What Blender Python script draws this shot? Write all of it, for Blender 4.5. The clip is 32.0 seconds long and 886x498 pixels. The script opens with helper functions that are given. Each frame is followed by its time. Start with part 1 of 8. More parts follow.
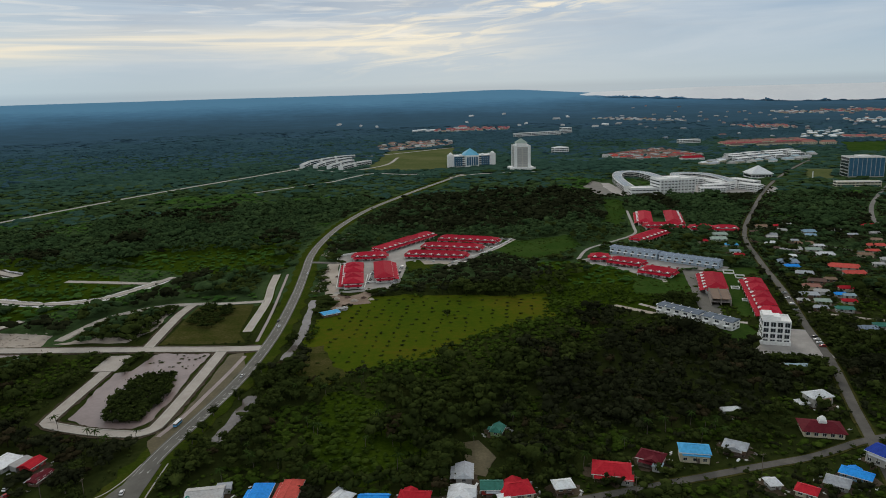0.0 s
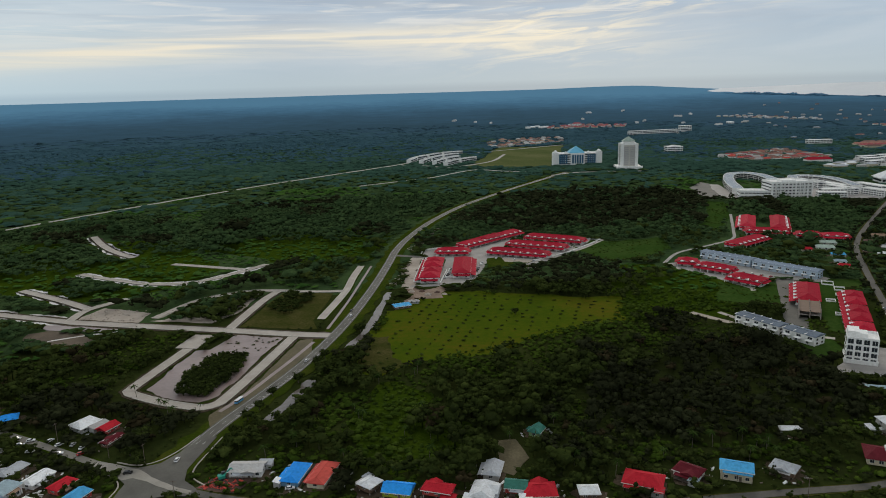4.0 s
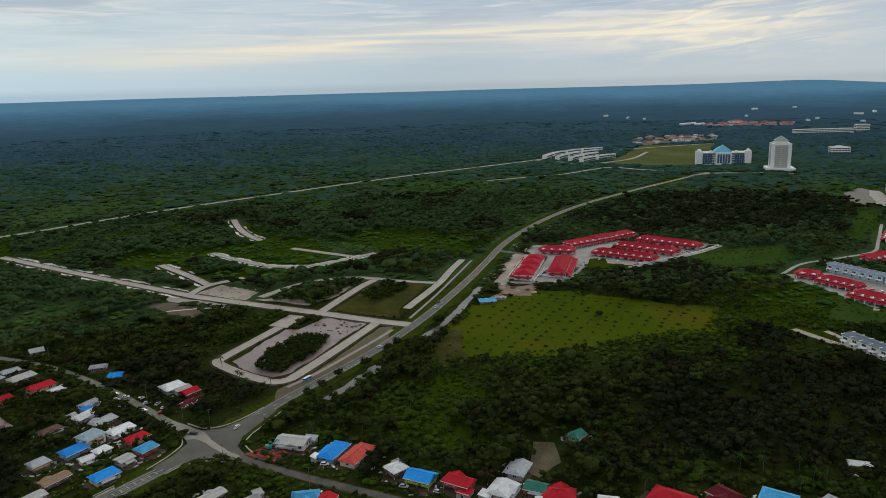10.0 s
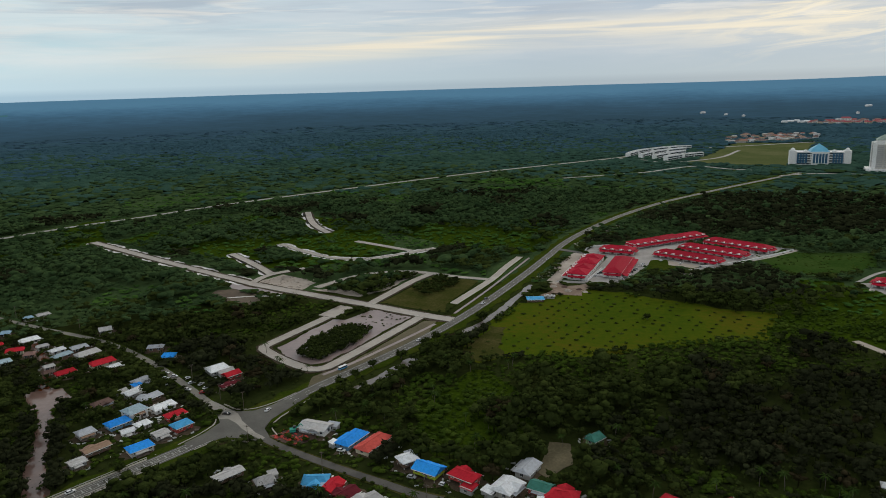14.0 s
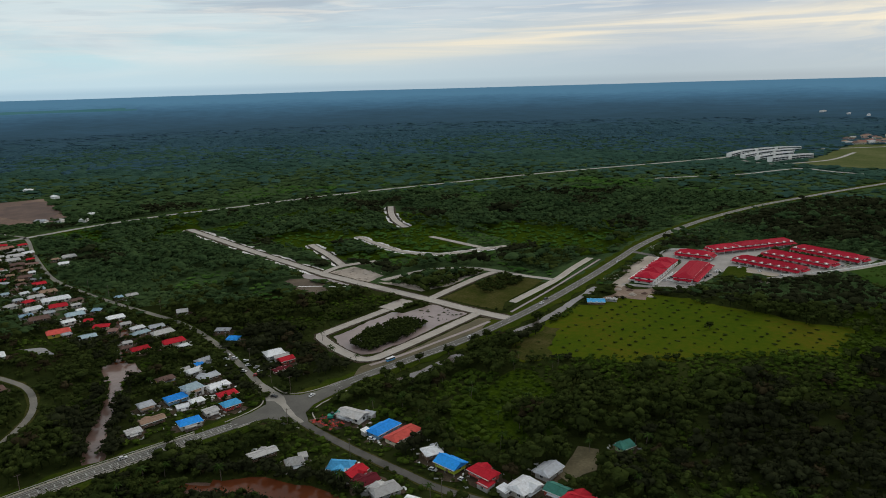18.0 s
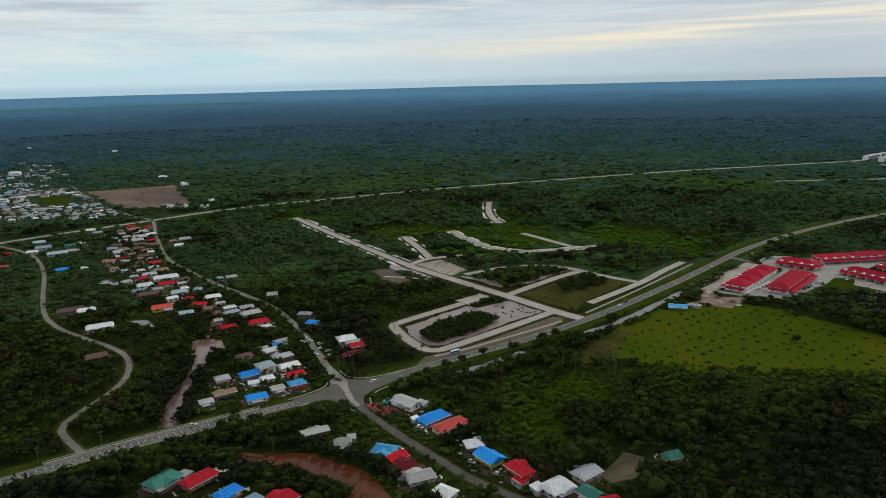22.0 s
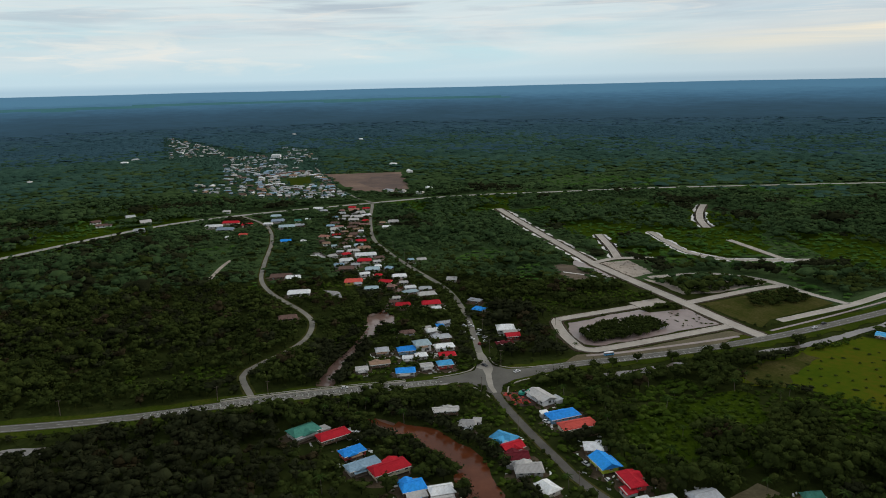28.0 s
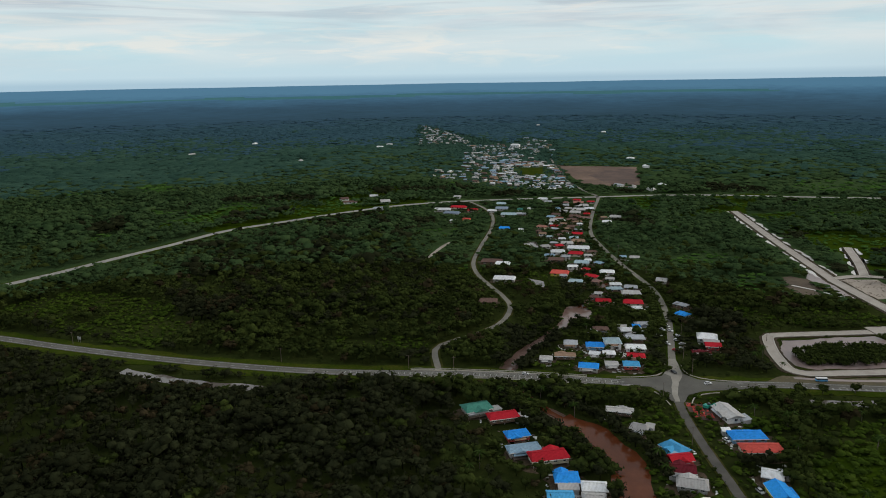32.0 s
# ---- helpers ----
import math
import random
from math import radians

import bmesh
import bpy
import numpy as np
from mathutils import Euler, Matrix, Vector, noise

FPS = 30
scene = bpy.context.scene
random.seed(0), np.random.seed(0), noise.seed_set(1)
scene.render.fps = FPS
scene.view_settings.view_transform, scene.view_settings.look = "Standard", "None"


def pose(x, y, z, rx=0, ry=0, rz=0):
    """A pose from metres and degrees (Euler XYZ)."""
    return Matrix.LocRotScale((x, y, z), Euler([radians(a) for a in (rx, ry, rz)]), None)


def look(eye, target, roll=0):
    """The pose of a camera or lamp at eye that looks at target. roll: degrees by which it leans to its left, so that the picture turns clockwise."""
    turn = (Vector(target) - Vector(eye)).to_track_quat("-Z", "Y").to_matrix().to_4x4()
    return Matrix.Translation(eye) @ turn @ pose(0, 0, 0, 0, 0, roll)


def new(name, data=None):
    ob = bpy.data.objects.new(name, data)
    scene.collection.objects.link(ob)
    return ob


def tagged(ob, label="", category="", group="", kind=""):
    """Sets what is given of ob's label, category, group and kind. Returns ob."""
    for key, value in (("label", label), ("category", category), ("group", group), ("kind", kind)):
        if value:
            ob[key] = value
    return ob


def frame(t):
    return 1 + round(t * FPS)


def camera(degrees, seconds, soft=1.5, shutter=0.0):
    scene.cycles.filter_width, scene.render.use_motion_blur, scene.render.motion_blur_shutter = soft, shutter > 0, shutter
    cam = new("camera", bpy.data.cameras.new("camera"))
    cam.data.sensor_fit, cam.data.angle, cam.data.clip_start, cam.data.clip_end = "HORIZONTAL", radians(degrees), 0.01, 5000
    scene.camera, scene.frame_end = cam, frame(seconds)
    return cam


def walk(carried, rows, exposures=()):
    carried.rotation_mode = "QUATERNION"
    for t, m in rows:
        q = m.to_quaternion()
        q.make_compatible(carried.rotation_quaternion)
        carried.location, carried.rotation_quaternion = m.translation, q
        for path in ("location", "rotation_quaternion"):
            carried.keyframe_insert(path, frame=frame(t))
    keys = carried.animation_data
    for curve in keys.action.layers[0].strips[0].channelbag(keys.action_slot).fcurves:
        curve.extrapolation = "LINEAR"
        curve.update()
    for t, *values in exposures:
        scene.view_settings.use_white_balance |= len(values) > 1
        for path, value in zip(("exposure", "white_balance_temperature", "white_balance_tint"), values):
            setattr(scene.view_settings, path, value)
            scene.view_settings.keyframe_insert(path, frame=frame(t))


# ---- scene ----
cam = camera(64.34, 32.0, soft=0.95)

# seconds, eye, target, lean
PATH = [
    (0, (0.0, 0.0, 150.0), (-0.00, 97.51, 127.84), -1.58),
    (1, (8.1, -1.0, 150.2), (3.87, 96.41, 127.99), -1.61),
    (2, (16.1, -1.6, 150.5), (7.69, 95.57, 128.24), -1.69),
    (3, (24.1, -1.6, 150.5), (11.50, 95.06, 128.24), -1.67),
    (4, (31.8, -1.3, 150.5), (15.29, 94.79, 128.25), -1.60),
    (4.5, (35.7, -0.9, 150.5), (17.29, 94.84, 128.19), -1.55),
    (6.5, (51.3, 1.0, 150.9), (25.72, 95.08, 128.52), -1.52),
    (7, (55.1, 1.6, 150.9), (27.77, 95.18, 128.54), -1.53),
    (8, (62.5, 3.1, 151.0), (31.75, 95.58, 128.62), -1.55),
    (9, (69.9, 5.0, 151.1), (35.83, 96.28, 128.67), -1.53),
    (10, (77.2, 7.2, 151.2), (39.91, 97.16, 128.75), -1.55),
    (11, (84.3, 9.6, 151.1), (43.91, 98.27, 128.57), -1.62),
    (12, (91.5, 12.5, 150.8), (47.99, 99.69, 128.22), -1.63),
    (13, (98.8, 15.4, 150.7), (52.51, 101.08, 128.13), -1.64),
    (14, (106.0, 18.1, 151.0), (57.01, 102.30, 128.34), -1.68),
    (14.5, (109.5, 19.6, 151.1), (59.06, 102.90, 128.46), -1.69),
    (16.5, (122.7, 26.2, 151.4), (66.32, 105.60, 128.73), -1.62),
    (17, (125.8, 27.9, 151.5), (67.97, 106.18, 128.79), -1.62),
    (18, (132.1, 31.4, 151.7), (71.23, 107.39, 128.92), -1.60),
    (18.5, (135.2, 33.1, 151.9), (72.90, 107.92, 129.02), -1.65),
    (19, (138.4, 34.9, 152.0), (74.66, 108.44, 129.12), -1.59),
    (20, (144.6, 38.6, 152.2), (77.96, 109.53, 129.25), -1.52),
    (21, (150.4, 42.6, 152.2), (80.79, 110.64, 129.21), -1.50),
    (22, (156.0, 47.8, 151.8), (82.97, 112.12, 128.86), -1.44),
    (23, (161.1, 53.7, 151.4), (84.81, 114.22, 128.44), -1.59),
    (24, (165.8, 59.3, 151.2), (86.61, 115.79, 128.23), -1.59),
    (25, (170.5, 64.7, 151.2), (88.15, 116.52, 128.23), -1.62),
    (25.5, (172.7, 67.3, 151.1), (88.96, 116.95, 128.13), -1.60),
    (27.5, (180.6, 77.8, 150.8), (91.49, 117.10, 127.86), -1.39),
    (28, (182.7, 80.2, 150.8), (92.41, 116.64, 127.86), -1.33),
    (29, (186.2, 85.3, 150.8), (93.53, 115.05, 127.83), -1.21),
    (30, (189.0, 91.0, 150.8), (94.04, 112.33, 127.74), -1.10),
    (31, (191.9, 97.0, 151.0), (95.42, 109.43, 127.73), -0.97),
    (32, (194.8, 103.0, 151.1), (97.65, 106.44, 127.69), -1.02),
]
walk(cam, [(t, look(eye, target, roll)) for t, eye, target, roll in PATH], [(0, -0.10), (8, -0.12), (16, -0.09), (24, -0.05), (28, -0.06), (32, -0.09)])

# ---- light ----
SUN_AZ, SUN_EL = radians(4.0), radians(24.0)      # sun behind thin cloud, ahead of the first view
world = bpy.data.worlds.new("sky")
world.use_nodes = True
scene.world = world
wn, wl = world.node_tree.nodes, world.node_tree.links
wn.clear()


def wnode(kind, **inputs):
    n = wn.new(kind)
    for k, v in inputs.items():
        n.inputs[k.replace("_", " ")].default_value = v
    return n


def wmath(op, a, b=None, clamp=False):
    n = wn.new("ShaderNodeMath")
    n.operation, n.use_clamp = op, clamp
    for i, v in enumerate((a, b)):
        if v is None:
            continue
        if isinstance(v, (int, float)):
            n.inputs[i].default_value = v
        else:
            wl.new(v, n.inputs[i])
    return n.outputs[0]


def wramp(fac, stops):
    n = wn.new("ShaderNodeValToRGB")
    while len(n.color_ramp.elements) < len(stops):
        n.color_ramp.elements.new(0.5)
    for e, (p, c) in zip(n.color_ramp.elements, stops):
        e.position, e.color = p, (*c, 1)
    wl.new(fac, n.inputs[0])
    return n.outputs[0]


def wmix(fac, a, b):
    n = wn.new("ShaderNodeMix")
    n.data_type = "RGBA"
    for i, v in ((0, fac), (6, a), (7, b)):
        if isinstance(v, (int, float)):
            n.inputs[i].default_value = v
        elif isinstance(v, tuple):
            n.inputs[i].default_value = (*v, 1)
        else:
            wl.new(v, n.inputs[i])
    return n.outputs[2]


coord = wn.new("ShaderNodeTexCoord").outputs["Generated"]
sep = wn.new("ShaderNodeSeparateXYZ")
wl.new(coord, sep.inputs[0])
up = sep.outputs[2]
bearing = wmath("MULTIPLY", wmath("ARCTAN2", sep.outputs[0], sep.outputs[1]), 57.2958)    # degrees to the right of +y
rise = wmath("MULTIPLY", wmath("ARCSINE", up), 57.2958)                                   # degrees over the horizon


def hump(v, centre, width):
    """1 at the centre, falling off on both sides."""
    d = wmath("DIVIDE", wmath("SUBTRACT", v, centre), width)
    return wmath("POWER", 2.71828, wmath("MULTIPLY", wmath("MULTIPLY", d, d), -1.0))


def slope(v, a, b):
    """0 at a, 1 at b, clamped."""
    return wmath("DIVIDE", wmath("SUBTRACT", v, a), b - a, True)


def product(*values):
    out = values[0]
    for v in values[1:]:
        out = wmath("MULTIPLY", out, v)
    return out


def drift(along, tall, detail, seed, lo, hi, twist=0.5, lean=0.0):
    """Cloud cover drawn out sideways: along, tall: cells a degree; cut off between lo and hi."""
    c = wn.new("ShaderNodeCombineXYZ")
    wl.new(wmath("MULTIPLY", bearing, along), c.inputs[0])
    wl.new(wmath("MULTIPLY", wmath("ADD", rise, wmath("MULTIPLY", bearing, lean)), tall), c.inputs[1])
    c.inputs[2].default_value = seed
    n = wn.new("ShaderNodeTexNoise")
    n.inputs["Scale"].default_value, n.inputs["Detail"].default_value = 1.0, detail
    n.inputs["Roughness"].default_value, n.inputs["Distortion"].default_value = 0.56, twist
    wl.new(c.outputs[0], n.inputs["Vector"])
    return slope(n.outputs[0], lo, hi)


# clear air behind the clouds: paler and greener to the west, greyer high up
height = wmath("DIVIDE", rise, 12.0, True)
east = wramp(height, [(0.0, (0.40, 0.50, 0.57)), (0.04, (0.47, 0.58, 0.65)), (0.22, (0.43, 0.55, 0.66)), (0.55, (0.36, 0.48, 0.63)), (0.85, (0.36, 0.46, 0.60)), (1.0, (0.56, 0.57, 0.58))])
west = wramp(height, [(0.0, (0.44, 0.62, 0.74)), (0.04, (0.58, 0.76, 0.85)), (0.25, (0.58, 0.80, 0.86)), (0.6, (0.66, 0.78, 0.82)), (1.0, (0.60, 0.62, 0.63))])
westward = slope(bearing, -22.0, -62.0)
clouds = wmix(westward, east, west)
# high thin grey-white layer
veil = drift(0.045, 0.34, 6.0, 2.3, 0.40, 0.66, 0.7)
clouds = wmix(product(veil, slope(rise, 0.6, 3.0), 0.75), clouds, (0.62, 0.69, 0.75))
pale = drift(0.05, 0.42, 7.0, 7.7, 0.38, 0.62, 0.8)
clouds = wmix(product(pale, westward, slope(rise, 0.8, 2.4), 0.80), clouds, (0.79, 0.86, 0.87))
# darker streaks over the bright band
ridge = drift(0.055, 0.95, 8.0, 4.1, 0.46, 0.64, 0.9)
clouds = wmix(product(ridge, hump(rise, 6.3, 2.2), 0.62), clouds, (0.40, 0.47, 0.56))
# the long warm streak, lower and softer at its western end
sag = wmath("MULTIPLY", slope(bearing, -24.0, -46.0), 1.3)
level = wmath("ADD", rise, sag)
span = product(slope(bearing, -56.0, -34.0), slope(bearing, 8.0, -4.0))
glow = product(hump(level, 3.75, 0.85), span, wmath("ADD", drift(0.05, 1.5, 8.0, 9.2, 0.36, 0.56, 0.7), 0.25))
clouds = wmix(wmath("MULTIPLY", glow, 0.92, True), clouds, (0.95, 0.87, 0.69))
haze = product(hump(level, 3.9, 1.9), slope(bearing, -66.0, -36.0), slope(bearing, 22.0, 0.0), 0.26)
clouds = wmix(haze, clouds, (0.77, 0.75, 0.72))
# broken bright patches towards the hidden sun
puffs = drift(0.16, 1.15, 9.0, 6.4, 0.47, 0.60, 1.0, -0.10)
near_sun = wmath("MAXIMUM", product(hump(bearing, -2.0, 8.0), hump(rise, 4.0, 1.9)), product(hump(bearing, 8.5, 6.0), hump(rise, 6.4, 1.2)))
clouds = wmix(product(puffs, near_sun, 1.0), clouds, (1.0, 0.90, 0.70))
wisps = drift(0.11, 1.7, 9.0, 1.9, 0.52, 0.66, 0.8)
clouds = wmix(product(wisps, hump(rise, 5.6, 2.6), slope(bearing, 14.0, 2.0), 0.62), clouds, (0.84, 0.83, 0.79))
# low cream heaps in the west
heaps = drift(0.17, 1.0, 7.0, 3.6, 0.50, 0.62, 0.6)
clouds = wmix(product(heaps, slope(bearing, -64.0, -78.0), hump(rise, 2.6, 1.3), 0.75), clouds, (0.88, 0.88, 0.83))
nishita = wn.new("ShaderNodeTexSky")
nishita.sky_type, nishita.sun_disc = "NISHITA", False
nishita.sun_elevation, nishita.sun_rotation = SUN_EL, SUN_AZ
bg1, bg2 = wnode("ShaderNodeBackground", Strength=0.08), wnode("ShaderNodeBackground", Strength=1.0)
wl.new(nishita.outputs[0], bg1.inputs[0])
wl.new(clouds, bg2.inputs[0])
both = wn.new("ShaderNodeMixShader")
both.inputs[0].default_value = 0.96
wl.new(bg1.outputs[0], both.inputs[1])
wl.new(bg2.outputs[0], both.inputs[2])
wl.new(both.outputs[0], wn.new("ShaderNodeOutputWorld").inputs[0])

sun = new("sun", bpy.data.lights.new("sun", "SUN"))
sun.data.energy, sun.data.angle, sun.data.color = 1.1, radians(18), (1.0, 0.91, 0.78)
sun.matrix_world = look((math.sin(SUN_AZ) * 50, math.cos(SUN_AZ) * 50, math.tan(SUN_EL) * 50), (0, 0, 0))

# ---- materials ----


def material(name, stops, scale=0.3, fine=3.0, rough=0.8, bump=0.3, metal=0.0, spec=0.5, island=0.0, stain=0.0, dist=0.3, random_ob=0.0, wave=0.0, climb=0.0, leafy=0.0):
    """Surface coloured by a large and a fine noise; island: per-piece variation; wave: ribs that many metres apart
    along local x; climb: how fast the painted haze blue takes over with height.
    """
    m = bpy.data.materials.new(name)
    m.use_nodes = True
    nt = m.node_tree
    n, l = nt.nodes, nt.links
    b = n["Principled BSDF"]
    geo = n.new("ShaderNodeNewGeometry")
    tex = n.new("ShaderNodeTexCoord")

    def noise_at(s, detail=5.0):
        t = n.new("ShaderNodeTexNoise")
        t.inputs["Scale"].default_value, t.inputs["Detail"].default_value, t.inputs["Roughness"].default_value = s, detail, 0.6
        l.new(geo.outputs["Position"], t.inputs["Vector"])
        return t.outputs[0]

    def calc(op, a, c):
        k = n.new("ShaderNodeMath")
        k.operation = op
        for i, v in enumerate((a, c)):
            if isinstance(v, (int, float)):
                k.inputs[i].default_value = v
            else:
                l.new(v, k.inputs[i])
        return k.outputs[0]

    big, small = noise_at(scale), noise_at(fine, 3.0)
    f = calc("ADD", calc("MULTIPLY", big, 1 - dist), calc("MULTIPLY", small, dist))
    if island:
        f = calc("ADD", f, calc("MULTIPLY", calc("SUBTRACT", geo.outputs["Random Per Island"], 0.5), island))
    if random_ob:
        info = n.new("ShaderNodeObjectInfo")
        f = calc("ADD", f, calc("MULTIPLY", calc("SUBTRACT", info.outputs["Random"], 0.5), random_ob))
    # haze blue painted in with height, which grows with distance here
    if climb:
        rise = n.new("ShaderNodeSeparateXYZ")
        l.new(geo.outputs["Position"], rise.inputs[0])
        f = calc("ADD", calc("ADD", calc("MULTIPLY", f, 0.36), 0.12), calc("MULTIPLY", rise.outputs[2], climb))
    ramp = n.new("ShaderNodeValToRGB")
    while len(ramp.color_ramp.elements) < len(stops):
        ramp.color_ramp.elements.new(0.5)
    for i, (e, c) in enumerate(zip(ramp.color_ramp.elements, stops)):
        e.position, e.color = 0.3 + 0.4 * i / max(1, len(stops) - 1), (*c, 1)
    l.new(f, ramp.inputs[0])
    colour = ramp.outputs[0]
    if stain:
        k = n.new("ShaderNodeMix")
        k.data_type, k.blend_type = "RGBA", "MULTIPLY"
        r2 = n.new("ShaderNodeValToRGB")
        r2.color_ramp.elements[0].position, r2.color_ramp.elements[0].color = 0.36, (0.45, 0.40, 0.34, 1)
        r2.color_ramp.elements[1].position, r2.color_ramp.elements[1].color = 0.56, (1, 1, 1, 1)
        l.new(noise_at(0.9, 8.0), r2.inputs[0])
        k.inputs[0].default_value = stain
        l.new(colour, k.inputs[6])
        l.new(r2.outputs[0], k.inputs[7])
        colour = k.outputs[2]
    l.new(colour, b.inputs["Base Color"])
    b.inputs["Roughness"].default_value, b.inputs["Metallic"].default_value = rough, metal
    b.inputs["Specular IOR Level"].default_value = spec
    if leafy:
        u = n.new("ShaderNodeBump")
        u.inputs["Strength"].default_value, u.inputs["Distance"].default_value = 0.9, leafy
        l.new(noise_at(0.75 / leafy, 3.0), u.inputs["Height"])
        l.new(u.outputs[0], b.inputs["Normal"])
    elif bump or wave:
        u = n.new("ShaderNodeBump")
        u.inputs["Strength"].default_value = min(1.0, max(bump, 0.6 if wave else 0))
        u.inputs["Distance"].default_value = 0.12
        h = small
        if wave:
            w = n.new("ShaderNodeTexWave")
            w.bands_direction = "X"
            w.inputs["Scale"].default_value = 0.314 / wave
            l.new(tex.outputs["Object"], w.inputs["Vector"])
            h = calc("ADD", calc("MULTIPLY", w.outputs[0], 0.8), calc("MULTIPLY", small, 0.3))
        l.new(h, u.inputs["Height"])
        l.new(u.outputs[0], b.inputs["Normal"])
    return m


def shades(c, d=0.25):
    return [tuple(v * (1 - d) for v in c), c, tuple(min(0.9, v * (1 + d)) for v in c)]


GROUND = material("undergrowth", [(0.0161, 0.019, 0.0066), (0.0242, 0.033, 0.0085), (0.0414, 0.05, 0.0133)], 0.02, 0.4, 0.85, 0.6, dist=0.45, spec=0.0)
TREES = material("dense_foliage", [(0.0166, 0.0225, 0.0072), (0.0282, 0.0402, 0.0099), (0.0512, 0.0666, 0.0162)], 0.03, 0.2, 0.75, 0.0, island=0.24, dist=0.4, spec=0.0, leafy=0.8)
DARK_TREES = material("dark_mangrove_foliage", [(0.0125, 0.0145, 0.007), (0.0195, 0.023, 0.0105), (0.033, 0.039, 0.017)], 0.03, 0.2, 0.8, 0.0, island=0.24, dist=0.4, spec=0.0, leafy=0.8)
# far forest and plain: haze painted as blue in the base colours
BLUE_TREES = material("hazy_distant_forest", [(0.031, 0.068, 0.086), (0.038, 0.082, 0.104), (0.047, 0.097, 0.122)], 0.004, 0.03, 0.8, 0.0, island=0.18, dist=0.35, spec=0.0, leafy=2.0)
FAR_TREES = material("hazy_far_foliage", [(0.0259, 0.058, 0.0431), (0.0346, 0.074, 0.0539), (0.0464, 0.092, 0.0647)], 0.006, 0.05, 0.8, 0.0, island=0.22, dist=0.35, spec=0.0, leafy=1.6)
HAZE_TREES = material("hazy_blue_forest", [(0.039, 0.080, 0.112), (0.053, 0.114, 0.172), (0.078, 0.182, 0.285), (0.116, 0.265, 0.400)], 0.0016, 0.014, 0.8, 0.0, island=0.10, dist=0.4, spec=0.0, climb=0.0044)
PLAIN = material("hazy_far_plain", [(0.055, 0.165, 0.190), (0.070, 0.190, 0.210), (0.085, 0.215, 0.225)], 0.002, 0.02, 0.9, 0.0, dist=0.4, spec=0.0)
DRY_TREES = material("dry_brown_foliage", [(0.0161, 0.014, 0.007), (0.0299, 0.025, 0.012), (0.0529, 0.042, 0.022)], 0.05, 0.3, 0.8, 0.0, island=0.25, dist=0.4, spec=0.0, leafy=0.8)
BUSH = material("bright_scrub", [(0.0187, 0.0333, 0.0054), (0.035, 0.0598, 0.0081), (0.0625, 0.0921, 0.0144)], 0.04, 0.4, 0.7, 0.0, island=0.26, dist=0.45, spec=0.0, leafy=0.5)
# mid-distance copies of trees and scrub, tinted to stand for haze
MID_TREES = material("hazy_mid_foliage", [(0.0224, 0.0426, 0.0166), (0.0366, 0.0644, 0.0248), (0.0566, 0.0911, 0.0331)], 0.012, 0.12, 0.8, 0.0, island=0.24, dist=0.4, spec=0.0, leafy=1.0)
MID_BUSH = material("hazy_mid_scrub", [(0.0246, 0.062, 0.0133), (0.0426, 0.095, 0.019), (0.065, 0.122, 0.0266)], 0.02, 0.2, 0.8, 0.0, island=0.26, dist=0.4, spec=0.0, leafy=0.8)
GRASS = material("rough_grass", [(0.0179, 0.034, 0.0038), (0.0347, 0.052, 0.0066), (0.0694, 0.07, 0.0133)], 0.05, 0.7, 0.9, 0.6, dist=0.45, spec=0.0)
# grass of the far fields, paled in the base colour for haze
FIELD = material("hazy_grass_field", [(0.055, 0.080, 0.028), (0.095, 0.110, 0.042), (0.145, 0.145, 0.070)], 0.01, 0.2, 0.9, 0.5, dist=0.35, spec=0.0)
PLOT = material("rank_brown_grass", [(0.022, 0.036, 0.006), (0.050, 0.052, 0.014), (0.095, 0.078, 0.032)], 0.06, 0.6, 0.9, 0.6, dist=0.45, spec=0.0)
YARD = material("trodden_brown_earth", [(0.045, 0.034, 0.022), (0.080, 0.060, 0.040), (0.130, 0.100, 0.070)], 0.15, 1.1, 0.9, 0.5, dist=0.45, spec=0.05)
LUSH = material("lush_open_grass", [(0.018, 0.044, 0.008), (0.032, 0.064, 0.012), (0.056, 0.084, 0.022)], 0.03, 0.4, 0.9, 0.6, dist=0.45, spec=0.0)
MEADOW = material("yellow_green_meadow", [(0.032, 0.066, 0.005), (0.060, 0.083, 0.006), (0.105, 0.081, 0.010)], 0.012, 0.25, 0.9, 0.6, dist=0.35, spec=0.0)
SCRUB_FLOOR = material("low_green_growth", [(0.0144, 0.0255, 0.0029), (0.0288, 0.051, 0.0038), (0.0552, 0.0804, 0.0076)], 0.05, 0.45, 0.9, 0.8, dist=0.5, spec=0.0)
DRY = material("dry_verge", [(0.050, 0.044, 0.020), (0.088, 0.072, 0.032), (0.145, 0.118, 0.062)], 0.08, 0.8, 0.9, 0.5, dist=0.45)
SOIL = material("red_soil", [(0.045, 0.024, 0.017), (0.082, 0.044, 0.030), (0.150, 0.088, 0.062)], 0.04, 0.6, 0.9, 0.5)
PLOT_SOIL = material("brown_bare_soil", [(0.050, 0.034, 0.020), (0.085, 0.060, 0.036), (0.135, 0.100, 0.066)], 0.06, 0.6, 0.9, 0.5)
SITE = material("cleared_red_earth", [(0.070, 0.038, 0.024), (0.115, 0.064, 0.040), (0.200, 0.120, 0.080)], 0.02, 0.25, 0.9, 0.5)
TIP = material("orange_tipped_soil", [(0.105, 0.066, 0.043), (0.175, 0.118, 0.080), (0.275, 0.200, 0.150)], 0.09, 0.6, 0.9, 0.5)
SAND = material("pale_sand", [(0.24, 0.20, 0.16), (0.34, 0.29, 0.24), (0.46, 0.40, 0.34)], 0.05, 0.6, 0.9, 0.4)
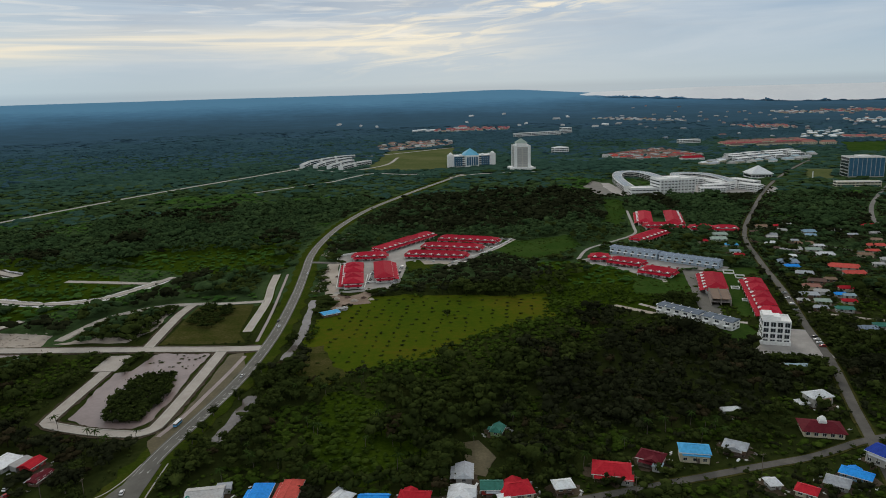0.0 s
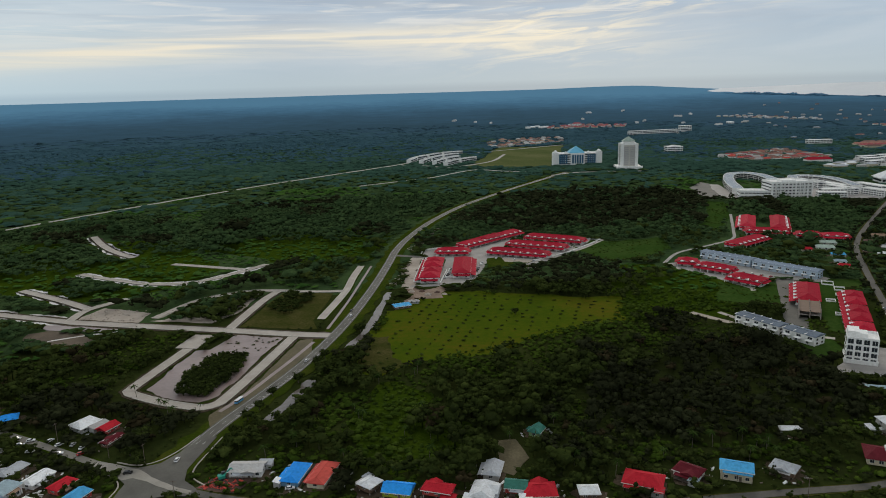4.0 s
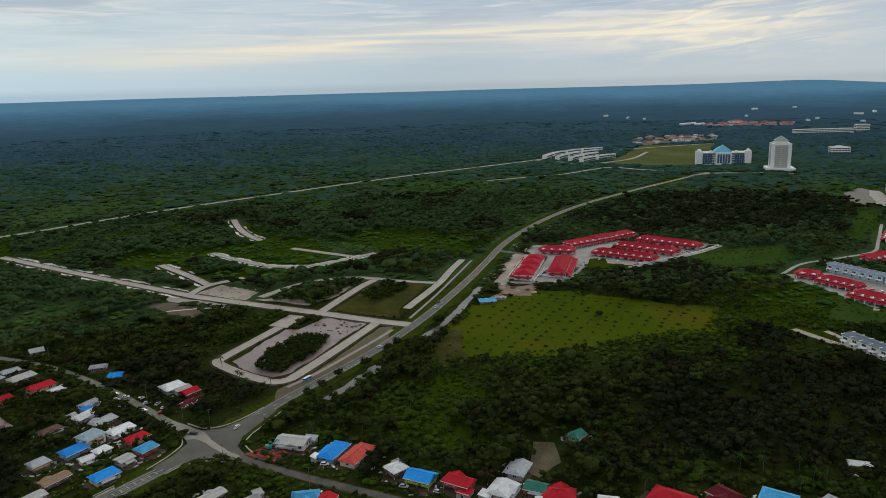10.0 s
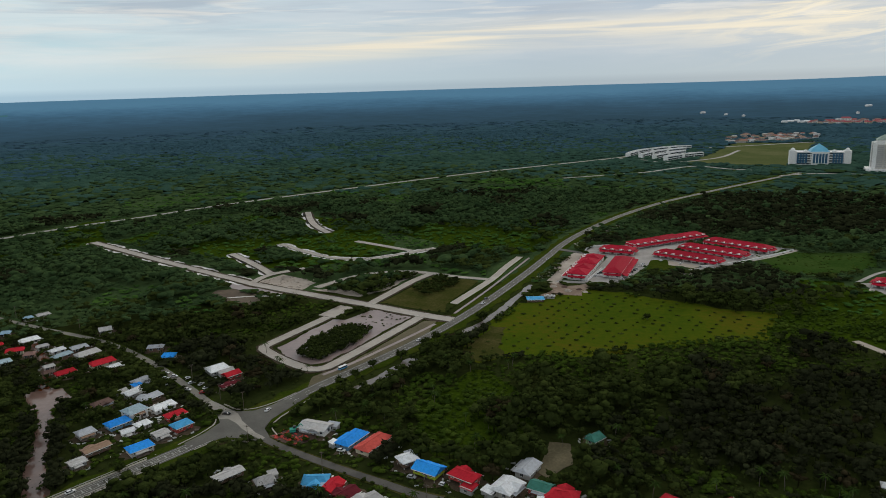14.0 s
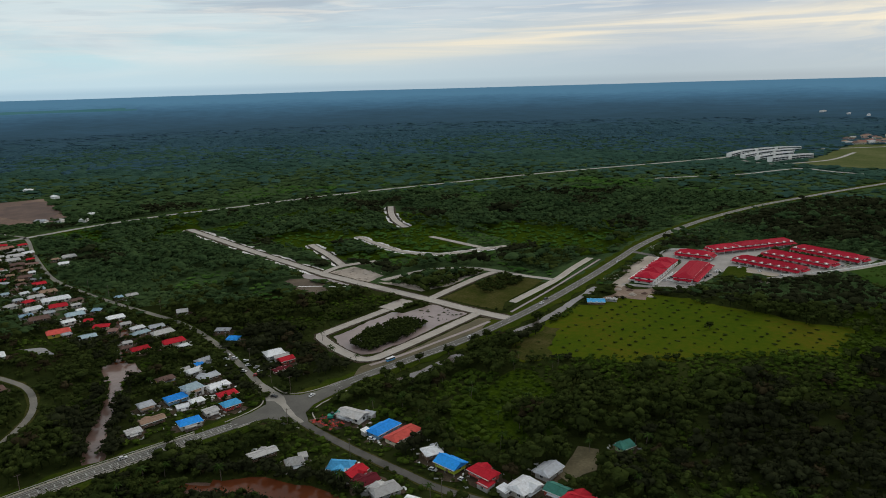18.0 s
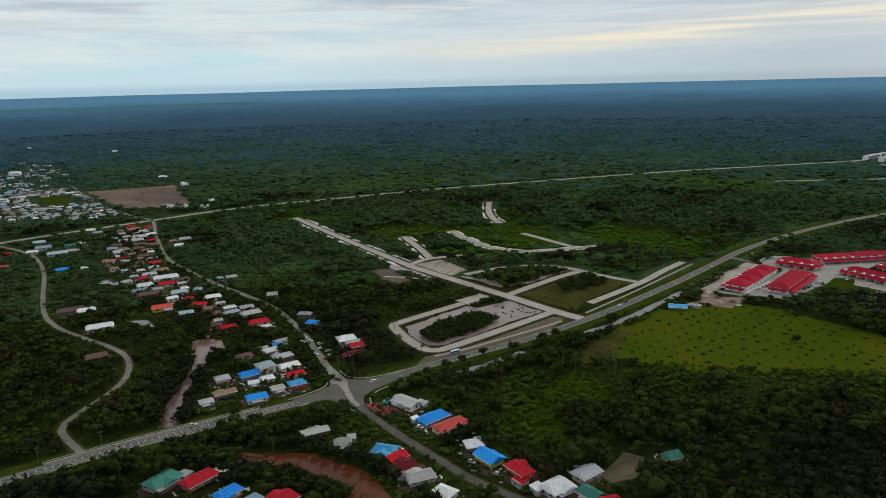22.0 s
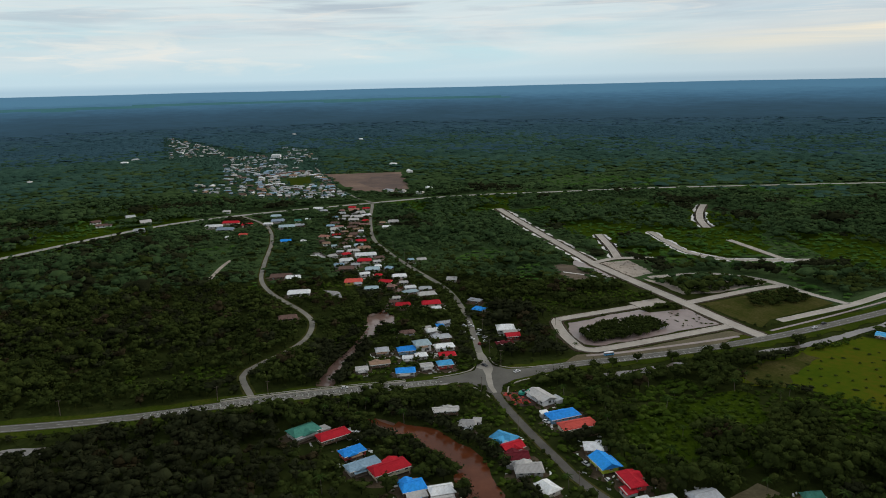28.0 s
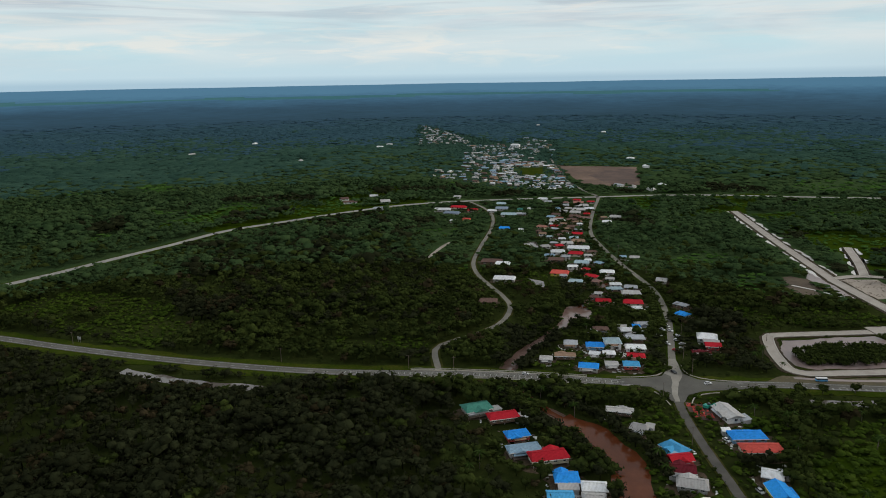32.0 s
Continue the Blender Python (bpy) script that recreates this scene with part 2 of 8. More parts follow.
MUD = material("pinkish_wet_mud", [(0.17, 0.125, 0.115), (0.24, 0.18, 0.168), (0.30, 0.235, 0.22)], 0.06, 0.5, 0.35, 0.25)
ASPHALT = material("worn_asphalt", [(0.064, 0.060, 0.051), (0.095, 0.090, 0.077), (0.136, 0.128, 0.110)], 0.08, 1.5, 0.85, 0.3)
LANEWAY = material("old_grey_asphalt", [(0.090, 0.085, 0.074), (0.130, 0.123, 0.108), (0.185, 0.175, 0.155)], 0.08, 1.5, 0.85, 0.3)
LANE = material("pale_dusty_lane", [(0.130, 0.118, 0.098), (0.185, 0.170, 0.142), (0.250, 0.230, 0.195)], 0.08, 1.3, 0.85, 0.3)
CONCRETE = material("pale_concrete", [(0.285, 0.250, 0.215), (0.365, 0.325, 0.285), (0.455, 0.410, 0.365)], 0.10, 1.3, 0.8, 0.3)
KERB = material("kerb_concrete", [(0.34, 0.31, 0.27), (0.44, 0.41, 0.36), (0.54, 0.51, 0.46)], 0.3, 2.0, 0.8, 0.3)
PAINT = material("worn_road_paint", [(0.20, 0.20, 0.18), (0.32, 0.32, 0.30), (0.50, 0.50, 0.47)], 0.5, 3.0, 0.7, 0.1)
RIVER = material("brown_river", [(0.085, 0.026, 0.011), (0.112, 0.033, 0.013), (0.146, 0.048, 0.021)], 0.03, 0.3, 0.10, 0.04, spec=0.10)
# pinkish mud, lightened in the base colour for the sky's reflection
PALE_RIVER = material("sky_tinted_muddy_water", [(0.130, 0.080, 0.064), (0.170, 0.108, 0.088), (0.210, 0.140, 0.118)], 0.04, 0.4, 0.15, 0.05, spec=0.3)
# pale clay, whitened further to stand for sky reflected in the water
CLAY = material("sky_bright_wet_clay", [(0.44, 0.41, 0.38), (0.58, 0.55, 0.52), (0.72, 0.69, 0.66)], 0.08, 0.6, 0.30, 0.2)
PAVING = material("grey_paving", [(0.21, 0.195, 0.18), (0.28, 0.262, 0.245), (0.36, 0.34, 0.315)], 0.10, 1.2, 0.85, 0.3)
TRACK = material("worn_dark_tarmac", [(0.052, 0.048, 0.041), (0.078, 0.072, 0.062), (0.118, 0.108, 0.094)], 0.10, 1.3, 0.9, 0.3)
DUST = material("dusty_asphalt", [(0.210, 0.192, 0.165), (0.270, 0.250, 0.215), (0.340, 0.315, 0.275)], 0.12, 1.2, 0.9, 0.3)
DITCH = material("dark_ditch_soil", [(0.030, 0.024, 0.015), (0.055, 0.042, 0.026), (0.09, 0.07, 0.045)], 0.10, 0.9, 0.9, 0.5, spec=0.1)
POND = material("still_grey_water", [(0.09, 0.078, 0.066), (0.125, 0.108, 0.095), (0.165, 0.145, 0.13)], 0.05, 0.4, 0.08, 0.03)
# paleness stands for the sky's reflection, put into the base colour
SEA = material("sky_pale_sea", [(0.72, 0.74, 0.76), (0.77, 0.78, 0.79), (0.82, 0.83, 0.83)], 0.004, 0.05, 0.6, 0.05, spec=0.0)
BARK = material("bark", [(0.06, 0.05, 0.04), (0.10, 0.085, 0.065), (0.15, 0.125, 0.10)], 0.8, 4.0, 0.9, 0.6)
FROND = material("palm_frond", [(0.012, 0.024, 0.005), (0.024, 0.044, 0.009), (0.045, 0.072, 0.018)], 0.5, 2.0, 0.8, 0.2, random_ob=0.3, spec=0.0)

ROOF_COLOURS = {
    "blue": (0.032, 0.300, 0.860), "red": (0.480, 0.022, 0.035), "orange": (0.600, 0.100, 0.080), "white": (0.76, 0.78, 0.80), "grey": (0.40, 0.42, 0.45),
    "cyan": (0.085, 0.380, 0.680), "maroon": (0.130, 0.018, 0.026), "green": (0.060, 0.210, 0.165), "rust": (0.300, 0.200, 0.140), "brown": (0.150, 0.095, 0.080),
    "palecyan": (0.36, 0.47, 0.52), "paleblue": (0.28, 0.42, 0.54), "navy": (0.030, 0.070, 0.400), "palegreen": (0.36, 0.44, 0.38), "palegrey": (0.46, 0.45, 0.44),
    # clay and rose: terracotta and red dulled to stand for haze far off
    "terrace": (0.400, 0.014, 0.034), "slate": (0.24, 0.30, 0.38), "tile": (0.340, 0.165, 0.130), "clay": (0.250, 0.150, 0.130), "rose": (0.330, 0.090, 0.100), "steel": (0.130, 0.160, 0.200),
}
ROOFS = {k: material(k + "_roof_sheet", shades(c, 0.16), 0.35, 2.2, 0.8, 0.25, stain=0.3, wave=0.5, random_ob=0.4, spec=0.05) for k, c in ROOF_COLOURS.items()}
# the last wall tone is white dimmed to stand for walls in shade
WALL_COLOURS = {"paleblue": (0.42, 0.52, 0.62), "white": (0.82, 0.82, 0.80), "cream": (0.60, 0.54, 0.40), "yellow": (0.50, 0.42, 0.06), "red": (0.42, 0.06, 0.05), "grey": (0.40, 0.40, 0.39), "wood": (0.16, 0.10, 0.065), "blue": (0.16, 0.32, 0.48), "green": (0.24, 0.36, 0.16), "lime": (0.34, 0.42, 0.03), "bare": (0.33, 0.30, 0.27), "dimmed_white": (0.50, 0.48, 0.44)}
WALLS = {k: material(k + "_wall", shades(c, 0.14), 0.5, 3.0, 0.8, 0.2, stain=0.22) for k, c in WALL_COLOURS.items()}
GLASS = material("dark_window_glass", [(0.015, 0.02, 0.025), (0.03, 0.036, 0.042), (0.05, 0.06, 0.07)], 0.5, 2.0, 0.08, 0.0, spec=0.8)
BLUEGLASS = material("blue_curtain_glass", [(0.03, 0.10, 0.17), (0.05, 0.14, 0.23), (0.07, 0.18, 0.28)], 0.2, 1.0, 0.10, 0.0, spec=0.8)
WOOD = material("weathered_timber", [(0.08, 0.06, 0.045), (0.13, 0.10, 0.08), (0.19, 0.155, 0.125)], 1.0, 5.0, 0.85, 0.4)
STEEL = material("galvanised_steel", [(0.30, 0.31, 0.32), (0.42, 0.43, 0.44), (0.52, 0.53, 0.54)], 1.0, 5.0, 0.45, 0.1, metal=0.7)
RUBBER = material("tyre_rubber", [(0.015, 0.015, 0.015), (0.025, 0.025, 0.025), (0.035, 0.035, 0.035)], 3.0, 9.0, 0.85, 0.1)
CARS = {k: material(k + "_car_paint", shades(c, 0.08), 0.5, 3.0, 0.25, 0.0, spec=0.7) for k, c in {"white": (0.75, 0.75, 0.75), "silver": (0.42, 0.43, 0.44), "black": (0.02, 0.02, 0.022), "red": (0.38, 0.02, 0.02), "blue": (0.10, 0.35, 0.62)}.items()}
DOMEBLUE = material("turquoise_dome", shades((0.12, 0.42, 0.60), 0.12), 0.1, 0.8, 0.35, 0.1)

# ---- builders ----
OUT_SEGMENTS, OUT_POLYGONS, OUT_BOXES = [], [], []      # ground kept free of trees
CENTRE = (100.0, 50.0)


def mesh_of(name, verts, faces, mat, smooth=False):
    me = bpy.data.meshes.new(name)
    me.from_pydata([tuple(v) for v in verts], [], [tuple(f) for f in faces])
    me.materials.append(mat)
    if smooth:
        me.shade_smooth()
    me.update()
    return me


def part(name, me, parent, m=None, label=""):
    """One mesh object under a thing or a part."""
    ob = new(name, me)
    ob.parent = parent
    if m is not None:
        ob.matrix_basis = m
    if label:
        tagged(ob, label)
    return ob


def thing(name, m, label, category, group="", kind="", me=None):
    ob = new(name, me)
    ob.matrix_basis = m
    return tagged(ob, label, category, group, kind)


def box(x0, y0, z0, x1, y1, z1):
    v = [(x, y, z) for z in (z0, z1) for x, y in ((x0, y0), (x1, y0), (x1, y1), (x0, y1))]
    return v, [(3, 2, 1, 0), (4, 5, 6, 7), (0, 1, 5, 4), (1, 2, 6, 5), (2, 3, 7, 6), (3, 0, 4, 7)]


def joined(*bits):
    verts, faces = [], []
    for v, f in bits:
        k = len(verts)
        verts += list(v)
        faces += [tuple(i + k for i in q) for q in f]
    return verts, faces


def tube(r0, r1, z0, z1, n=8, x=0.0, y=0.0):
    v = [(x + r * math.cos(6.2832 * i / n), y + r * math.sin(6.2832 * i / n), z) for r, z in ((r0, z0), (r1, z1)) for i in range(n)]
    return v, [(i, (i + 1) % n, n + (i + 1) % n, n + i) for i in range(n)] + [tuple(range(n))[::-1], tuple(range(n, 2 * n))]


def smooth_line(pts, step=6.0):
    """A line through the points, rounded by a spline."""
    p = [Vector(q) for q in pts]
    p = [2 * p[0] - p[1]] + p + [2 * p[-1] - p[-2]]
    out = []
    for a, b, c, d in zip(p, p[1:], p[2:], p[3:]):
        n = max(1, int((c - b).length / step))
        for i in range(n):
            t = i / n
            out.append(0.5 * ((2 * b) + (c - a) * t + (2 * a - 5 * b + 4 * c - d) * t * t + (3 * b - a - 3 * c + d) * t ** 3))
    return out + [p[-2]]


def sides(line):
    """The unit vectors to the left of a line at its points."""
    out = []
    for i in range(len(line)):
        d = (line[min(i + 1, len(line) - 1)] - line[max(i - 1, 0)]).normalized()
        out.append(Vector((-d.y, d.x)))
    return out


def ribbon_data(line, left, right, z, thick=0.25, wobble=0.0):
    v, f = [], []
    for p, s in zip(line, sides(line)):
        a = p + s * (left + wobble * random.uniform(-1, 1))
        b = p + s * (right + wobble * random.uniform(-1, 1))
        v += [(a.x, a.y, z), (b.x, b.y, z), (a.x, a.y, z - thick), (b.x, b.y, z - thick)]
    for i in range(0, len(v) - 4, 4):
        f += [(i, i + 1, i + 5, i + 4), (i + 2, i, i + 4, i + 6), (i + 1, i + 3, i + 7, i + 5)]
    n = len(v) - 4
    f += [(0, 2, 3, 1), (n, n + 1, n + 3, n + 2)]
    return v, f


def keep_clear(line, half):
    for a, b in zip(line, line[1:]):
        OUT_SEGMENTS.append((a.x, a.y, b.x, b.y, half))


def flank_water(line, near, far, share):
    """Uneven strips of standing water and wet clay along both sides of a raised road, with gaps."""
    bits = []
    for s in (1, -1):
        i = random.randint(0, 2)
        while i < len(line) - 4:
            n = random.randint(9, 22)
            run = line[i:i + n]
            if random.random() < share and len(run) > 3:
                v, f = [], []
                for k, (p, side) in enumerate(zip(run, sides(run))):
                    taper = min(1.0, 0.25 + 0.4 * min(k, len(run) - 1 - k))
                    width = (far - near) * taper * (0.78 + 0.55 * noise.noise((p.x * 0.07, p.y * 0.07, 4.0 * s)) + random.uniform(-0.2, 0.2))
                    for d in (near + 0.3 * noise.noise((p.x * 0.2, p.y * 0.2, 1.0)), near + max(0.4, width)):
                        v.append((p.x + side.x * s * d, p.y + side.y * s * d, 0.26))
                f = [(2 * k, 2 * k + 1, 2 * k + 3, 2 * k + 2)[::s] for k in range(len(run) - 1)]
                bits.append((v, [q[::-1] for q in f]))
            i += n + random.randint(0, 3)
    if bits:
        tagged(new("standing_water", mesh_of("standing_water", *joined(*bits), CLAY)), "broken strips of pale wet clay and water beside the raised road", "water", kind="stuff")


def road(name, pts, width, mat, label, z=0.30, verge=0.0, kerb=False, lines=False, clear=3.0, step=6.0, verge_mat=None, pools=0.0):
    line = smooth_line(pts, step)
    ob = new(name, mesh_of(name, *ribbon_data(line, width / 2, -width / 2, z), mat))
    tagged(ob, label, "road", kind="structure")
    keep_clear(line, width / 2 + max(verge, 0) + clear)
    if verge:
        vb = new("verge", mesh_of("verge", *ribbon_data(line, width / 2 + verge, -width / 2 - verge, z - 0.12, 0.25, verge * 0.35), verge_mat or SCRUB_FLOOR))
        tagged(vb, "strip of rough grass beside the road", "verge", kind="structure")
    if pools:
        flank_water(smooth_line(pts, 2.5), width / 2 + verge * 0.62, width / 2 + verge + 3.4, pools)
        keep_clear(line, width / 2 + verge + 3.5)
    if kerb:
        for s in (1, -1):
            part("kerb", mesh_of("kerb", *ribbon_data(line, s * (width / 2 + 0.55), s * (width / 2 + 0.02), z + 0.18, 0.4), KERB), ob)
    if lines:
        for s in (1, -1):
            part("edge_line", mesh_of("edge_line", *ribbon_data(line, s * (width / 2 - 0.9), s * (width / 2 - 1.15), z + 0.012, 0.01), PAINT), ob, None, "white painted edge line")
        fine = smooth_line(pts, 3.0)
        bits = [ribbon_data(fine[i:i + 2], 0.11, -0.11, z + 0.012, 0.01) for i in range(0, len(fine) - 2, 3)]
        part("centre_dashes", mesh_of("centre_dashes", *joined(*bits), PAINT), ob, None, "dashed white centre line")
    return ob


def ragged(pts, step, wobble):
    out = []
    for a, b in zip(pts, pts[1:] + pts[:1]):
        a, b = Vector(a), Vector(b)
        n = max(1, int((b - a).length / step))
        for i in range(n):
            p = a.lerp(b, i / n)
            k = noise.noise_vector((p.x * 0.05, p.y * 0.05, 3.0)) + 0.5 * noise.noise_vector((p.x * 0.2, p.y * 0.2, 7.0))
            out.append((p.x + wobble * k.x, p.y + wobble * k.y))
    return out


def patch(name, pts, mat, label, category, z=0.1, wobble=2.0, clear=True, parent=None, step=4.0):
    """A piece of ground with an uneven edge."""
    edge = ragged(pts, step, wobble)
    n = len(edge)
    v = [(x, y, z) for x, y in edge] + [(x, y, z - 0.3) for x, y in edge]
    f = [tuple(range(n))] + [(i, n + i, n + (i + 1) % n, (i + 1) % n) for i in range(n)]
    area = sum(a[0] * b[1] - b[0] * a[1] for a, b in zip(edge, edge[1:] + edge[:1]))
    if area < 0:
        f = [q[::-1] for q in f]
    ob = tagged(new(name, mesh_of(name, v, f, mat)), label, category, kind="structure")
    if clear:
        OUT_POLYGONS.append([tuple(p) for p in pts])
    return ob


# ---- the land ----
def land_height(r, az):
    """Flat plain, raised far off to meet the camera's horizon, with one low hill; lower where the coast lies. az:
    degrees to the right of +y.
    """
    s = max(0.0, (r - 2500.0) / 2300.0)
    coast = min(1.0, max(0.0, (az - 5.0) / 20.0)) * min(1.0, max(0.0, (75.0 - az) / 10.0))
    hill = 10.0 * math.exp(-((az - 4.0) / 5.0) ** 2) * min(1.0, s * 1.4)
    roll = 3.0 * noise.noise((az * 0.12, r * 0.002, 0.0)) * min(1.0, s)
    return 124.0 * s * s * (1 - 0.70 * coast) + hill + roll


RINGS = [0, 60, 150, 300, 500, 800, 1200, 1700] + list(range(2200, 4760, 64)) + [4800]
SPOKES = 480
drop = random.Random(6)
gv, gf, kinds = [], [], []
for r in RINGS:
    for k in range(SPOKES):
        az = -180 + 360.0 * k / SPOKES
        rough = drop.uniform(-0.7, 0.7) if 2300 < r < 4700 else 0.0
        gv.append((CENTRE[0] + r * math.sin(radians(az)), CENTRE[1] + r * math.cos(radians(az)), land_height(r, az) + rough))
for i in range(len(RINGS) - 1):
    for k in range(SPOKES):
        a, b = i * SPOKES + k, i * SPOKES + (k + 1) % SPOKES
        gf.append((a, b + SPOKES, a + SPOKES) if i == 0 else (a, b, b + SPOKES, a + SPOKES))
        # far ground takes the haze-blue tints by distance, with ragged limits
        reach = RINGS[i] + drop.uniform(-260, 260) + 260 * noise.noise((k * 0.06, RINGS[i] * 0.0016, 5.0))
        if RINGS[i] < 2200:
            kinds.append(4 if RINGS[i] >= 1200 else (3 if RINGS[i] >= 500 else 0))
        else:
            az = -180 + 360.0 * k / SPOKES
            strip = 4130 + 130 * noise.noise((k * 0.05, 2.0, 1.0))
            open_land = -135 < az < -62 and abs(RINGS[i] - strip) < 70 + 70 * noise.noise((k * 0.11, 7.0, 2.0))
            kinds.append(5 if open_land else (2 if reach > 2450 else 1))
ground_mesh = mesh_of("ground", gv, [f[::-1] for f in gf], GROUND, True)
for m in (BLUE_TREES, HAZE_TREES, MID_TREES, FAR_TREES, PLAIN):
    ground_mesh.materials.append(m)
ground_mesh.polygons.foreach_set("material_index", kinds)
tagged(new("ground", ground_mesh), "wide flat plain of dark green undergrowth, raised far off to the horizon", "ground", kind="structure")

# sea beyond the coast, a sheet tilted up to meet the camera's horizon
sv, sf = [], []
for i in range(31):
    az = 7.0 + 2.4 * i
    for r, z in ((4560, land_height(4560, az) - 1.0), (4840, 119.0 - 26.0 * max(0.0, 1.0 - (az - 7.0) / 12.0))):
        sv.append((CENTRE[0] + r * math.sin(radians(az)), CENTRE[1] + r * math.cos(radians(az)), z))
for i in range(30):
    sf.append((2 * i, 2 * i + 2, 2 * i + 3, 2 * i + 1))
tagged(new("sea", mesh_of("sea", sv, sf, SEA)), "sea beyond the wooded coast, coloured pale for the reflected sky", "sea", kind="structure")

# ---- roads ----
MAIN = [(-268, -290), (-250, -225), (-226, -157), (-208, -112), (-186, -51), (-168, 9), (-157, 59), (-151, 111), (-145, 148), (-136, 190), (-128, 230), (-124, 276), (-118, 311), (-112, 350), (-109, 395), (-109, 446), (-113, 520), (-119, 589), (-124, 642), (-124, 704), (-116, 795), (-95, 900), (-65, 990), (-36, 1070), (0, 1160), (40, 1260)]
main_road = road("main_road", MAIN, 7.4, ASPHALT, "two-lane grey asphalt main road with white edge lines", verge=6.0, verge_mat=GRASS, lines=True, z=0.36, clear=2.0)
road("village_road", [(-126, 230), (-158, 239), (-191, 250), (-231, 262), (-287, 272), (-359, 270), (-426, 270), (-492, 276), (-598, 305), (-694, 335), (-742, 330), (-865, 330), (-989, 342), (-1150, 360)], 3.9, LANE, "narrow pale grey village road", verge=0.9, z=0.30, clear=0.2)
road("highway", [(-346, -224), (-381, -198), (-425, -170), (-481, -133), (-537, -99), (-579, -47), (-641, 36), (-678, 111), (-693, 219), (-696, 335), (-698, 416), (-684, 508), (-666, 560), (-623, 714), (-554, 889), (-468, 1090), (-367, 1278), (-300, 1400), (-285, 1440)], 8.5, PAVING, "pale straight highway through the forest", verge=3.5, z=0.30, clear=5.0, step=20.0)
road("houses_road", [(-125, 229), (-101, 223), (-68, 220), (-41, 219), (-18, 219), (25, 228), (69, 239), (122, 253), (149, 260), (178, 272), (215, 280)], 4.0, TRACK, "narrow worn lane past the row of houses", verge=0.9, verge_mat=PLOT, z=0.31, clear=0.6)
road("east_road", [(150, 190), (170, 245), (180, 274), (190, 304), (209, 358), (224, 413), (245, 485), (273, 595), (302, 689), (363, 812), (473, 1011), (598, 1200), (723, 1366)], 4.6, TRACK, "grey asphalt road along the eastern houses", verge=1.2, verge_mat=PLOT, z=0.33, clear=0.6, step=10.0)
road("winding_lane", [(-154, 112), (-185, 111), (-198, 121), (-211, 139), (-230, 155), (-258, 164), (-284, 162), (-313, 155), (-345, 149), (-381, 149), (-432, 159), (-518, 179), (-585, 187), (-633, 183), (-680, 170)], 3.4, LANE, "winding pale grey lane with white edges", verge=1.2, verge_mat=PLOT, z=0.29, clear=0.4)
road("track", [(-395, 109), (-436, 123), (-458, 133)], 3.5, SAND, "short pale sandy track", z=0.2, clear=1.5)

# building estate laid out north of the crossing
EST = "pale concrete estate road with kerbs, not yet built up"
road("estate_road", [(-112, 402), (-137, 402), (-181, 405), (-224, 407), (-264, 409), (-299, 411)], 7.0, CONCRETE, EST, kerb=True, z=0.42, verge=3.0, verge_mat=DITCH)
road("estate_road_end", [(-299, 411), (-345, 419), (-417, 431), (-509, 448), (-577, 461)], 6.0, CONCRETE, EST, kerb=True, z=0.418, verge=3.4, verge_mat=DITCH, pools=0.95)
road("estate_loop", [(-134, 400), (-134, 350), (-135, 308), (-136.5, 299.5), (-141, 295.5), (-148, 295.5), (-166, 299), (-184, 305), (-189.5, 308.5), (-191, 316), (-191, 371)], 5.2, CONCRETE, EST, kerb=True, z=0.40, verge=2.2, verge_mat=DITCH, step=3.0)
road("estate_crossroad", [(-182, 406), (-185, 450), (-186, 478), (-184, 500)], 5.2, CONCRETE, EST, kerb=True, z=0.40, verge=2.0, verge_mat=DITCH)
road("estate_bend", [(-183, 498), (-205, 495), (-225, 482), (-238, 462), (-246, 425)], 4.2, CONCRETE, EST, kerb=True, z=0.39, verge=1.5, verge_mat=SAND, step=3.0)
road("estate_link", [(-184, 498), (-159, 497), (-133, 500)], 4.0, CONCRETE, EST, kerb=True, z=0.39)
road("service_strip", [(-128, 433), (-131, 498), (-137, 540), (-141, 578)], 4.8, CONCRETE, EST, kerb=True, z=0.39, verge=1.5)
road("outer_strip", [(-117, 414), (-121, 470), (-127, 530), (-132, 578)], 1.8, MUD, "narrow pale strip of wet clay beside the verge", z=0.39)
road("upper_link", [(-303, 413), (-307, 438), (-294, 468)], 5.0, CONCRETE, EST, kerb=True, z=0.39, verge=1.8, verge_mat=DITCH)
road("upper_spur", [(-306, 440), (-344, 459), (-397, 482)], 5.5, CONCRETE, EST, kerb=True, z=0.38, verge=2.6, verge_mat=DITCH, pools=0.95)
road("upper_curve", [(-383, 534), (-335, 517), (-300, 508), (-272, 513), (-250, 534), (-229, 579)], 4.6, CONCRETE, EST, kerb=True, z=0.38, verge=1.6, verge_mat=DITCH, pools=0.85)
road("upper_branch", [(-243, 560), (-279, 567), (-318, 574)], 4.6, CONCRETE, EST, kerb=True, z=0.37, verge=1.5, verge_mat=DRY)
road("far_arc", [(-480, 690), (-450, 658), (-420, 630), (-395, 611), (-372, 597)], 6.0, CONCRETE, EST, kerb=True, z=0.38, verge=3.0, verge_mat=DITCH, pools=0.9)
patch("mud_flat", [(-181, 312), (-184, 368), (-176, 372), (-172, 398), (-141, 396), (-140, 310), (-146, 302), (-160, 303)], MUD, "wet pinkish mud flat inside the kerbed block", "mud flat", 0.22, 2.5)
patch("gravel_yard", [(-200, 372), (-186, 372), (-186, 396), (-200, 396)], CONCRETE, "small concrete turning yard beside the mud flat", "yard", 0.30, 0.4)
patch("sand_plot", [(-300, 417), (-252, 413), (-255, 436), (-296, 446)], SAND, "bare sandy plot with scattered rubble", "plot", 0.18, 3.0)
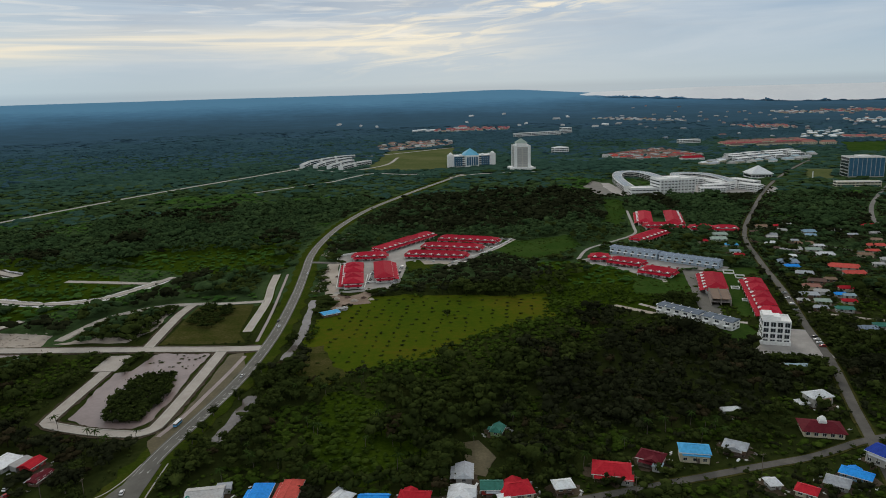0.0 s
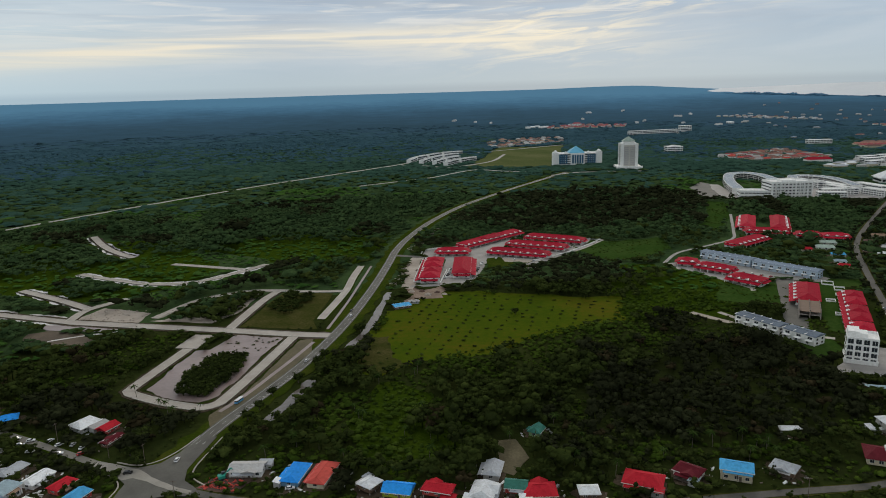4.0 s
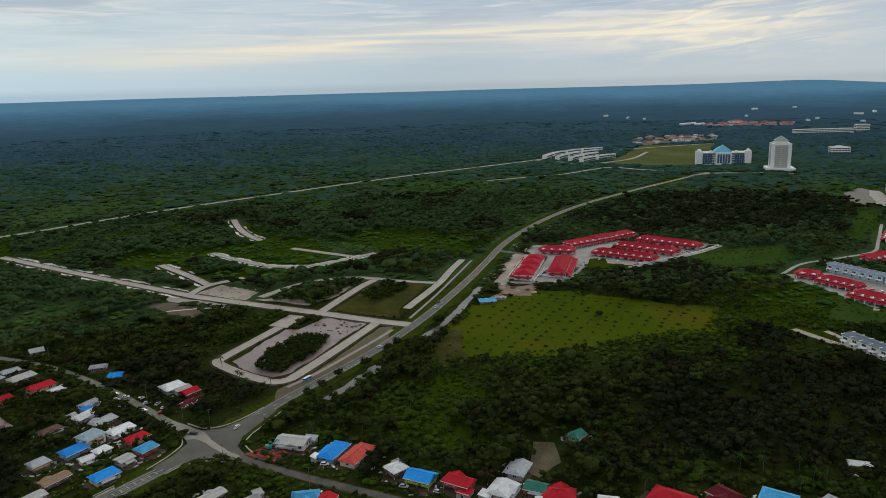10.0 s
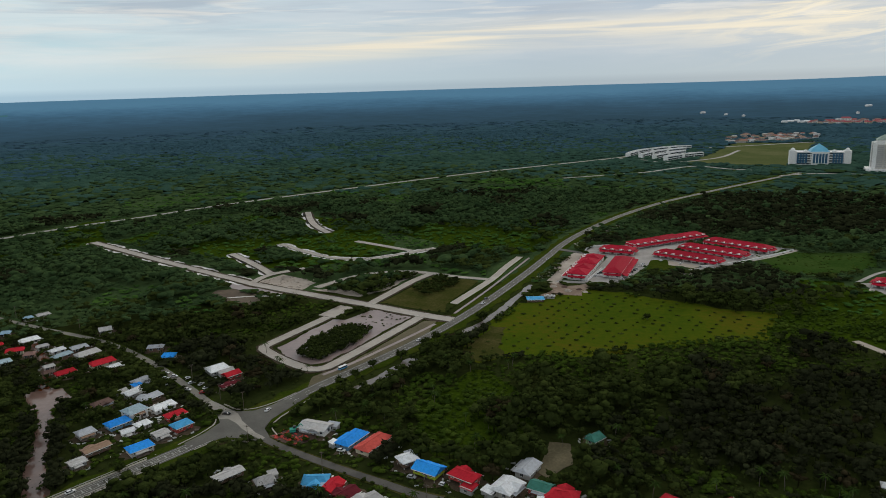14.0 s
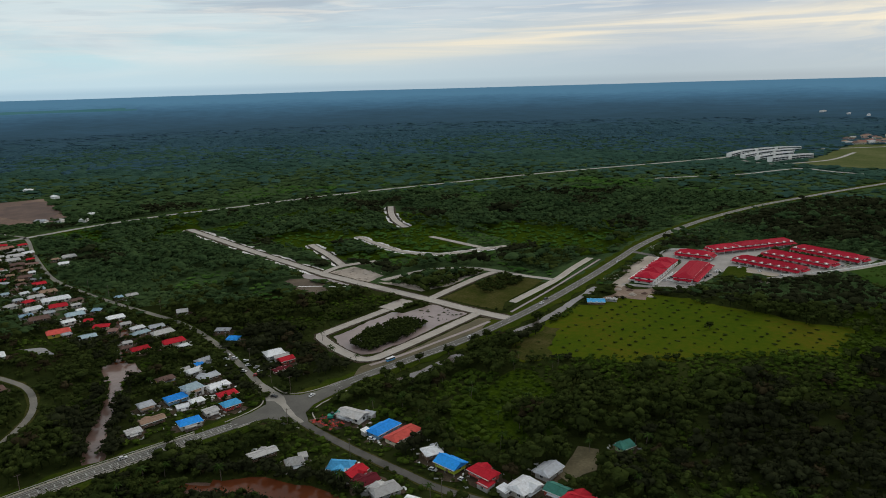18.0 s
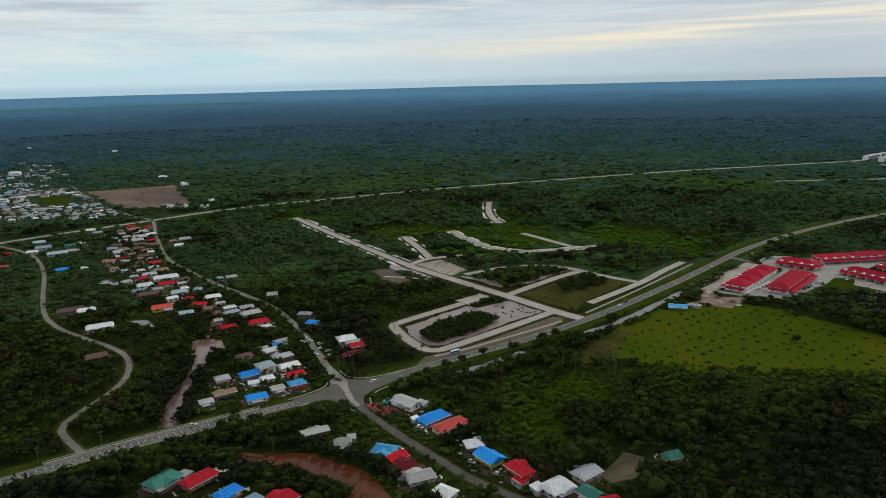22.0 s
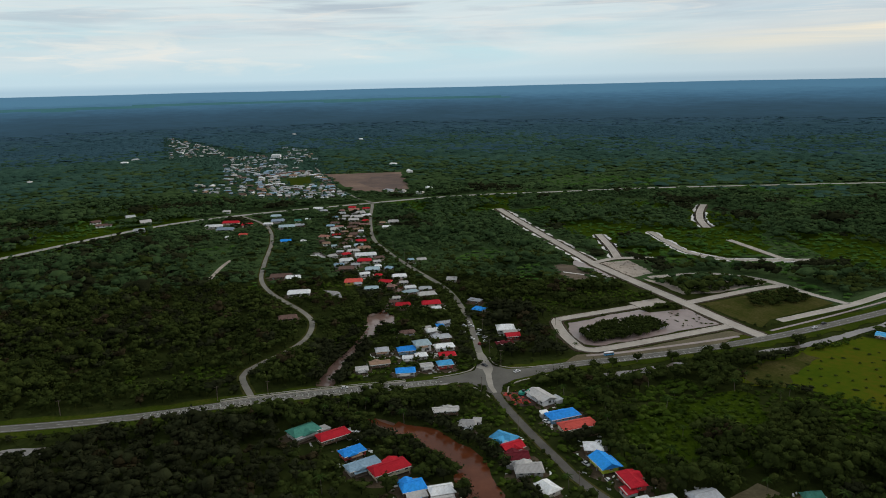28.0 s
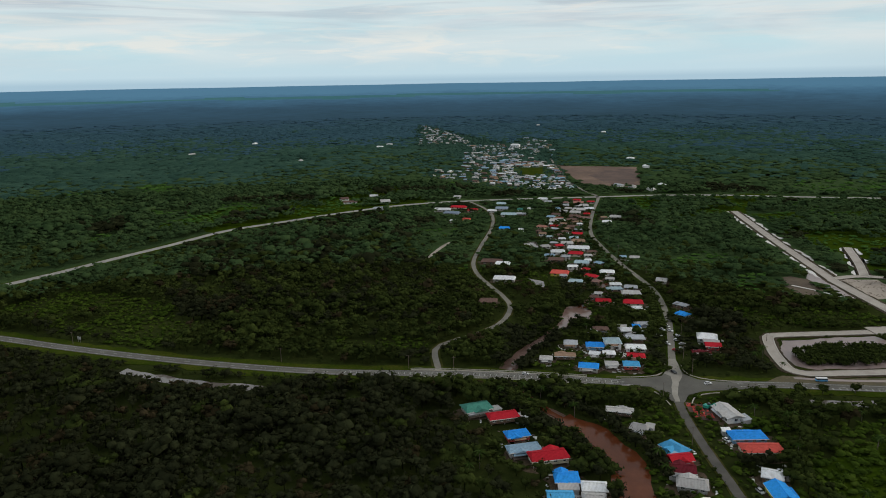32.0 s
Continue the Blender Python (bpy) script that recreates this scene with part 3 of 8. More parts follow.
road("plot_track", [(-290, 375), (-275, 386), (-262, 393.5), (-252, 400)], 1.8, CLAY, "narrow pale strip of wet clay beside the soil plot", z=0.24, clear=0.5)
patch("wet_clay", [(-322, 404), (-306, 395), (-286, 395), (-266, 396), (-254, 399), (-256, 403), (-284, 404.5), (-304, 406), (-326, 409)], MUD, "pinkish wet clay below the estate road", "water", 0.22, 0.8, step=2.5)
patch("bare_plot", [(-308, 374), (-313, 388), (-304, 395), (-276, 391), (-259, 378), (-262, 367), (-285, 368)], PLOT_SOIL, "bare brown soil plot by the estate road", "plot", 0.17, 2.5)
patch("green_plot", [(-178, 413), (-179, 492), (-138, 494), (-133, 430), (-124, 413)], PLOT, "yellow-green grass plot framed by kerbs", "plot", 0.16, 1.5)
patch("sand_margin", [(-246, 420), (-236, 424), (-228, 460), (-212, 482), (-194, 490), (-192, 440), (-200, 418)], SAND, "pale sandy margin round the overgrown block", "plot", 0.14, 2.5, clear=False)
patch("dirt_shoulder", [(-126, 272), (-119, 320), (-114, 372), (-120, 396), (-128, 392), (-128, 318), (-134, 288)], DRY, "dry brown dirt shoulder beside the road", "verge", 0.28, 1.5)

road("shoulder_track", [(-131, 292), (-126.5, 312), (-123, 340), (-120, 366), (-118, 390)], 2.4, MUD, "pinkish wet track between the estate and the main road", z=0.34, step=4.0)

# ponds, river, drains
river_line = [(-330, 252), (-285, 232), (-255, 212), (-237, 203), (-212, 186), (-187, 168), (-165, 154), (-144, 148), (-122, 152), (-99, 164), (-77, 177), (-56, 183), (-34, 184), (5, 176), (50, 168)]
rl = smooth_line(river_line, 5.0)
tagged(new("river", mesh_of("river", *ribbon_data(rl, 2.2, -2.2, 0.12, 0.3, 1.0), RIVER)), "muddy red-brown river winding between the houses", "river", kind="structure")
keep_clear(rl, 0.5)
reach = smooth_line([(-252, 213), (-240, 204), (-222, 193), (-203, 180), (-190, 170.5), (-169, 156), (-158, 149), (-140, 147)], 4.0)
tagged(new("river_reach", mesh_of("river_reach", *ribbon_data(reach, 3.5, -3.5, 0.15, 0.3, 1.1), PALE_RIVER)), "broad muddy reach of the river above the bridge", "river", kind="structure")
keep_clear(reach, 2.6)
wide = smooth_line([(-96, 165), (-81, 177), (-69, 181.5), (-58, 184), (-46, 183.5), (-32, 181), (0, 176)], 4.0)
tagged(new("river_pool", mesh_of("river_pool", *ribbon_data(wide, 7.0, -8.0, 0.16, 0.3, 1.2), RIVER)), "wide muddy red-brown reach of the river", "river", kind="structure")
keep_clear(wide, 7.2)
bank = smooth_line(river_line, 4.0)
tagged(new("river_bank", mesh_of("river_bank", *ribbon_data(bank, 3.2, -3.2, 0.06, 0.2, 1.2), SOIL)), "bare muddy river bank", "river bank", kind="structure")
for pts, w in (([(-97, 500), (-93, 451), (-91, 408), (-94, 382)], 5.0), ([(-99, 334), (-100, 312), (-104, 286)], 6.0), ([(-168, -60), (-150, -18), (-140, 22)], 7.0)):
    dl = smooth_line(pts, 5.0)
    tagged(new("drain", mesh_of("drain", *ribbon_data(dl, w / 2, -w / 2, 0.14, 0.2, 1.0), POND)), "long still grey-brown drainage ditch beside the road", "ditch", kind="structure")
    keep_clear(dl, w / 2 + 1.5)
for pts in ([(-330, 186), (-312, 190), (-300, 196), (-318, 199)], [(-258, 206), (-246, 217), (-231, 213), (-224, 200), (-235, 193), (-246, 197)], [(-455, 205), (-430, 209), (-428, 216), (-452, 214)]):
    patch("pond", pts, PALE_RIVER if pts[0][0] == -258 else POND, "small shallow pond with muddy water", "pond", 0.13, 2.5)

# fields and clearings
patch("meadow", [(-84, 455), (-74, 478), (-54, 506), (-7, 506), (75, 497), (72, 447), (30, 419), (0, 388), (-35, 368), (-60, 344), (-78, 344), (-85, 400)], MEADOW, "yellow-green meadow dotted with rows of dark saplings", "meadow", 0.10, 7.0, clear=False)
patch("dry_corner", [(-83, 402), (-79, 348), (-60, 347), (-50, 357), (-64, 371), (-74, 404)], PLOT, "brown dried corner of the meadow", "meadow", 0.14, 5.0, clear=False)
OUT_POLYGONS.append([(-82, 455), (-72, 476), (-54, 502), (-7, 502), (70, 492), (66, 450), (26, 424), (-4, 394), (-38, 374), (-62, 352), (-76, 352), (-82, 400)])
patch("dirt_heap", [(-88, 511), (-80, 514), (-72, 508), (-60, 520), (-54, 512), (-57, 500), (-52, 490), (-62, 485), (-74, 482), (-79, 472), (-82, 478), (-78, 492)], TIP, "bare orange soil tip at the meadow's corner", "dirt", 0.16, 3.0)
patch("grass_clearing", [(36, 697), (79, 688), (127, 711), (133, 665), (104, 619), (74, 610), (46, 643)], LUSH, "rough bright grass clearing among the trees", "clearing", 0.10, 6.0)
patch("grass_lot", [(150, 548), (160, 538), (186, 556), (198, 535), (184, 491), (152, 488), (140, 496), (144, 520)], LUSH, "rough bright green lot before the terraces", "clearing", 0.10, 5.0)
patch("plot_grass", [(222, 560), (240, 552), (214, 480), (204, 432), (194, 440), (200, 470), (212, 520)], LUSH, "green lot between unfinished houses", "clearing", 0.11, 1.0)
patch("office_grass", [(168, 412), (190, 432), (191, 406), (172, 392)], LUSH, "rough grass beside the office yard", "clearing", 0.11, 1.5)
road("terrace_path", [(224, 841), (206, 745), (196, 705), (167, 673), (136, 643), (119, 604)], 3.0, PAVING, "pale concrete road round the eastern terraces", z=0.24, step=8.0)
road("white_terrace_path", [(136, 470), (150, 452), (172, 432), (192, 424)], 3.6, CONCRETE, "pale concrete path behind the white terrace", z=0.24, step=6.0)
for x, y in ((128, 590), (137, 586), (147, 575), (153, 566), (160, 556), (166, 548), (172, 532)):
    patch("driveway", [(x - 3, y - 9), (x + 1, y - 8), (x + 3, y + 3), (x - 1, y + 2)], CONCRETE, "pale concrete driveway", "driveway", 0.2, 0.2)
patch("dry_slope", [(5, 279), (13, 281), (20, 266), (15, 252), (9, 254)], DRY, "dry brown cleared slope behind the houses", "slope", 0.2, 2.0)
patch("grass_lot", [(222, 560), (262, 560), (258, 530), (215, 535)], LUSH, "mown green lot behind the terraces", "clearing", 0.10, 2.0)
patch("soil_site", [(-1033, 352), (-991, 478), (-845, 440), (-785, 418), (-768, 380), (-815, 338)], SITE, "cleared red-brown building site", "site", 0.2, 8.0, step=12.0)
patch("overgrown_soil", [(-900, 372), (-960, 420), (-975, 466), (-850, 438), (-792, 412), (-778, 384)], SOIL, "darker overgrown part of the building site", "site", 0.24, 10.0, step=12.0)
patch("yellow_field", [(-150, 1365), (11, 1350), (39, 1830), (-129, 1790)], FIELD, "yellow-green open field beyond the trees", "field", 0.2, 10.0, step=20.0)
patch("town_green", [(-1008, 280), (-1014, 322), (-931, 306), (-910, 270)], GRASS, "green playing field in the town", "field", 0.2, 2.0)
patch("light_scrub", [(-640, -60), (-560, 20), (-700, 120), (-900, 60), (-860, -80)], SCRUB_FLOOR, "open light-green scrubland", "clearing", 0.12, 20.0, clear=False, step=15.0)
patch("site_yard", [(-103, 617), (-101, 578), (-94, 545), (-90, 512), (-81, 508), (-83, 540), (-86, 565), (-92, 600), (-92, 617)], SAND, "pale sandy site track beside the terraces", "track", 0.2, 2.0)
patch("estate_paving", [(-96, 612), (-70, 607), (-64, 526), (-84, 520), (-84, 514), (-36, 528), (-32, 600), (10, 590), (50, 655), (62, 700), (52, 706), (30, 662), (-25, 640), (-10, 720), (-22, 735), (-70, 660), (-95, 640)], PAVING, "grey paved yards between the red-roofed terraces", "paving", 0.22, 0.5)
def wall_run(pts, label="low white-painted boundary wall", high=1.5, thick=0.5, name="boundary_wall", mat=None):
    way = [Vector(q) for q in pts]
    tagged(new(name, mesh_of(name, *ribbon_data(way, thick / 2, -thick / 2, high, high), mat or WALLS["white"])), label, "wall", kind="structure")


for pts in ([(-91, 607), (-84, 530), (-62, 528), (-63, 566)], [(-61, 570), (-61, 545), (-40, 547), (-36, 556)], [(8, 604), (16, 611), (36, 634), (53, 662), (70, 694), (60, 699)], [(-82, 651), (-98, 640), (-96, 622)]):
    wall_run(pts)
patch("perimeter_path", [(10, 602), (17, 609), (38, 633), (56, 660), (74, 695), (71, 698), (52, 664), (34, 637), (14, 614)], CONCRETE, "pale concrete path round the terraces", "path", 0.26, 0.4)
patch("junk_ground", [(-18, 600), (4, 598), (8, 606), (-6, 612), (-20, 615)], SAND, "trampled sandy ground strewn with rubble", "yard", 0.31, 1.5)
patch("estate_grass", [(-29, 572), (4, 596), (8, 604), (-24, 618), (-34, 612)], GRASS, "small green in front of the terraces", "green", 0.30, 1.0)
patch("east_paving", [(120, 602), (140, 612), (166, 626), (236, 562), (226, 550), (196, 560), (170, 530), (128, 590)], PAVING, "grey paved lane between the eastern terraces", "paving", 0.22, 0.5)
patch("east_asphalt", [(183, 440), (172, 452), (196, 560), (212, 552)], ASPHALT, "dark asphalt access road between terraces", "paving", 0.24, 0.3)
patch("block_yard", [(172, 374), (178, 366), (214, 362), (222, 408), (206, 412)], PAVING, "concrete yard round the white office block", "yard", 0.24, 0.6)
patch("junction_apron", [(-137.6, 205), (-137, 216), (-138.8, 226.5), (-147, 232.7), (-158, 236.8), (-157, 241.2), (-149, 239.3), (-140.5, 238.6), (-133, 243), (-129, 254), (-126.6, 268), (-120.2, 268), (-119.6, 250), (-119.2, 240), (-116, 232), (-108, 226.8), (-108, 221.8), (-117, 220.6), (-125.5, 217), (-130.2, 210), (-131.6, 203)], ASPHALT, "wide worn asphalt crossing of four roads with rounded corners", "crossing", 0.375, 0.25, step=2.5)
patch("dust_fan", [(-160, 237.2), (-150, 233.8), (-142, 229), (-138.5, 231), (-131, 229), (-131.5, 233), (-138, 237), (-143, 238.3), (-150, 239.6), (-160, 241.5)], DUST, "pale dusty mouth of the village road", "crossing", 0.386, 0.7, step=2.0)
patch("dust_trail", [(-138, 231.5), (-132, 229.6), (-125, 226.6), (-117, 224.2), (-109, 223), (-109, 225.2), (-116, 226.6), (-124, 229.6), (-131, 232.6), (-138, 234.6)], DUST, "pale dusty wheel tracks across the main road", "crossing", 0.389, 0.5, step=2.0)
for pts in ([(-139.2, 203), (-138.6, 214), (-140.2, 224.6), (-147, 231), (-154, 233.4)], [(-152, 241.8), (-142, 240.6), (-134.8, 245), (-130.6, 255), (-128.4, 268)], [(-117.4, 268), (-117, 250), (-116.4, 241), (-113.5, 234.3), (-106, 229.6)], [(-106, 219.6), (-116, 218.4), (-122.5, 215.5), (-127.5, 209.6), (-129.2, 203)]):
    tagged(new("kerb", mesh_of("kerb", *ribbon_data(smooth_line(pts, 2.0), 0.25, -0.25, 0.44, 0.4), CONCRETE)), "pale concrete kerb round the corner of the crossing", "kerb", kind="structure")
road("estate_mouth", [(-121, 619), (-104, 616), (-88, 612)], 6.0, ASPHALT, "short asphalt side road into the terraces", z=0.35)
road("pale_track", [(118, 468), (140, 448), (150, 440)], 5.0, SAND, "pale sandy track to the white terrace", z=0.2)
patch("car_park", [(216, 1060), (240, 1118), (250, 1100), (244, 1050), (242, 990), (226, 962), (214, 985)], ASPHALT, "grey car park beside the shopping centre", "car park", 0.2, 2.0)
patch("green_clearing", [(214, 935), (238, 930), (214, 800), (192, 745), (180, 770), (198, 840)], LUSH, "rough bright green clearing", "clearing", 0.12, 6.0)

# ---- houses ----
YARDS = []
OUT_BOXES += [(163, 280, -14, 12, 10), (186, 350, -6, 8, 4)]
CACHE = {}


def cached(key, make):
    if key not in CACHE:
        CACHE[key] = make()
    return CACHE[key]


def roof_data(L, W, rise, hip, thick=0.16):
    a, b, h = L / 2, W / 2, max(0.0, L / 2 - hip)
    top = [(-a, -b, 0), (a, -b, 0), (a, b, 0), (-a, b, 0), (-h, 0, rise), (h, 0, rise)]
    v = top + [(x, y, z - thick) for x, y, z in top]
    f = [(0, 1, 5, 4), (2, 3, 4, 5), (1, 2, 5), (3, 0, 4)]
    if hip <= 0:
        f = [(0, 1, 5, 4), (2, 3, 4, 5), (1, 2, 5), (3, 0, 4)]
    f += [tuple(i + 6 for i in reversed(q)) for q in f]
    f += [(i, i + 6, (i + 1) % 4 + 6, (i + 1) % 4) for i in range(4)]
    return v, f


def wall_data(L, W, h, rise, gable):
    a, b = L / 2, W / 2
    v, f = box(-a, -b, 0, a, b, h)
    if gable:
        k = len(v)
        v = v + [(-a, 0, h + rise), (a, 0, h + rise)]
        f = [q for q in f if q != (4, 5, 6, 7)] + [(4, 5, k + 1, k), (6, 7, k, k + 1), (5, 6, k + 1), (7, 4, k)]
    return v, f


def window_meshes(w, h):
    frame_v = joined(box(-w / 2 - 0.08, -0.06, -0.08, -w / 2, 0.05, h + 0.08), box(w / 2, -0.06, -0.08, w / 2 + 0.08, 0.05, h + 0.08), box(-w / 2, -0.06, h, w / 2, 0.05, h + 0.08), box(-w / 2, -0.09, -0.08, w / 2, 0.05, 0), box(-0.03, -0.05, 0, 0.03, 0.05, h))
    return mesh_of("window", *frame_v, WALLS["white"]), mesh_of("pane", *box(-w / 2, -0.03, 0, w / 2, 0.04, h), GLASS)


def plain_window(w, h):
    me = mesh_of("window", *joined(box(-w / 2 - 0.1, -0.05, -0.1, w / 2 + 0.1, 0.05, h + 0.1), box(-w / 2, -0.09, 0, -0.05, 0.02, h), box(0.05, -0.09, 0, w / 2, 0.02, h)), WALLS["white"])
    me.materials.append(GLASS)
    for p in list(me.polygons)[6:]:
        p.material_index = 1
    return me


def window(parent, x, y, z, turn, w=1.5, h=1.2, near=False):
    if not near:
        return part("window", cached(("plain", w, h), lambda: plain_window(w, h)), parent, pose(x, y, z, 0, 0, turn))
    me, pane = cached(("win", w, h), lambda: window_meshes(w, h))
    ob = part("window", me, parent, pose(x, y, z, 0, 0, turn))
    part("pane", pane, ob)
    return ob


def walls_with_windows(ob, L, W, z, storeys, bays, ends, w, h, sh=3.0, near=False):
    for s in range(storeys):
        for k in range(bays):
            x = -L / 2 + L * (k + 0.5) / bays
            for side in (-1, 1):
                window(ob, x, side * (W / 2 + 0.03), z + 1.0 + s * sh, 0 if side < 0 else 180, w, h, near)
        for k in range(ends):
            y = -W / 2 + W * (k + 0.5) / ends
            for side in (-1, 1):
                window(ob, side * (L / 2 + 0.03), y, z + 1.0 + s * sh, 90 * side, w, h, near)


WORDS = {"white": "white", "grey": "grey", "blue": "bright blue", "red": "red", "orange": "orange-red", "cyan": "sky-blue", "maroon": "dark maroon", "green": "dull green", "rust": "rusty brown", "brown": "brown", "palecyan": "pale blue-grey", "paleblue": "faded blue", "navy": "deep blue", "palegreen": "pale green", "palegrey": "pale grey", "terrace": "red", "slate": "slate-blue", "tile": "terracotta", "clay": "dulled terracotta", "rose": "hazed red", "steel": "dark slate"}
WALLWORDS = {"bare": "unpainted", "wood": "timber", "dimmed_white": "shade-dimmed off-white"}


def house(x, y, turn, L, W, roof="grey", wall="white", h=3.2, stilt=0.0, hip=0.0, detail=2, rise=None, group="village houses", annex=None, z=0.05, storeys=1):
    """L, W: the roof's length along its ridge and its width."""
    L, W = max(L * 0.9, 4.5), max(W * 0.87, 4.5)
    h, stilt = h * 0.80, stilt * 0.8
    draw = random.Random(int(x * 31 + y * 17))
    # most white houses get the wall colour with shade put into it
    wall = "dimmed_white" if wall == "white" and draw.random() < 0.75 else wall
    hip = 0.4 if hip == 0 and draw.random() < 0.45 else hip
    rise = rise if rise else W * 0.2
    lw, ww = L - 1.2, W - 1.3
    extra = " on stilts" if stilt else (", two storeys" if storeys > 1 else "")
    ob = thing("house", pose(x, y, z, 0, 0, turn), "%s house with a %s %s metal roof%s" % (WALLWORDS.get(wall, wall), WORDS[roof], "hipped" if hip else "gabled", extra), "house", group)
    top = stilt + h * storeys
    part("wall", mesh_of("wall", *wall_data(lw, ww, h * storeys, rise * ww / W, not hip), WALLS[wall]), ob, pose(0, 0, stilt))
    rf = part("roof", mesh_of("roof", *roof_data(L, W, rise, hip * W / 2), ROOFS[roof]), ob, pose(0, 0, top - 0.05))
    YARDS.append((x, y, turn, L, W))
    span = max(0.6, L - hip * W)
    if detail >= 1:
        part("ridge_cap", mesh_of("ridge_cap", *box(-span / 2, -0.18, rise - 0.04, span / 2, 0.18, rise + 0.07), ROOFS[roof]), rf)
    if stilt:
        posts = mesh_of("post", *box(-0.13, -0.13, 0, 0.13, 0.13, stilt + 0.1), WALLS["grey"])
        for i in range(3):
            for s in (-1, 1):
                part("post", posts, ob, pose((i - 1) * (lw / 2 - 0.4), s * (ww / 2 - 0.3), 0))
    if detail >= 2:
        walls_with_windows(ob, lw, ww, stilt, storeys, max(2, int(lw / 3.2)), max(1, int(ww / 4)), 1.4, 1.2, h, True)
        part("door", cached("door", lambda: mesh_of("door", *box(-0.5, -0.05, 0, 0.5, 0.05, 2.1), WOOD)), ob, pose(lw * 0.12, -ww / 2 - 0.03, stilt + 0.02))
        side = draw.choice((-1, 1))
        deep, run = draw.uniform(1.6, 2.6), lw * draw.uniform(0.45, 0.95)
        off, eave = draw.uniform(-0.5, 0.5) * (lw - run), top - 0.35
        flap = ([(-run / 2, 0, 0), (run / 2, 0, 0), (run / 2, deep, -0.5), (-run / 2, deep, -0.5), (-run / 2, 0, -0.1), (run / 2, 0, -0.1), (run / 2, deep, -0.6), (-run / 2, deep, -0.6)], [(0, 1, 2, 3), (7, 6, 5, 4), (0, 4, 5, 1), (1, 5, 6, 2), (2, 6, 7, 3), (3, 7, 4, 0)])
        shade = part("porch_roof", mesh_of("porch_roof", *flap, ROOFS[draw.choice([roof, roof, "palegrey", "rust", "grey"])]), ob, pose(off * side, side * (W / 2 - 0.75), eave, 0, 0, 0 if side > 0 else 180), "lean-to sheet roof over the porch")
        leg = mesh_of("porch_post", *box(-0.07, -0.07, 0, 0.07, 0.07, eave - 0.55), WOOD)
        for k in (-1, 0, 1):
            part("porch_post", leg, shade, pose(k * (run / 2 - 0.2), deep - 0.2, 0.0 - eave))
        if stilt:
            part("porch_floor", mesh_of("porch_floor", *box(-run / 2, 0.1, -0.15, run / 2, deep, 0), WOOD), shade, pose(0, 0, stilt - eave))
        if draw.random() < 0.5 and L > 9 and not storeys > 1:
            gw, gx = W * draw.uniform(0.32, 0.42), draw.uniform(-0.2, 0.2) * lw
            gv = [(-gw, 0, -0.05), (gw, 0, -0.05), (0, 0, rise * 0.72), (-gw, -W * 0.62, -0.05), (gw, -W * 0.62, -0.05), (0, -W * 0.62, rise * 0.72)]
            part("cross_gable", mesh_of("cross_gable", gv, [(0, 2, 5, 3), (2, 1, 4, 5), (0, 1, 2), (5, 4, 3), (0, 3, 4, 1)], ROOFS[roof]), rf, pose(gx, 0, 0.06, 0, 0, 0 if side < 0 else 180), "gable across the main roof")
        fascia = mesh_of("fascia", *box(-L / 2, -0.05, -0.32, L / 2, 0.0, -0.02), WALLS["white"])
        part("fascia", fascia, rf, pose(0, -W / 2, 0), "white painted eaves board")
        part("fascia", fascia, rf, pose(0, W / 2 + 0.05, 0), "white painted eaves board")
    elif detail == 1:
        walls_with_windows(ob, lw, ww, stilt, storeys, max(2, int(lw / 4.5)), 1, 1.6, 1.2, h)
    if annex:
        ax, ay, al, aw, ac = annex
        a = part("annex", mesh_of("annex", *wall_data(al - 0.6, aw - 0.6, 2.4, 0.1, False), WALLS["grey"]), ob, pose(ax, ay, 0))
        part("annex_roof", mesh_of("annex_roof", *joined(([(-al / 2, -aw / 2, 2.3), (al / 2, -aw / 2, 2.3), (al / 2, aw / 2, 2.9), (-al / 2, aw / 2, 2.9), (-al / 2, -aw / 2, 2.2), (al / 2, -aw / 2, 2.2), (al / 2, aw / 2, 2.8), (-al / 2, aw / 2, 2.8)], [(0, 1, 2, 3), (7, 6, 5, 4), (0, 4, 5, 1), (1, 5, 6, 2), (2, 6, 7, 3), (3, 7, 4, 0)])), ROOFS[ac]), a, None, "lean-to metal roof")
        if detail >= 1:
            window(a, 0, -aw / 2 + 0.27, 0.9, 0, 1.2, 1.0)
    OUT_BOXES.append((x, y, turn, L / 2 + 2.0, W / 2 + 2.0))
    return ob


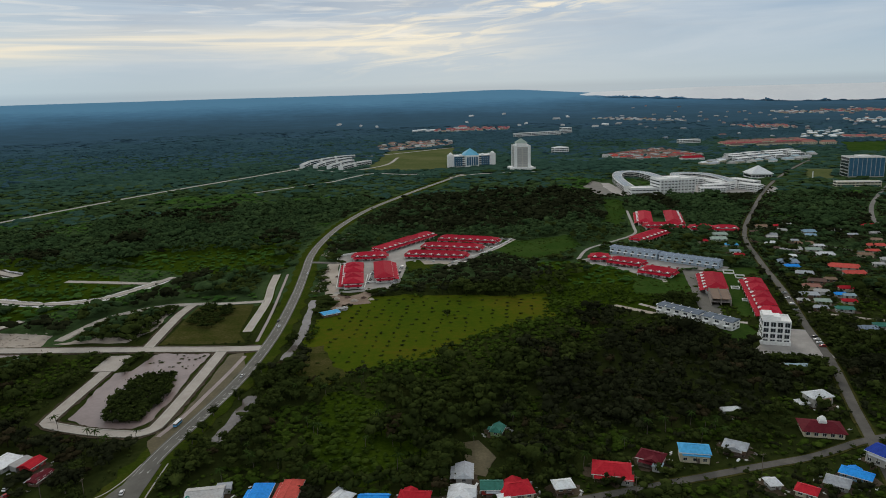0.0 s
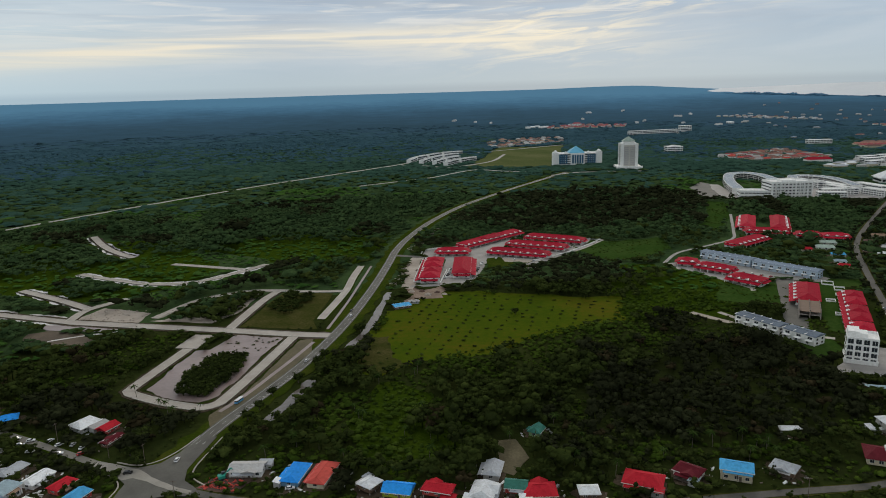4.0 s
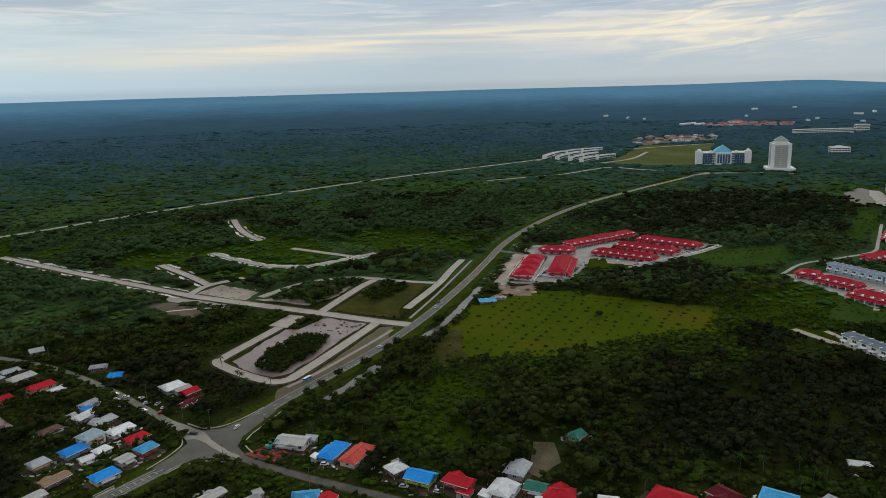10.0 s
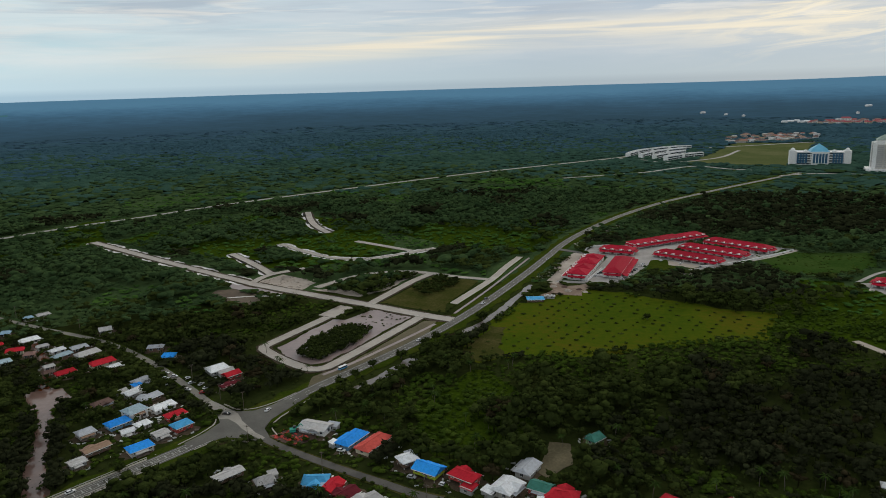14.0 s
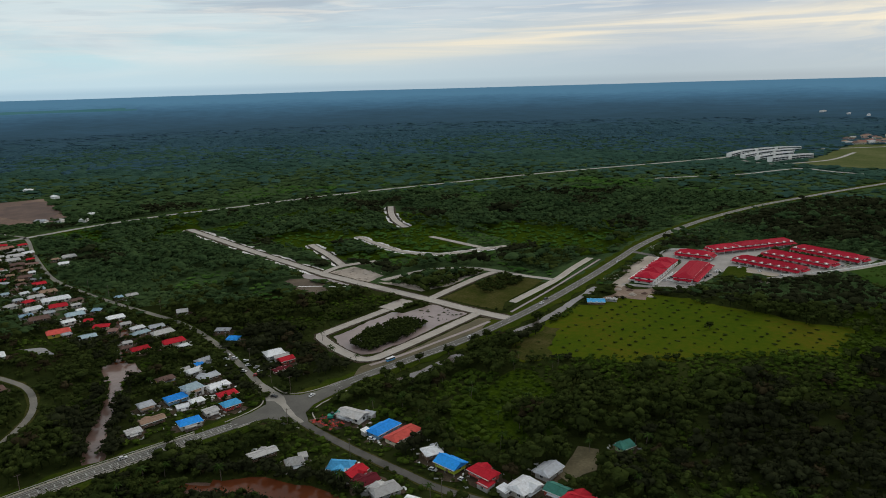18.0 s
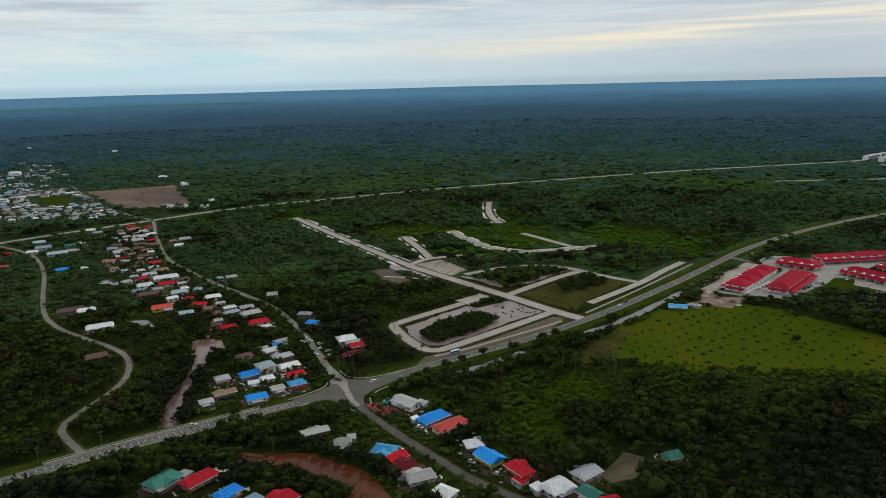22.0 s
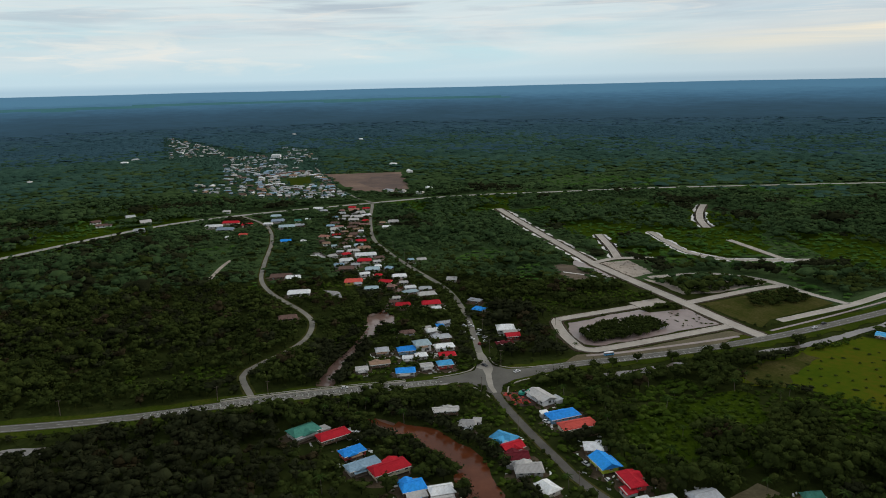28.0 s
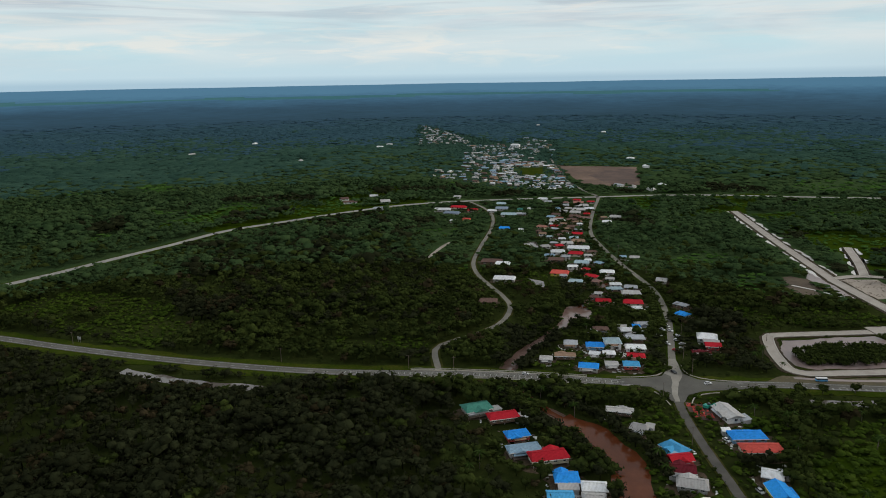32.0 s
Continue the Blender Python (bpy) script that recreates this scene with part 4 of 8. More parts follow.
def far_houses(name, label, rows, parapet=0.0):
    """Many small far houses as one mesh. rows: x, y, turn, L, W, roof, wall, height, z."""
    verts, faces, mats, slots = [], [], [], {}
    for x, y, turn, L, W, roof, wall, h, z in rows:
        m = pose(x, y, z, 0, 0, turn)
        for (v, f), mat in ((wall_data(L - 1, W - 1, h, 0.1, False), WALLS[wall]), (roof_data(L, W, W * 0.2, W * 0.2), ROOFS[roof])):
            lift = 0 if mat is WALLS[wall] else h
            k = len(verts)
            verts += [tuple(m @ Vector((a, b, c + lift))) for a, b, c in v]
            faces += [tuple(i + k for i in q) for q in f]
            mats += [slots.setdefault(mat.name, len(slots))] * len(f)
        bays = max(2, int(L / 4))
        for s in range(max(1, int(h / 2.9))):
            for k2 in range(bays):
                xx = -(L - 1) / 2 + (L - 1) * (k2 + 0.5) / bays
                v, f = box(xx - 0.8, -(W - 1) / 2 - 0.06, 1 + 2.9 * s, xx + 0.8, (W - 1) / 2 + 0.06, 2.2 + 2.9 * s)
                k = len(verts)
                verts += [tuple(m @ Vector(q)) for q in v]
                faces += [tuple(i + k for i in q) for q in f]
                mats += [slots.setdefault(GLASS.name, len(slots))] * len(f)
        OUT_BOXES.append((x, y, turn, L / 2 + 3.0, W / 2 + 3.0))
    me = bpy.data.meshes.new(name)
    me.from_pydata(verts, [], faces)
    for n in slots:
        me.materials.append(bpy.data.materials[n])
    me.polygons.foreach_set("material_index", mats)
    me.update()
    return tagged(new(name, me), label, "houses", kind="stuff")


# row along the lane
house(-93, 241, 8, 16, 10, "palegrey", "white", 3.6, annex=(6.5, 4, 6, 4, "grey"), rise=1.2)
house(-72, 240, 88, 17, 9.5, "blue", "blue", 3.0, hip=0.7, annex=(-7, 4.5, 4, 3, "white"))
house(-61, 241, 86, 19, 9.5, "orange", "cream", 3.0, hip=0.6)
house(-40, 235, 62, 9, 8.5, "white", "wood", 3.0, 1.2, hip=0.6, annex=(4, 4, 5, 4, "grey"))
house(-28, 232, -4, 13, 9.5, "blue", "lime", 2.8, 1.6, hip=0.0, rise=2.0)
house(-13, 234, -8, 13.5, 8.5, "red", "red", 2.8, 1.8, hip=0.5, annex=(5, -4, 6, 5, "red"))
house(4, 236, 84, 13, 11, "white", "white", 3.4, hip=0.35, annex=(-6, 4, 5, 5, "white"))
house(6, 252, 86, 13, 8.5, "grey", "grey", 3.2, hip=0.3, rise=1.8)
house(16, 241, -2, 10, 8.5, "green", "red", 3.0, 0.6)
house(25, 239, 10, 14, 12, "red", "cream", 3.2, hip=0.7, annex=(-6, -5, 5, 4, "white"))
house(22, 287, 70, 8.5, 7.0, "green", "green", 3.0, rise=2.2, hip=0.3)
house(43, 240, 8, 9, 8, "white", "wood", 3.0, 1.0)
house(64, 251, -14, 17, 13, "red", "cream", 3.2, hip=0.8, annex=(6, -6, 5, 4, "red"))
house(82, 259, -32, 12, 10, "maroon", "white", 3.0, 1.0, hip=0.4, annex=(4, -5, 4, 4, "palecyan"))
house(100, 261, -12, 14, 10, "cyan", "cream", 2.9, hip=0.5, storeys=2)
house(119, 266, -32, 11, 9, "grey", "wood", 3.0, 0.8)
house(131, 301, 4, 10, 5, "white", "grey", 2.6)
house(175, 308, 12, 13, 10, "white", "white", 3.0, hip=0.6, storeys=2, annex=(-9, -1, 6, 5, "white"))
house(146, 238, -37, 10, 9, "grey", "grey", 3.0)
house(156, 243, -40, 13, 8, "blue", "blue", 3.0)
house(132, 233, -38, 9, 8, "red", "cream", 3.0, hip=0.5)
house(174, 252, -60, 16, 12, "navy", "white", 3.2, hip=0.3, storeys=2)
house(122, 239, 5, 6, 7, "white", "grey", 2.8)
# other side of the lane, above the river
house(-64, 206, 30, 12, 9.5, "cyan", "blue", 3.0, hip=0.5, annex=(5, -5, 5, 4, "paleblue"))
house(-55, 205, -84, 11, 8, "red", "red", 3.0, 0.6)
house(-47, 203, 77, 11, 8.5, "maroon", "wood", 3.0, 0.8)
house(-37, 203, 70, 13, 9, "palegrey", "grey", 3.0, 0.8, hip=0.4, annex=(-5, 5.5, 7, 5, "grey"))
house(-23, 203, 11, 10, 9, "white", "white", 3.0, hip=0.4)
house(-98, 193, 74, 14, 6.5, "palegrey", "wood", 2.8, 0.8, rise=0.7)
house(-82, 197, 60, 9, 7, "palegrey", "bare", 2.6, rise=2.0, annex=(4, 3, 4, 4, "palegrey"))
# west bank
house(-105, 128, -72, 15, 11, "green", "grey", 3.0, 1.2, hip=0.4, annex=(-8, 3, 5, 6, "palegrey"))
house(-96, 139, -79, 16, 9, "red", "wood", 3.0, 1.0, annex=(-8, 1, 6, 7, "white"))
house(-79, 143, -78, 12, 8, "blue", "red", 2.8, 1.0)
house(-67, 144, -80, 16, 8, "paleblue", "grey", 3.0, 0.8, rise=1.3)
house(-60, 153, -82, 18, 10, "red", "cream", 3.0, 1.2, hip=0.3)
house(-44, 157, 86, 11, 9.5, "blue", "wood", 3.0, 0.8, annex=(0, -6, 8, 4, "palegrey"))
house(-37, 166, 82, 11, 8, "white", "white", 3.0, 0.8)
house(-31, 152, 85, 11, 10, "cyan", "blue", 3.0, 0.8)
house(-29, 164, 81, 10, 9, "palegrey", "grey", 3.0, 0.8)
# village by the bridge
V = "houses by the bridge"
house(-184, 189, 78, 9, 8, "grey", "white", 2.8, 0.6, hip=0.4, group=V)
house(-179, 202, 80, 12, 9, "blue", "blue", 2.8, 0.6, group=V)
house(-168, 199, 70, 7, 6, "white", "white", 2.8, group=V)
house(-180, 212, 85, 11, 11, "palecyan", "white", 2.8, hip=0.4, storeys=2, group=V)
house(-168, 207, 80, 8, 7, "white", "white", 2.8, hip=0.4, storeys=1, group=V)
house(-175, 224, 80, 13, 8.5, "white", "white", 3.0, hip=0.3, group=V)
house(-161, 220, 76, 11, 8, "red", "red", 3.0, 0.6, hip=0.5, group=V)
house(-150, 214, 80, 10, 8.5, "cyan", "red", 3.0, 0.6, hip=0.3, group=V)
house(-152, 204, 80, 8, 7, "palegrey", "white", 3.0, 0.4, rise=0.6, group=V)
house(-149, 191, 74, 12, 9, "blue", "white", 3.0, 0.8, hip=0.4, group=V)
house(-166, 182, 80, 13, 7, "rust", "wood", 2.8, 0.6, rise=0.8, group=V)
house(-163, 171, 78, 8, 7, "palegrey", "grey", 2.6, 0.4, rise=0.6, group=V)
house(-190, 228, 84, 13, 8, "grey", "wood", 3.0, hip=0.3, group=V)
house(-203, 230, 88, 15, 8, "white", "grey", 3.0, rise=0.9, group=V, annex=(-4, 5, 6, 4, "palegrey"))
house(-212, 240, 86, 11, 8, "grey", "white", 3.0, group=V, annex=(-5, -4, 5, 5, "blue"))
house(-205, 212, 80, 11, 8, "brown", "yellow", 2.8, 0.6, hip=0.4, group=V)
house(-187, 270, 70, 13, 12, "white", "grey", 3.2, hip=0.5, group=V, annex=(2, -7.5, 9, 4, "palegrey"))
house(-174, 268, 76, 10, 8, "red", "red", 3.0, group=V)
house(-165, 258, 78, 12, 6, "maroon", "wood", 2.6, rise=0.5, group=V)
for x, y, a, L, W, r, w in (
        (-678, 261, 73, 14, 10, "white", "white"), (-658, 264, 79, 11, 8, "grey", "wood"), (-629, 279, 73, 11, 8, "grey", "wood"), (-664, 301, 69, 11, 8, "red", "cream"), (-625, 298, 79, 19, 11, "palegrey", "white"),
        (-646, 299, 79, 15, 10, "tile", "cream"), (-584, 281, 74, 14, 10, "palegrey", "white"), (-600, 289, 74, 17, 11, "palegrey", "white"), (-560, 275, 74, 15, 10, "brown", "wood"), (-551, 256, 74, 11, 8, "tile", "cream"),
        (-540, 252, 80, 19, 11, "palegrey", "white"), (-522, 240, 70, 8, 6, "white", "white"), (-543, 268, 80, 12, 8, "brown", "wood"), (-506, 261, 74, 13, 9, "brown", "wood"), (-518, 271, 74, 7, 6, "white", "white"),
        (-497, 253, 70, 8, 6, "rust", "wood"), (-522, 255, 70, 8, 6, "rust", "wood"), (-462, 229, 81, 7, 6, "palecyan", "white")):
    house(x, y, a, L, W, r, w, detail=1, hip=0.3, group="upper village houses")
for x, y, a, L, W, r, w in (
        (-452, 239, 81, 8, 6, "white", "white"), (-455, 251, 75, 10, 7, "palecyan", "white"), (-436, 228, 75, 8, 6, "grey", "wood"), (-434, 240, 81, 13, 9, "palegrey", "white"), (-441, 252, 75, 14, 10, "rust", "wood"),
        (-414, 246, 75, 22, 11, "white", "white"), (-394, 239, 71, 14, 10, "red", "cream"), (-386, 248, 81, 8, 6, "palegrey", "white"), (-402, 225, 81, 14, 10, "white", "white"), (-375, 218, 75, 15, 10, "brown", "wood"),
        (-363, 237, 75, 14, 10, "palecyan", "white"), (-351, 227, 82, 10, 7, "white", "white"), (-370, 244, 81, 7, 6, "white", "white"), (-334, 213, 72, 16, 11, "orange", "yellow"), (-309, 220, 72, 12, 8, "palecyan", "white"),
        (-325, 214, 82, 7, 6, "grey", "wood"), (-332, 250, 76, 13, 9, "white", "white"), (-313, 247, 72, 8, 6, "palegrey", "white")):
    house(x, y, a, L, W, r, w, detail=1, hip=0.3, group="upper village houses")
for x, y, a, L, W, r, w in (
        (-298, 247, 82, 10, 7, "white", "white"), (-290, 256, 72, 11, 8, "grey", "wood"), (-276, 252, 82, 15, 10, "palegrey", "white"), (-277, 229, 72, 7, 6, "palegrey", "white"), (-260, 228, 76, 12, 8, "red", "cream"),
        (-269, 224, 76, 7, 6, "brown", "wood"), (-255, 247, 76, 15, 10, "red", "cream"), (-243, 246, 82, 8, 6, "white", "white"), (-378, 276, 81, 7, 6, "paleblue", "white"), (-375, 285, 75, 10, 7, "palegrey", "white"),
        (-527, 302, 70, 11, 8, "white", "white"), (-551, 305, 80, 8, 6, "rust", "wood"), (-552, 318, 74, 14, 10, "palegrey", "white"), (-621, 132, 80, 22, 11, "white", "white"), (-635, 152, 70, 21, 11, "red", "cream"),
        (-598, 142, 70, 21, 11, "slate", "grey"), (-613, 167, 80, 14, 10, "red", "cream"), (-559, 156, 70, 10, 7, "orange", "yellow")):
    house(x, y, a, L, W, r, w, detail=1, hip=0.3, group="upper village houses")
for x, y, a, L, W, r, w in (
        (-553, 141, 74, 8, 6, "white", "white"), (-651, 205, 79, 14, 10, "palecyan", "white"), (-620, 202, 80, 17, 11, "slate", "grey"), (-606, 189, 70, 12, 8, "white", "white"), (-581, 205, 80, 20, 11, "palecyan", "white"),
        (-610, 224, 80, 12, 8, "green", "white"), (-612, 235, 80, 10, 7, "white", "white"), (-582, 219, 74, 13, 9, "grey", "wood"), (-507, 191, 75, 13, 9, "blue", "white"), (-499, 207, 81, 7, 6, "white", "white"),
        (-430, 202, 81, 7, 6, "palegrey", "white"), (-366, 172, 76, 14, 10, "white", "white"), (-375, 164, 76, 20, 11, "brown", "wood"), (-322, 168, 76, 19, 11, "white", "white"), (-267, 150, 82, 14, 10, "brown", "wood"),
        (-713, 155, 69, 11, 8, "palegrey", "white")):
    house(x, y, a, L, W, r, w, detail=1, hip=0.3, group="upper village houses")
for x, y, a, L, W, r, w in ((-716, 8, -66, 12, 11, "brown", "white"), (-734, 45, -74, 12, 11, "white", "white"), (-689, 62, -81, 14, 13, "palegrey", "white"), (-690, 18, -88, 20, 9, "brown", "white"), (-640, 56, -85, 15, 9, "grey", "grey"), (-228, 271, 35, 9, 9, "blue", "white"), (-247, 277, 40, 11, 7, "grey", "wood"), (-305, 284, 60, 9, 9, "palegrey", "grey")):
    house(x, y, a, L, W, r, w, detail=1, group="upper village houses")

fill = random.Random(31)
BELT = [(-655, 283), (-600, 262), (-560, 246), (-480, 220), (-400, 212), (-330, 208), (-262, 212), (-246, 232), (-262, 258), (-330, 256), (-400, 258), (-480, 264), (-560, 288), (-650, 316)]
made, tries = 0, 0
while made < 30 and tries < 3000:
    tries += 1
    x, y = fill.uniform(-655, -246), fill.uniform(208, 316)
    hit = False
    for (x0, y0), (x1, y1) in zip(BELT, BELT[1:] + BELT[:1]):
        if (y0 > y) != (y1 > y) and x < (x1 - x0) * (y - y0) / (y1 - y0) + x0:
            hit = not hit
    if not hit or any(math.hypot(x - q[0], y - q[1]) < 9.0 + 0.25 * q[3] for q in YARDS):
        continue
    made += 1
    roof = fill.choice(["white", "palegrey", "grey", "palecyan", "rust", "brown", "tile", "red", "palegrey", "clay", "paleblue"])
    house(x, y, 74 + fill.uniform(-26, 26), fill.uniform(7, 13), fill.uniform(6, 9), roof, fill.choice(["white", "cream", "wood", "grey"]), detail=1, hip=fill.choice([0.0, 0.4]), group="upper village houses")

# distant town along the river
rng = random.Random(11)
QUARTERS = [([(-1088, 243), (-1085, 335), (-1020, 340), (-766, 318), (-756, 273), (-845, 211)], 125), ([(-1441, 226), (-1466, 312), (-1100, 311), (-817, 217), (-866, 168), (-1161, 195)], 105), ([(-2217, 128), (-1789, 221), (-1483, 230), (-1506, 112)], 80), ([(-1632, 379), (-1551, 440), (-1172, 369), (-1105, 302)], 26), ([(-1005, 131), (-979, 183), (-864, 172), (-898, 126)], 10)]


def inside(x, y, pts):
    hit = False
    for (x0, y0), (x1, y1) in zip(pts, pts[1:] + pts[:1]):
        if (y0 > y) != (y1 > y) and x < (x1 - x0) * (y - y0) / (y1 - y0) + x0:
            hit = not hit
    return hit


rows = []
for pts, want in QUARTERS:
    got, tries = 0, 0
    xs, ys = [p[0] for p in pts], [p[1] for p in pts]
    while got < want and tries < 4000:
        tries += 1
        x, y = rng.uniform(min(xs), max(xs)), rng.uniform(min(ys), max(ys))
        if not inside(x, y, pts) or (-1022 < x < -905 and 264 < y < 330):
            continue
        if any((x - q[0]) ** 2 + (y - q[1]) ** 2 < 125 for q in rows):
            continue
        got += 1
        r = rng.choice(["white", "palegrey", "palecyan", "grey", "grey", "grey", "paleblue", "brown", "slate", "slate", "rust", "palegrey"])
        rows.append((x, y, rng.choice([66, 72, -20, 84]) + rng.uniform(-8, 8), rng.uniform(6, 14), rng.uniform(4.5, 8), r, rng.choice(["grey", "cream", "white", "wood", "wood"]), rng.choice([1.9, 2.2, 2.8]), 0.05))
rows += [(-1060 - 4 * k, 272 + 12 * k, 72, 13, 8, "brown", "cream", 3.0, 0.05) for k in range(5)]
rows.append((-1362, 322, 66, 20, 12, "white", "white", 8.0, 0.05))
far_houses("town_houses", "crowded low houses of a riverside town with pale metal roofs", rows)
TOWN = [(-750, 215), (-750, 322), (-1010, 350), (-1160, 380), (-1540, 455), (-1640, 385), (-1480, 318), (-1800, 232), (-2240, 138), (-2230, 112), (-1500, 100), (-1160, 185), (-1000, 200), (-990, 195), (-1010, 125), (-890, 120), (-850, 165)]
rows = []
for x, y in ((-1500, 40), (-1440, 20), (-1180, -120), (-1600, -300), (-1350, -380), (-980, 490), (-1100, 500), (-760, 400), (-740, 420), (-770, 445), (-775, 385), (-1750, 620), (-2100, 500)):
    rows.append((x, y, rng.uniform(-90, 90), rng.uniform(10, 16), 9, rng.choice(["white", "grey", "palegrey"]), "white", 3.4, 0.05))
far_houses("outlying_houses", "scattered small pale houses in the forest", rows)

# houses along the east road
E = "houses on the east road"
for x, y, a, L, W, r, w in (
        (266, 663, -8, 17, 11, "palegreen", "white"), (267, 635, -8, 13, 8, "cyan", "white"), (260, 610, -8, 11, 7, "palecyan", "white"), (258, 596, -24, 10, 7, "red", "cream"),
        (305, 640, -16, 12, 8, "white", "white"), (311, 612, -24, 21, 13, "palegrey", "white"), (357, 667, -24, 12, 8, "paleblue", "white"), (329, 608, -16, 15, 10, "palegreen", "white"),
        (330, 590, -8, 16, 10, "white", "white"), (300, 587, -16, 8, 7, "white", "white"), (287, 568, -12, 18, 12, "slate", "grey"), (283, 553, -12, 13, 8, "blue", "white"),
        (282, 531, -24, 15, 10, "grey", "wood"), (375, 597, -12, 13, 8, "orange", "white"), (322, 547, -24, 26, 13, "orange", "white"), (319, 527, -8, 18, 11, "orange", "white")):
    house(x, y, a, L, W, r, w, detail=1, group=E, hip=0.3)
for x, y, a, L, W, r, w in (
        (353, 552, -8, 10, 7, "palegrey", "white"), (280, 509, -24, 15, 9, "brown", "wood"), (269, 495, -12, 14, 9, "tile", "cream"), (269, 481, -24, 12, 8, "palegrey", "white"),
        (257, 475, -12, 14, 9, "grey", "wood"), (278, 473, -12, 9, 7, "blue", "white"), (275, 457, -16, 11, 7, "red", "cream"), (258, 459, -16, 12, 8, "palegreen", "white"),
        (249, 445, -16, 11, 7, "grey", "wood"), (263, 441, -16, 13, 8, "green", "grey"), (256, 403, -8, 12, 8, "slate", "grey"), (267, 407, -16, 12, 8, "green", "grey"),
        (391, 685, -24, 12, 8, "palegrey", "white"), (396, 664, -16, 11, 7, "grey", "wood"), (322, 674, -16, 13, 9, "grey", "wood"), (342, 694, -24, 11, 8, "palegrey", "white")):
    house(x, y, a, L, W, r, w, detail=1, group=E, hip=0.3)

for x, y, a, L, W, r, w in (
        (331, 716, -14, 14, 9, "rust", "cream"), (348, 716, -10, 10, 8, "red", "cream"), (362, 726, -16, 10, 7, "palegrey", "white"), (364, 684, -8, 14, 11, "paleblue", "grey"), (318, 664, -14, 12, 7, "palegrey", "grey"),
        (334, 634, -12, 18, 9, "rust", "grey"), (341, 622, -12, 11, 7, "white", "white"), (436, 703, -6, 18, 11, "red", "cream"), (248, 655, -4, 10, 8, "red", "cream"), (275, 683, -10, 16, 10, "palegreen", "white"),
        (390, 617, -10, 18, 10, "orange", "cream"), (361, 584, -14, 14, 9, "rust", "cream"), (372, 566, -10, 18, 9, "palegrey", "grey"), (331, 646, -20, 8, 6, "grey", "wood"), (298, 655, -10, 9, 6, "rust", "wood"), (302, 617, -18, 9, 7, "brown", "wood"),
        (292, 512, -16, 10, 7, "rust", "wood"), (290, 488, -10, 11, 8, "red", "cream"), (282, 470, -10, 10, 7, "palecyan", "white"), (246, 462, -14, 9, 6, "palegrey", "wood"), (404, 640, -16, 12, 8, "rust", "cream"), (420, 668, -16, 11, 8, "palegrey", "white"), (312, 690, -12, 9, 7, "brown", "wood")):
    house(x, y, a, L, W, r, w, detail=1, group=E, hip=0.3)
road("east_side_lane", [(240, 443), (258, 432), (280, 420), (320, 410), (370, 405)], 3.2, SAND, "narrow pale sandy lane between the houses", z=0.24, step=8.0)
road("east_upper_lane", [(330, 640), (352, 627), (367, 605), (392, 590), (440, 580)], 3.2, LANEWAY, "narrow grey lane between the houses", z=0.24, step=8.0)
road("east_far_road", [(455, 720), (474, 762), (520, 839), (587, 931), (650, 1010)], 5.0, LANEWAY, "grey road running to the far office", z=0.26, step=12.0)
# foundations of unbuilt houses beside the terraces
for x, y, L, W in ((229, 547, 10, 8), (232, 532, 9, 7), (216, 502, 6, 6), (212, 471, 5, 7), (211, 455, 5, 6), (226, 516, 5, 4)):
    base = thing("house_foundation", pose(x, y, 0.1, 0, 0, 74), "low pale concrete foundation walls of an unbuilt house", "foundation", "foundations")
    for q in (box(-L / 2, -W / 2, 0, L / 2, -W / 2 + 0.4, 0.9), box(-L / 2, W / 2 - 0.4, 0, L / 2, W / 2, 0.9), box(-L / 2, -W / 2 + 0.4, 0, -L / 2 + 0.4, W / 2 - 0.4, 0.9), box(L / 2 - 0.4, -W / 2 + 0.4, 0, L / 2, W / 2 - 0.4, 0.9)):
        part("foundation_wall", mesh_of("foundation_wall", *q, WALLS["white"]), base)
    OUT_BOXES.append((x, y, 74, L / 2 + 1, W / 2 + 1))

# trodden yards round the houses
verts, faces = [], []
for k, (x, y, turn, L, W) in enumerate(YARDS):
    draw = random.Random(k)
    if x < -640 or draw.random() < 0.12:
        continue
    m, n, base = pose(x, y, 0.06 + 0.003 * (k % 30), 0, 0, turn), 18, len(verts)
    for i in range(n):
        a = 6.2832 * i / n
        q = draw.uniform(0.85, 1.5)
        verts.append(tuple(m @ Vector(((L / 2 + 1.5) * q * math.cos(a), (W / 2 + 1.8) * q * math.sin(a), 0))))
    faces.append(tuple(base + i for i in range(n)))
tagged(new("house_yards", mesh_of("house_yards", verts, faces, YARD)), "trodden brown earth yards round the houses", "yard", kind="stuff")

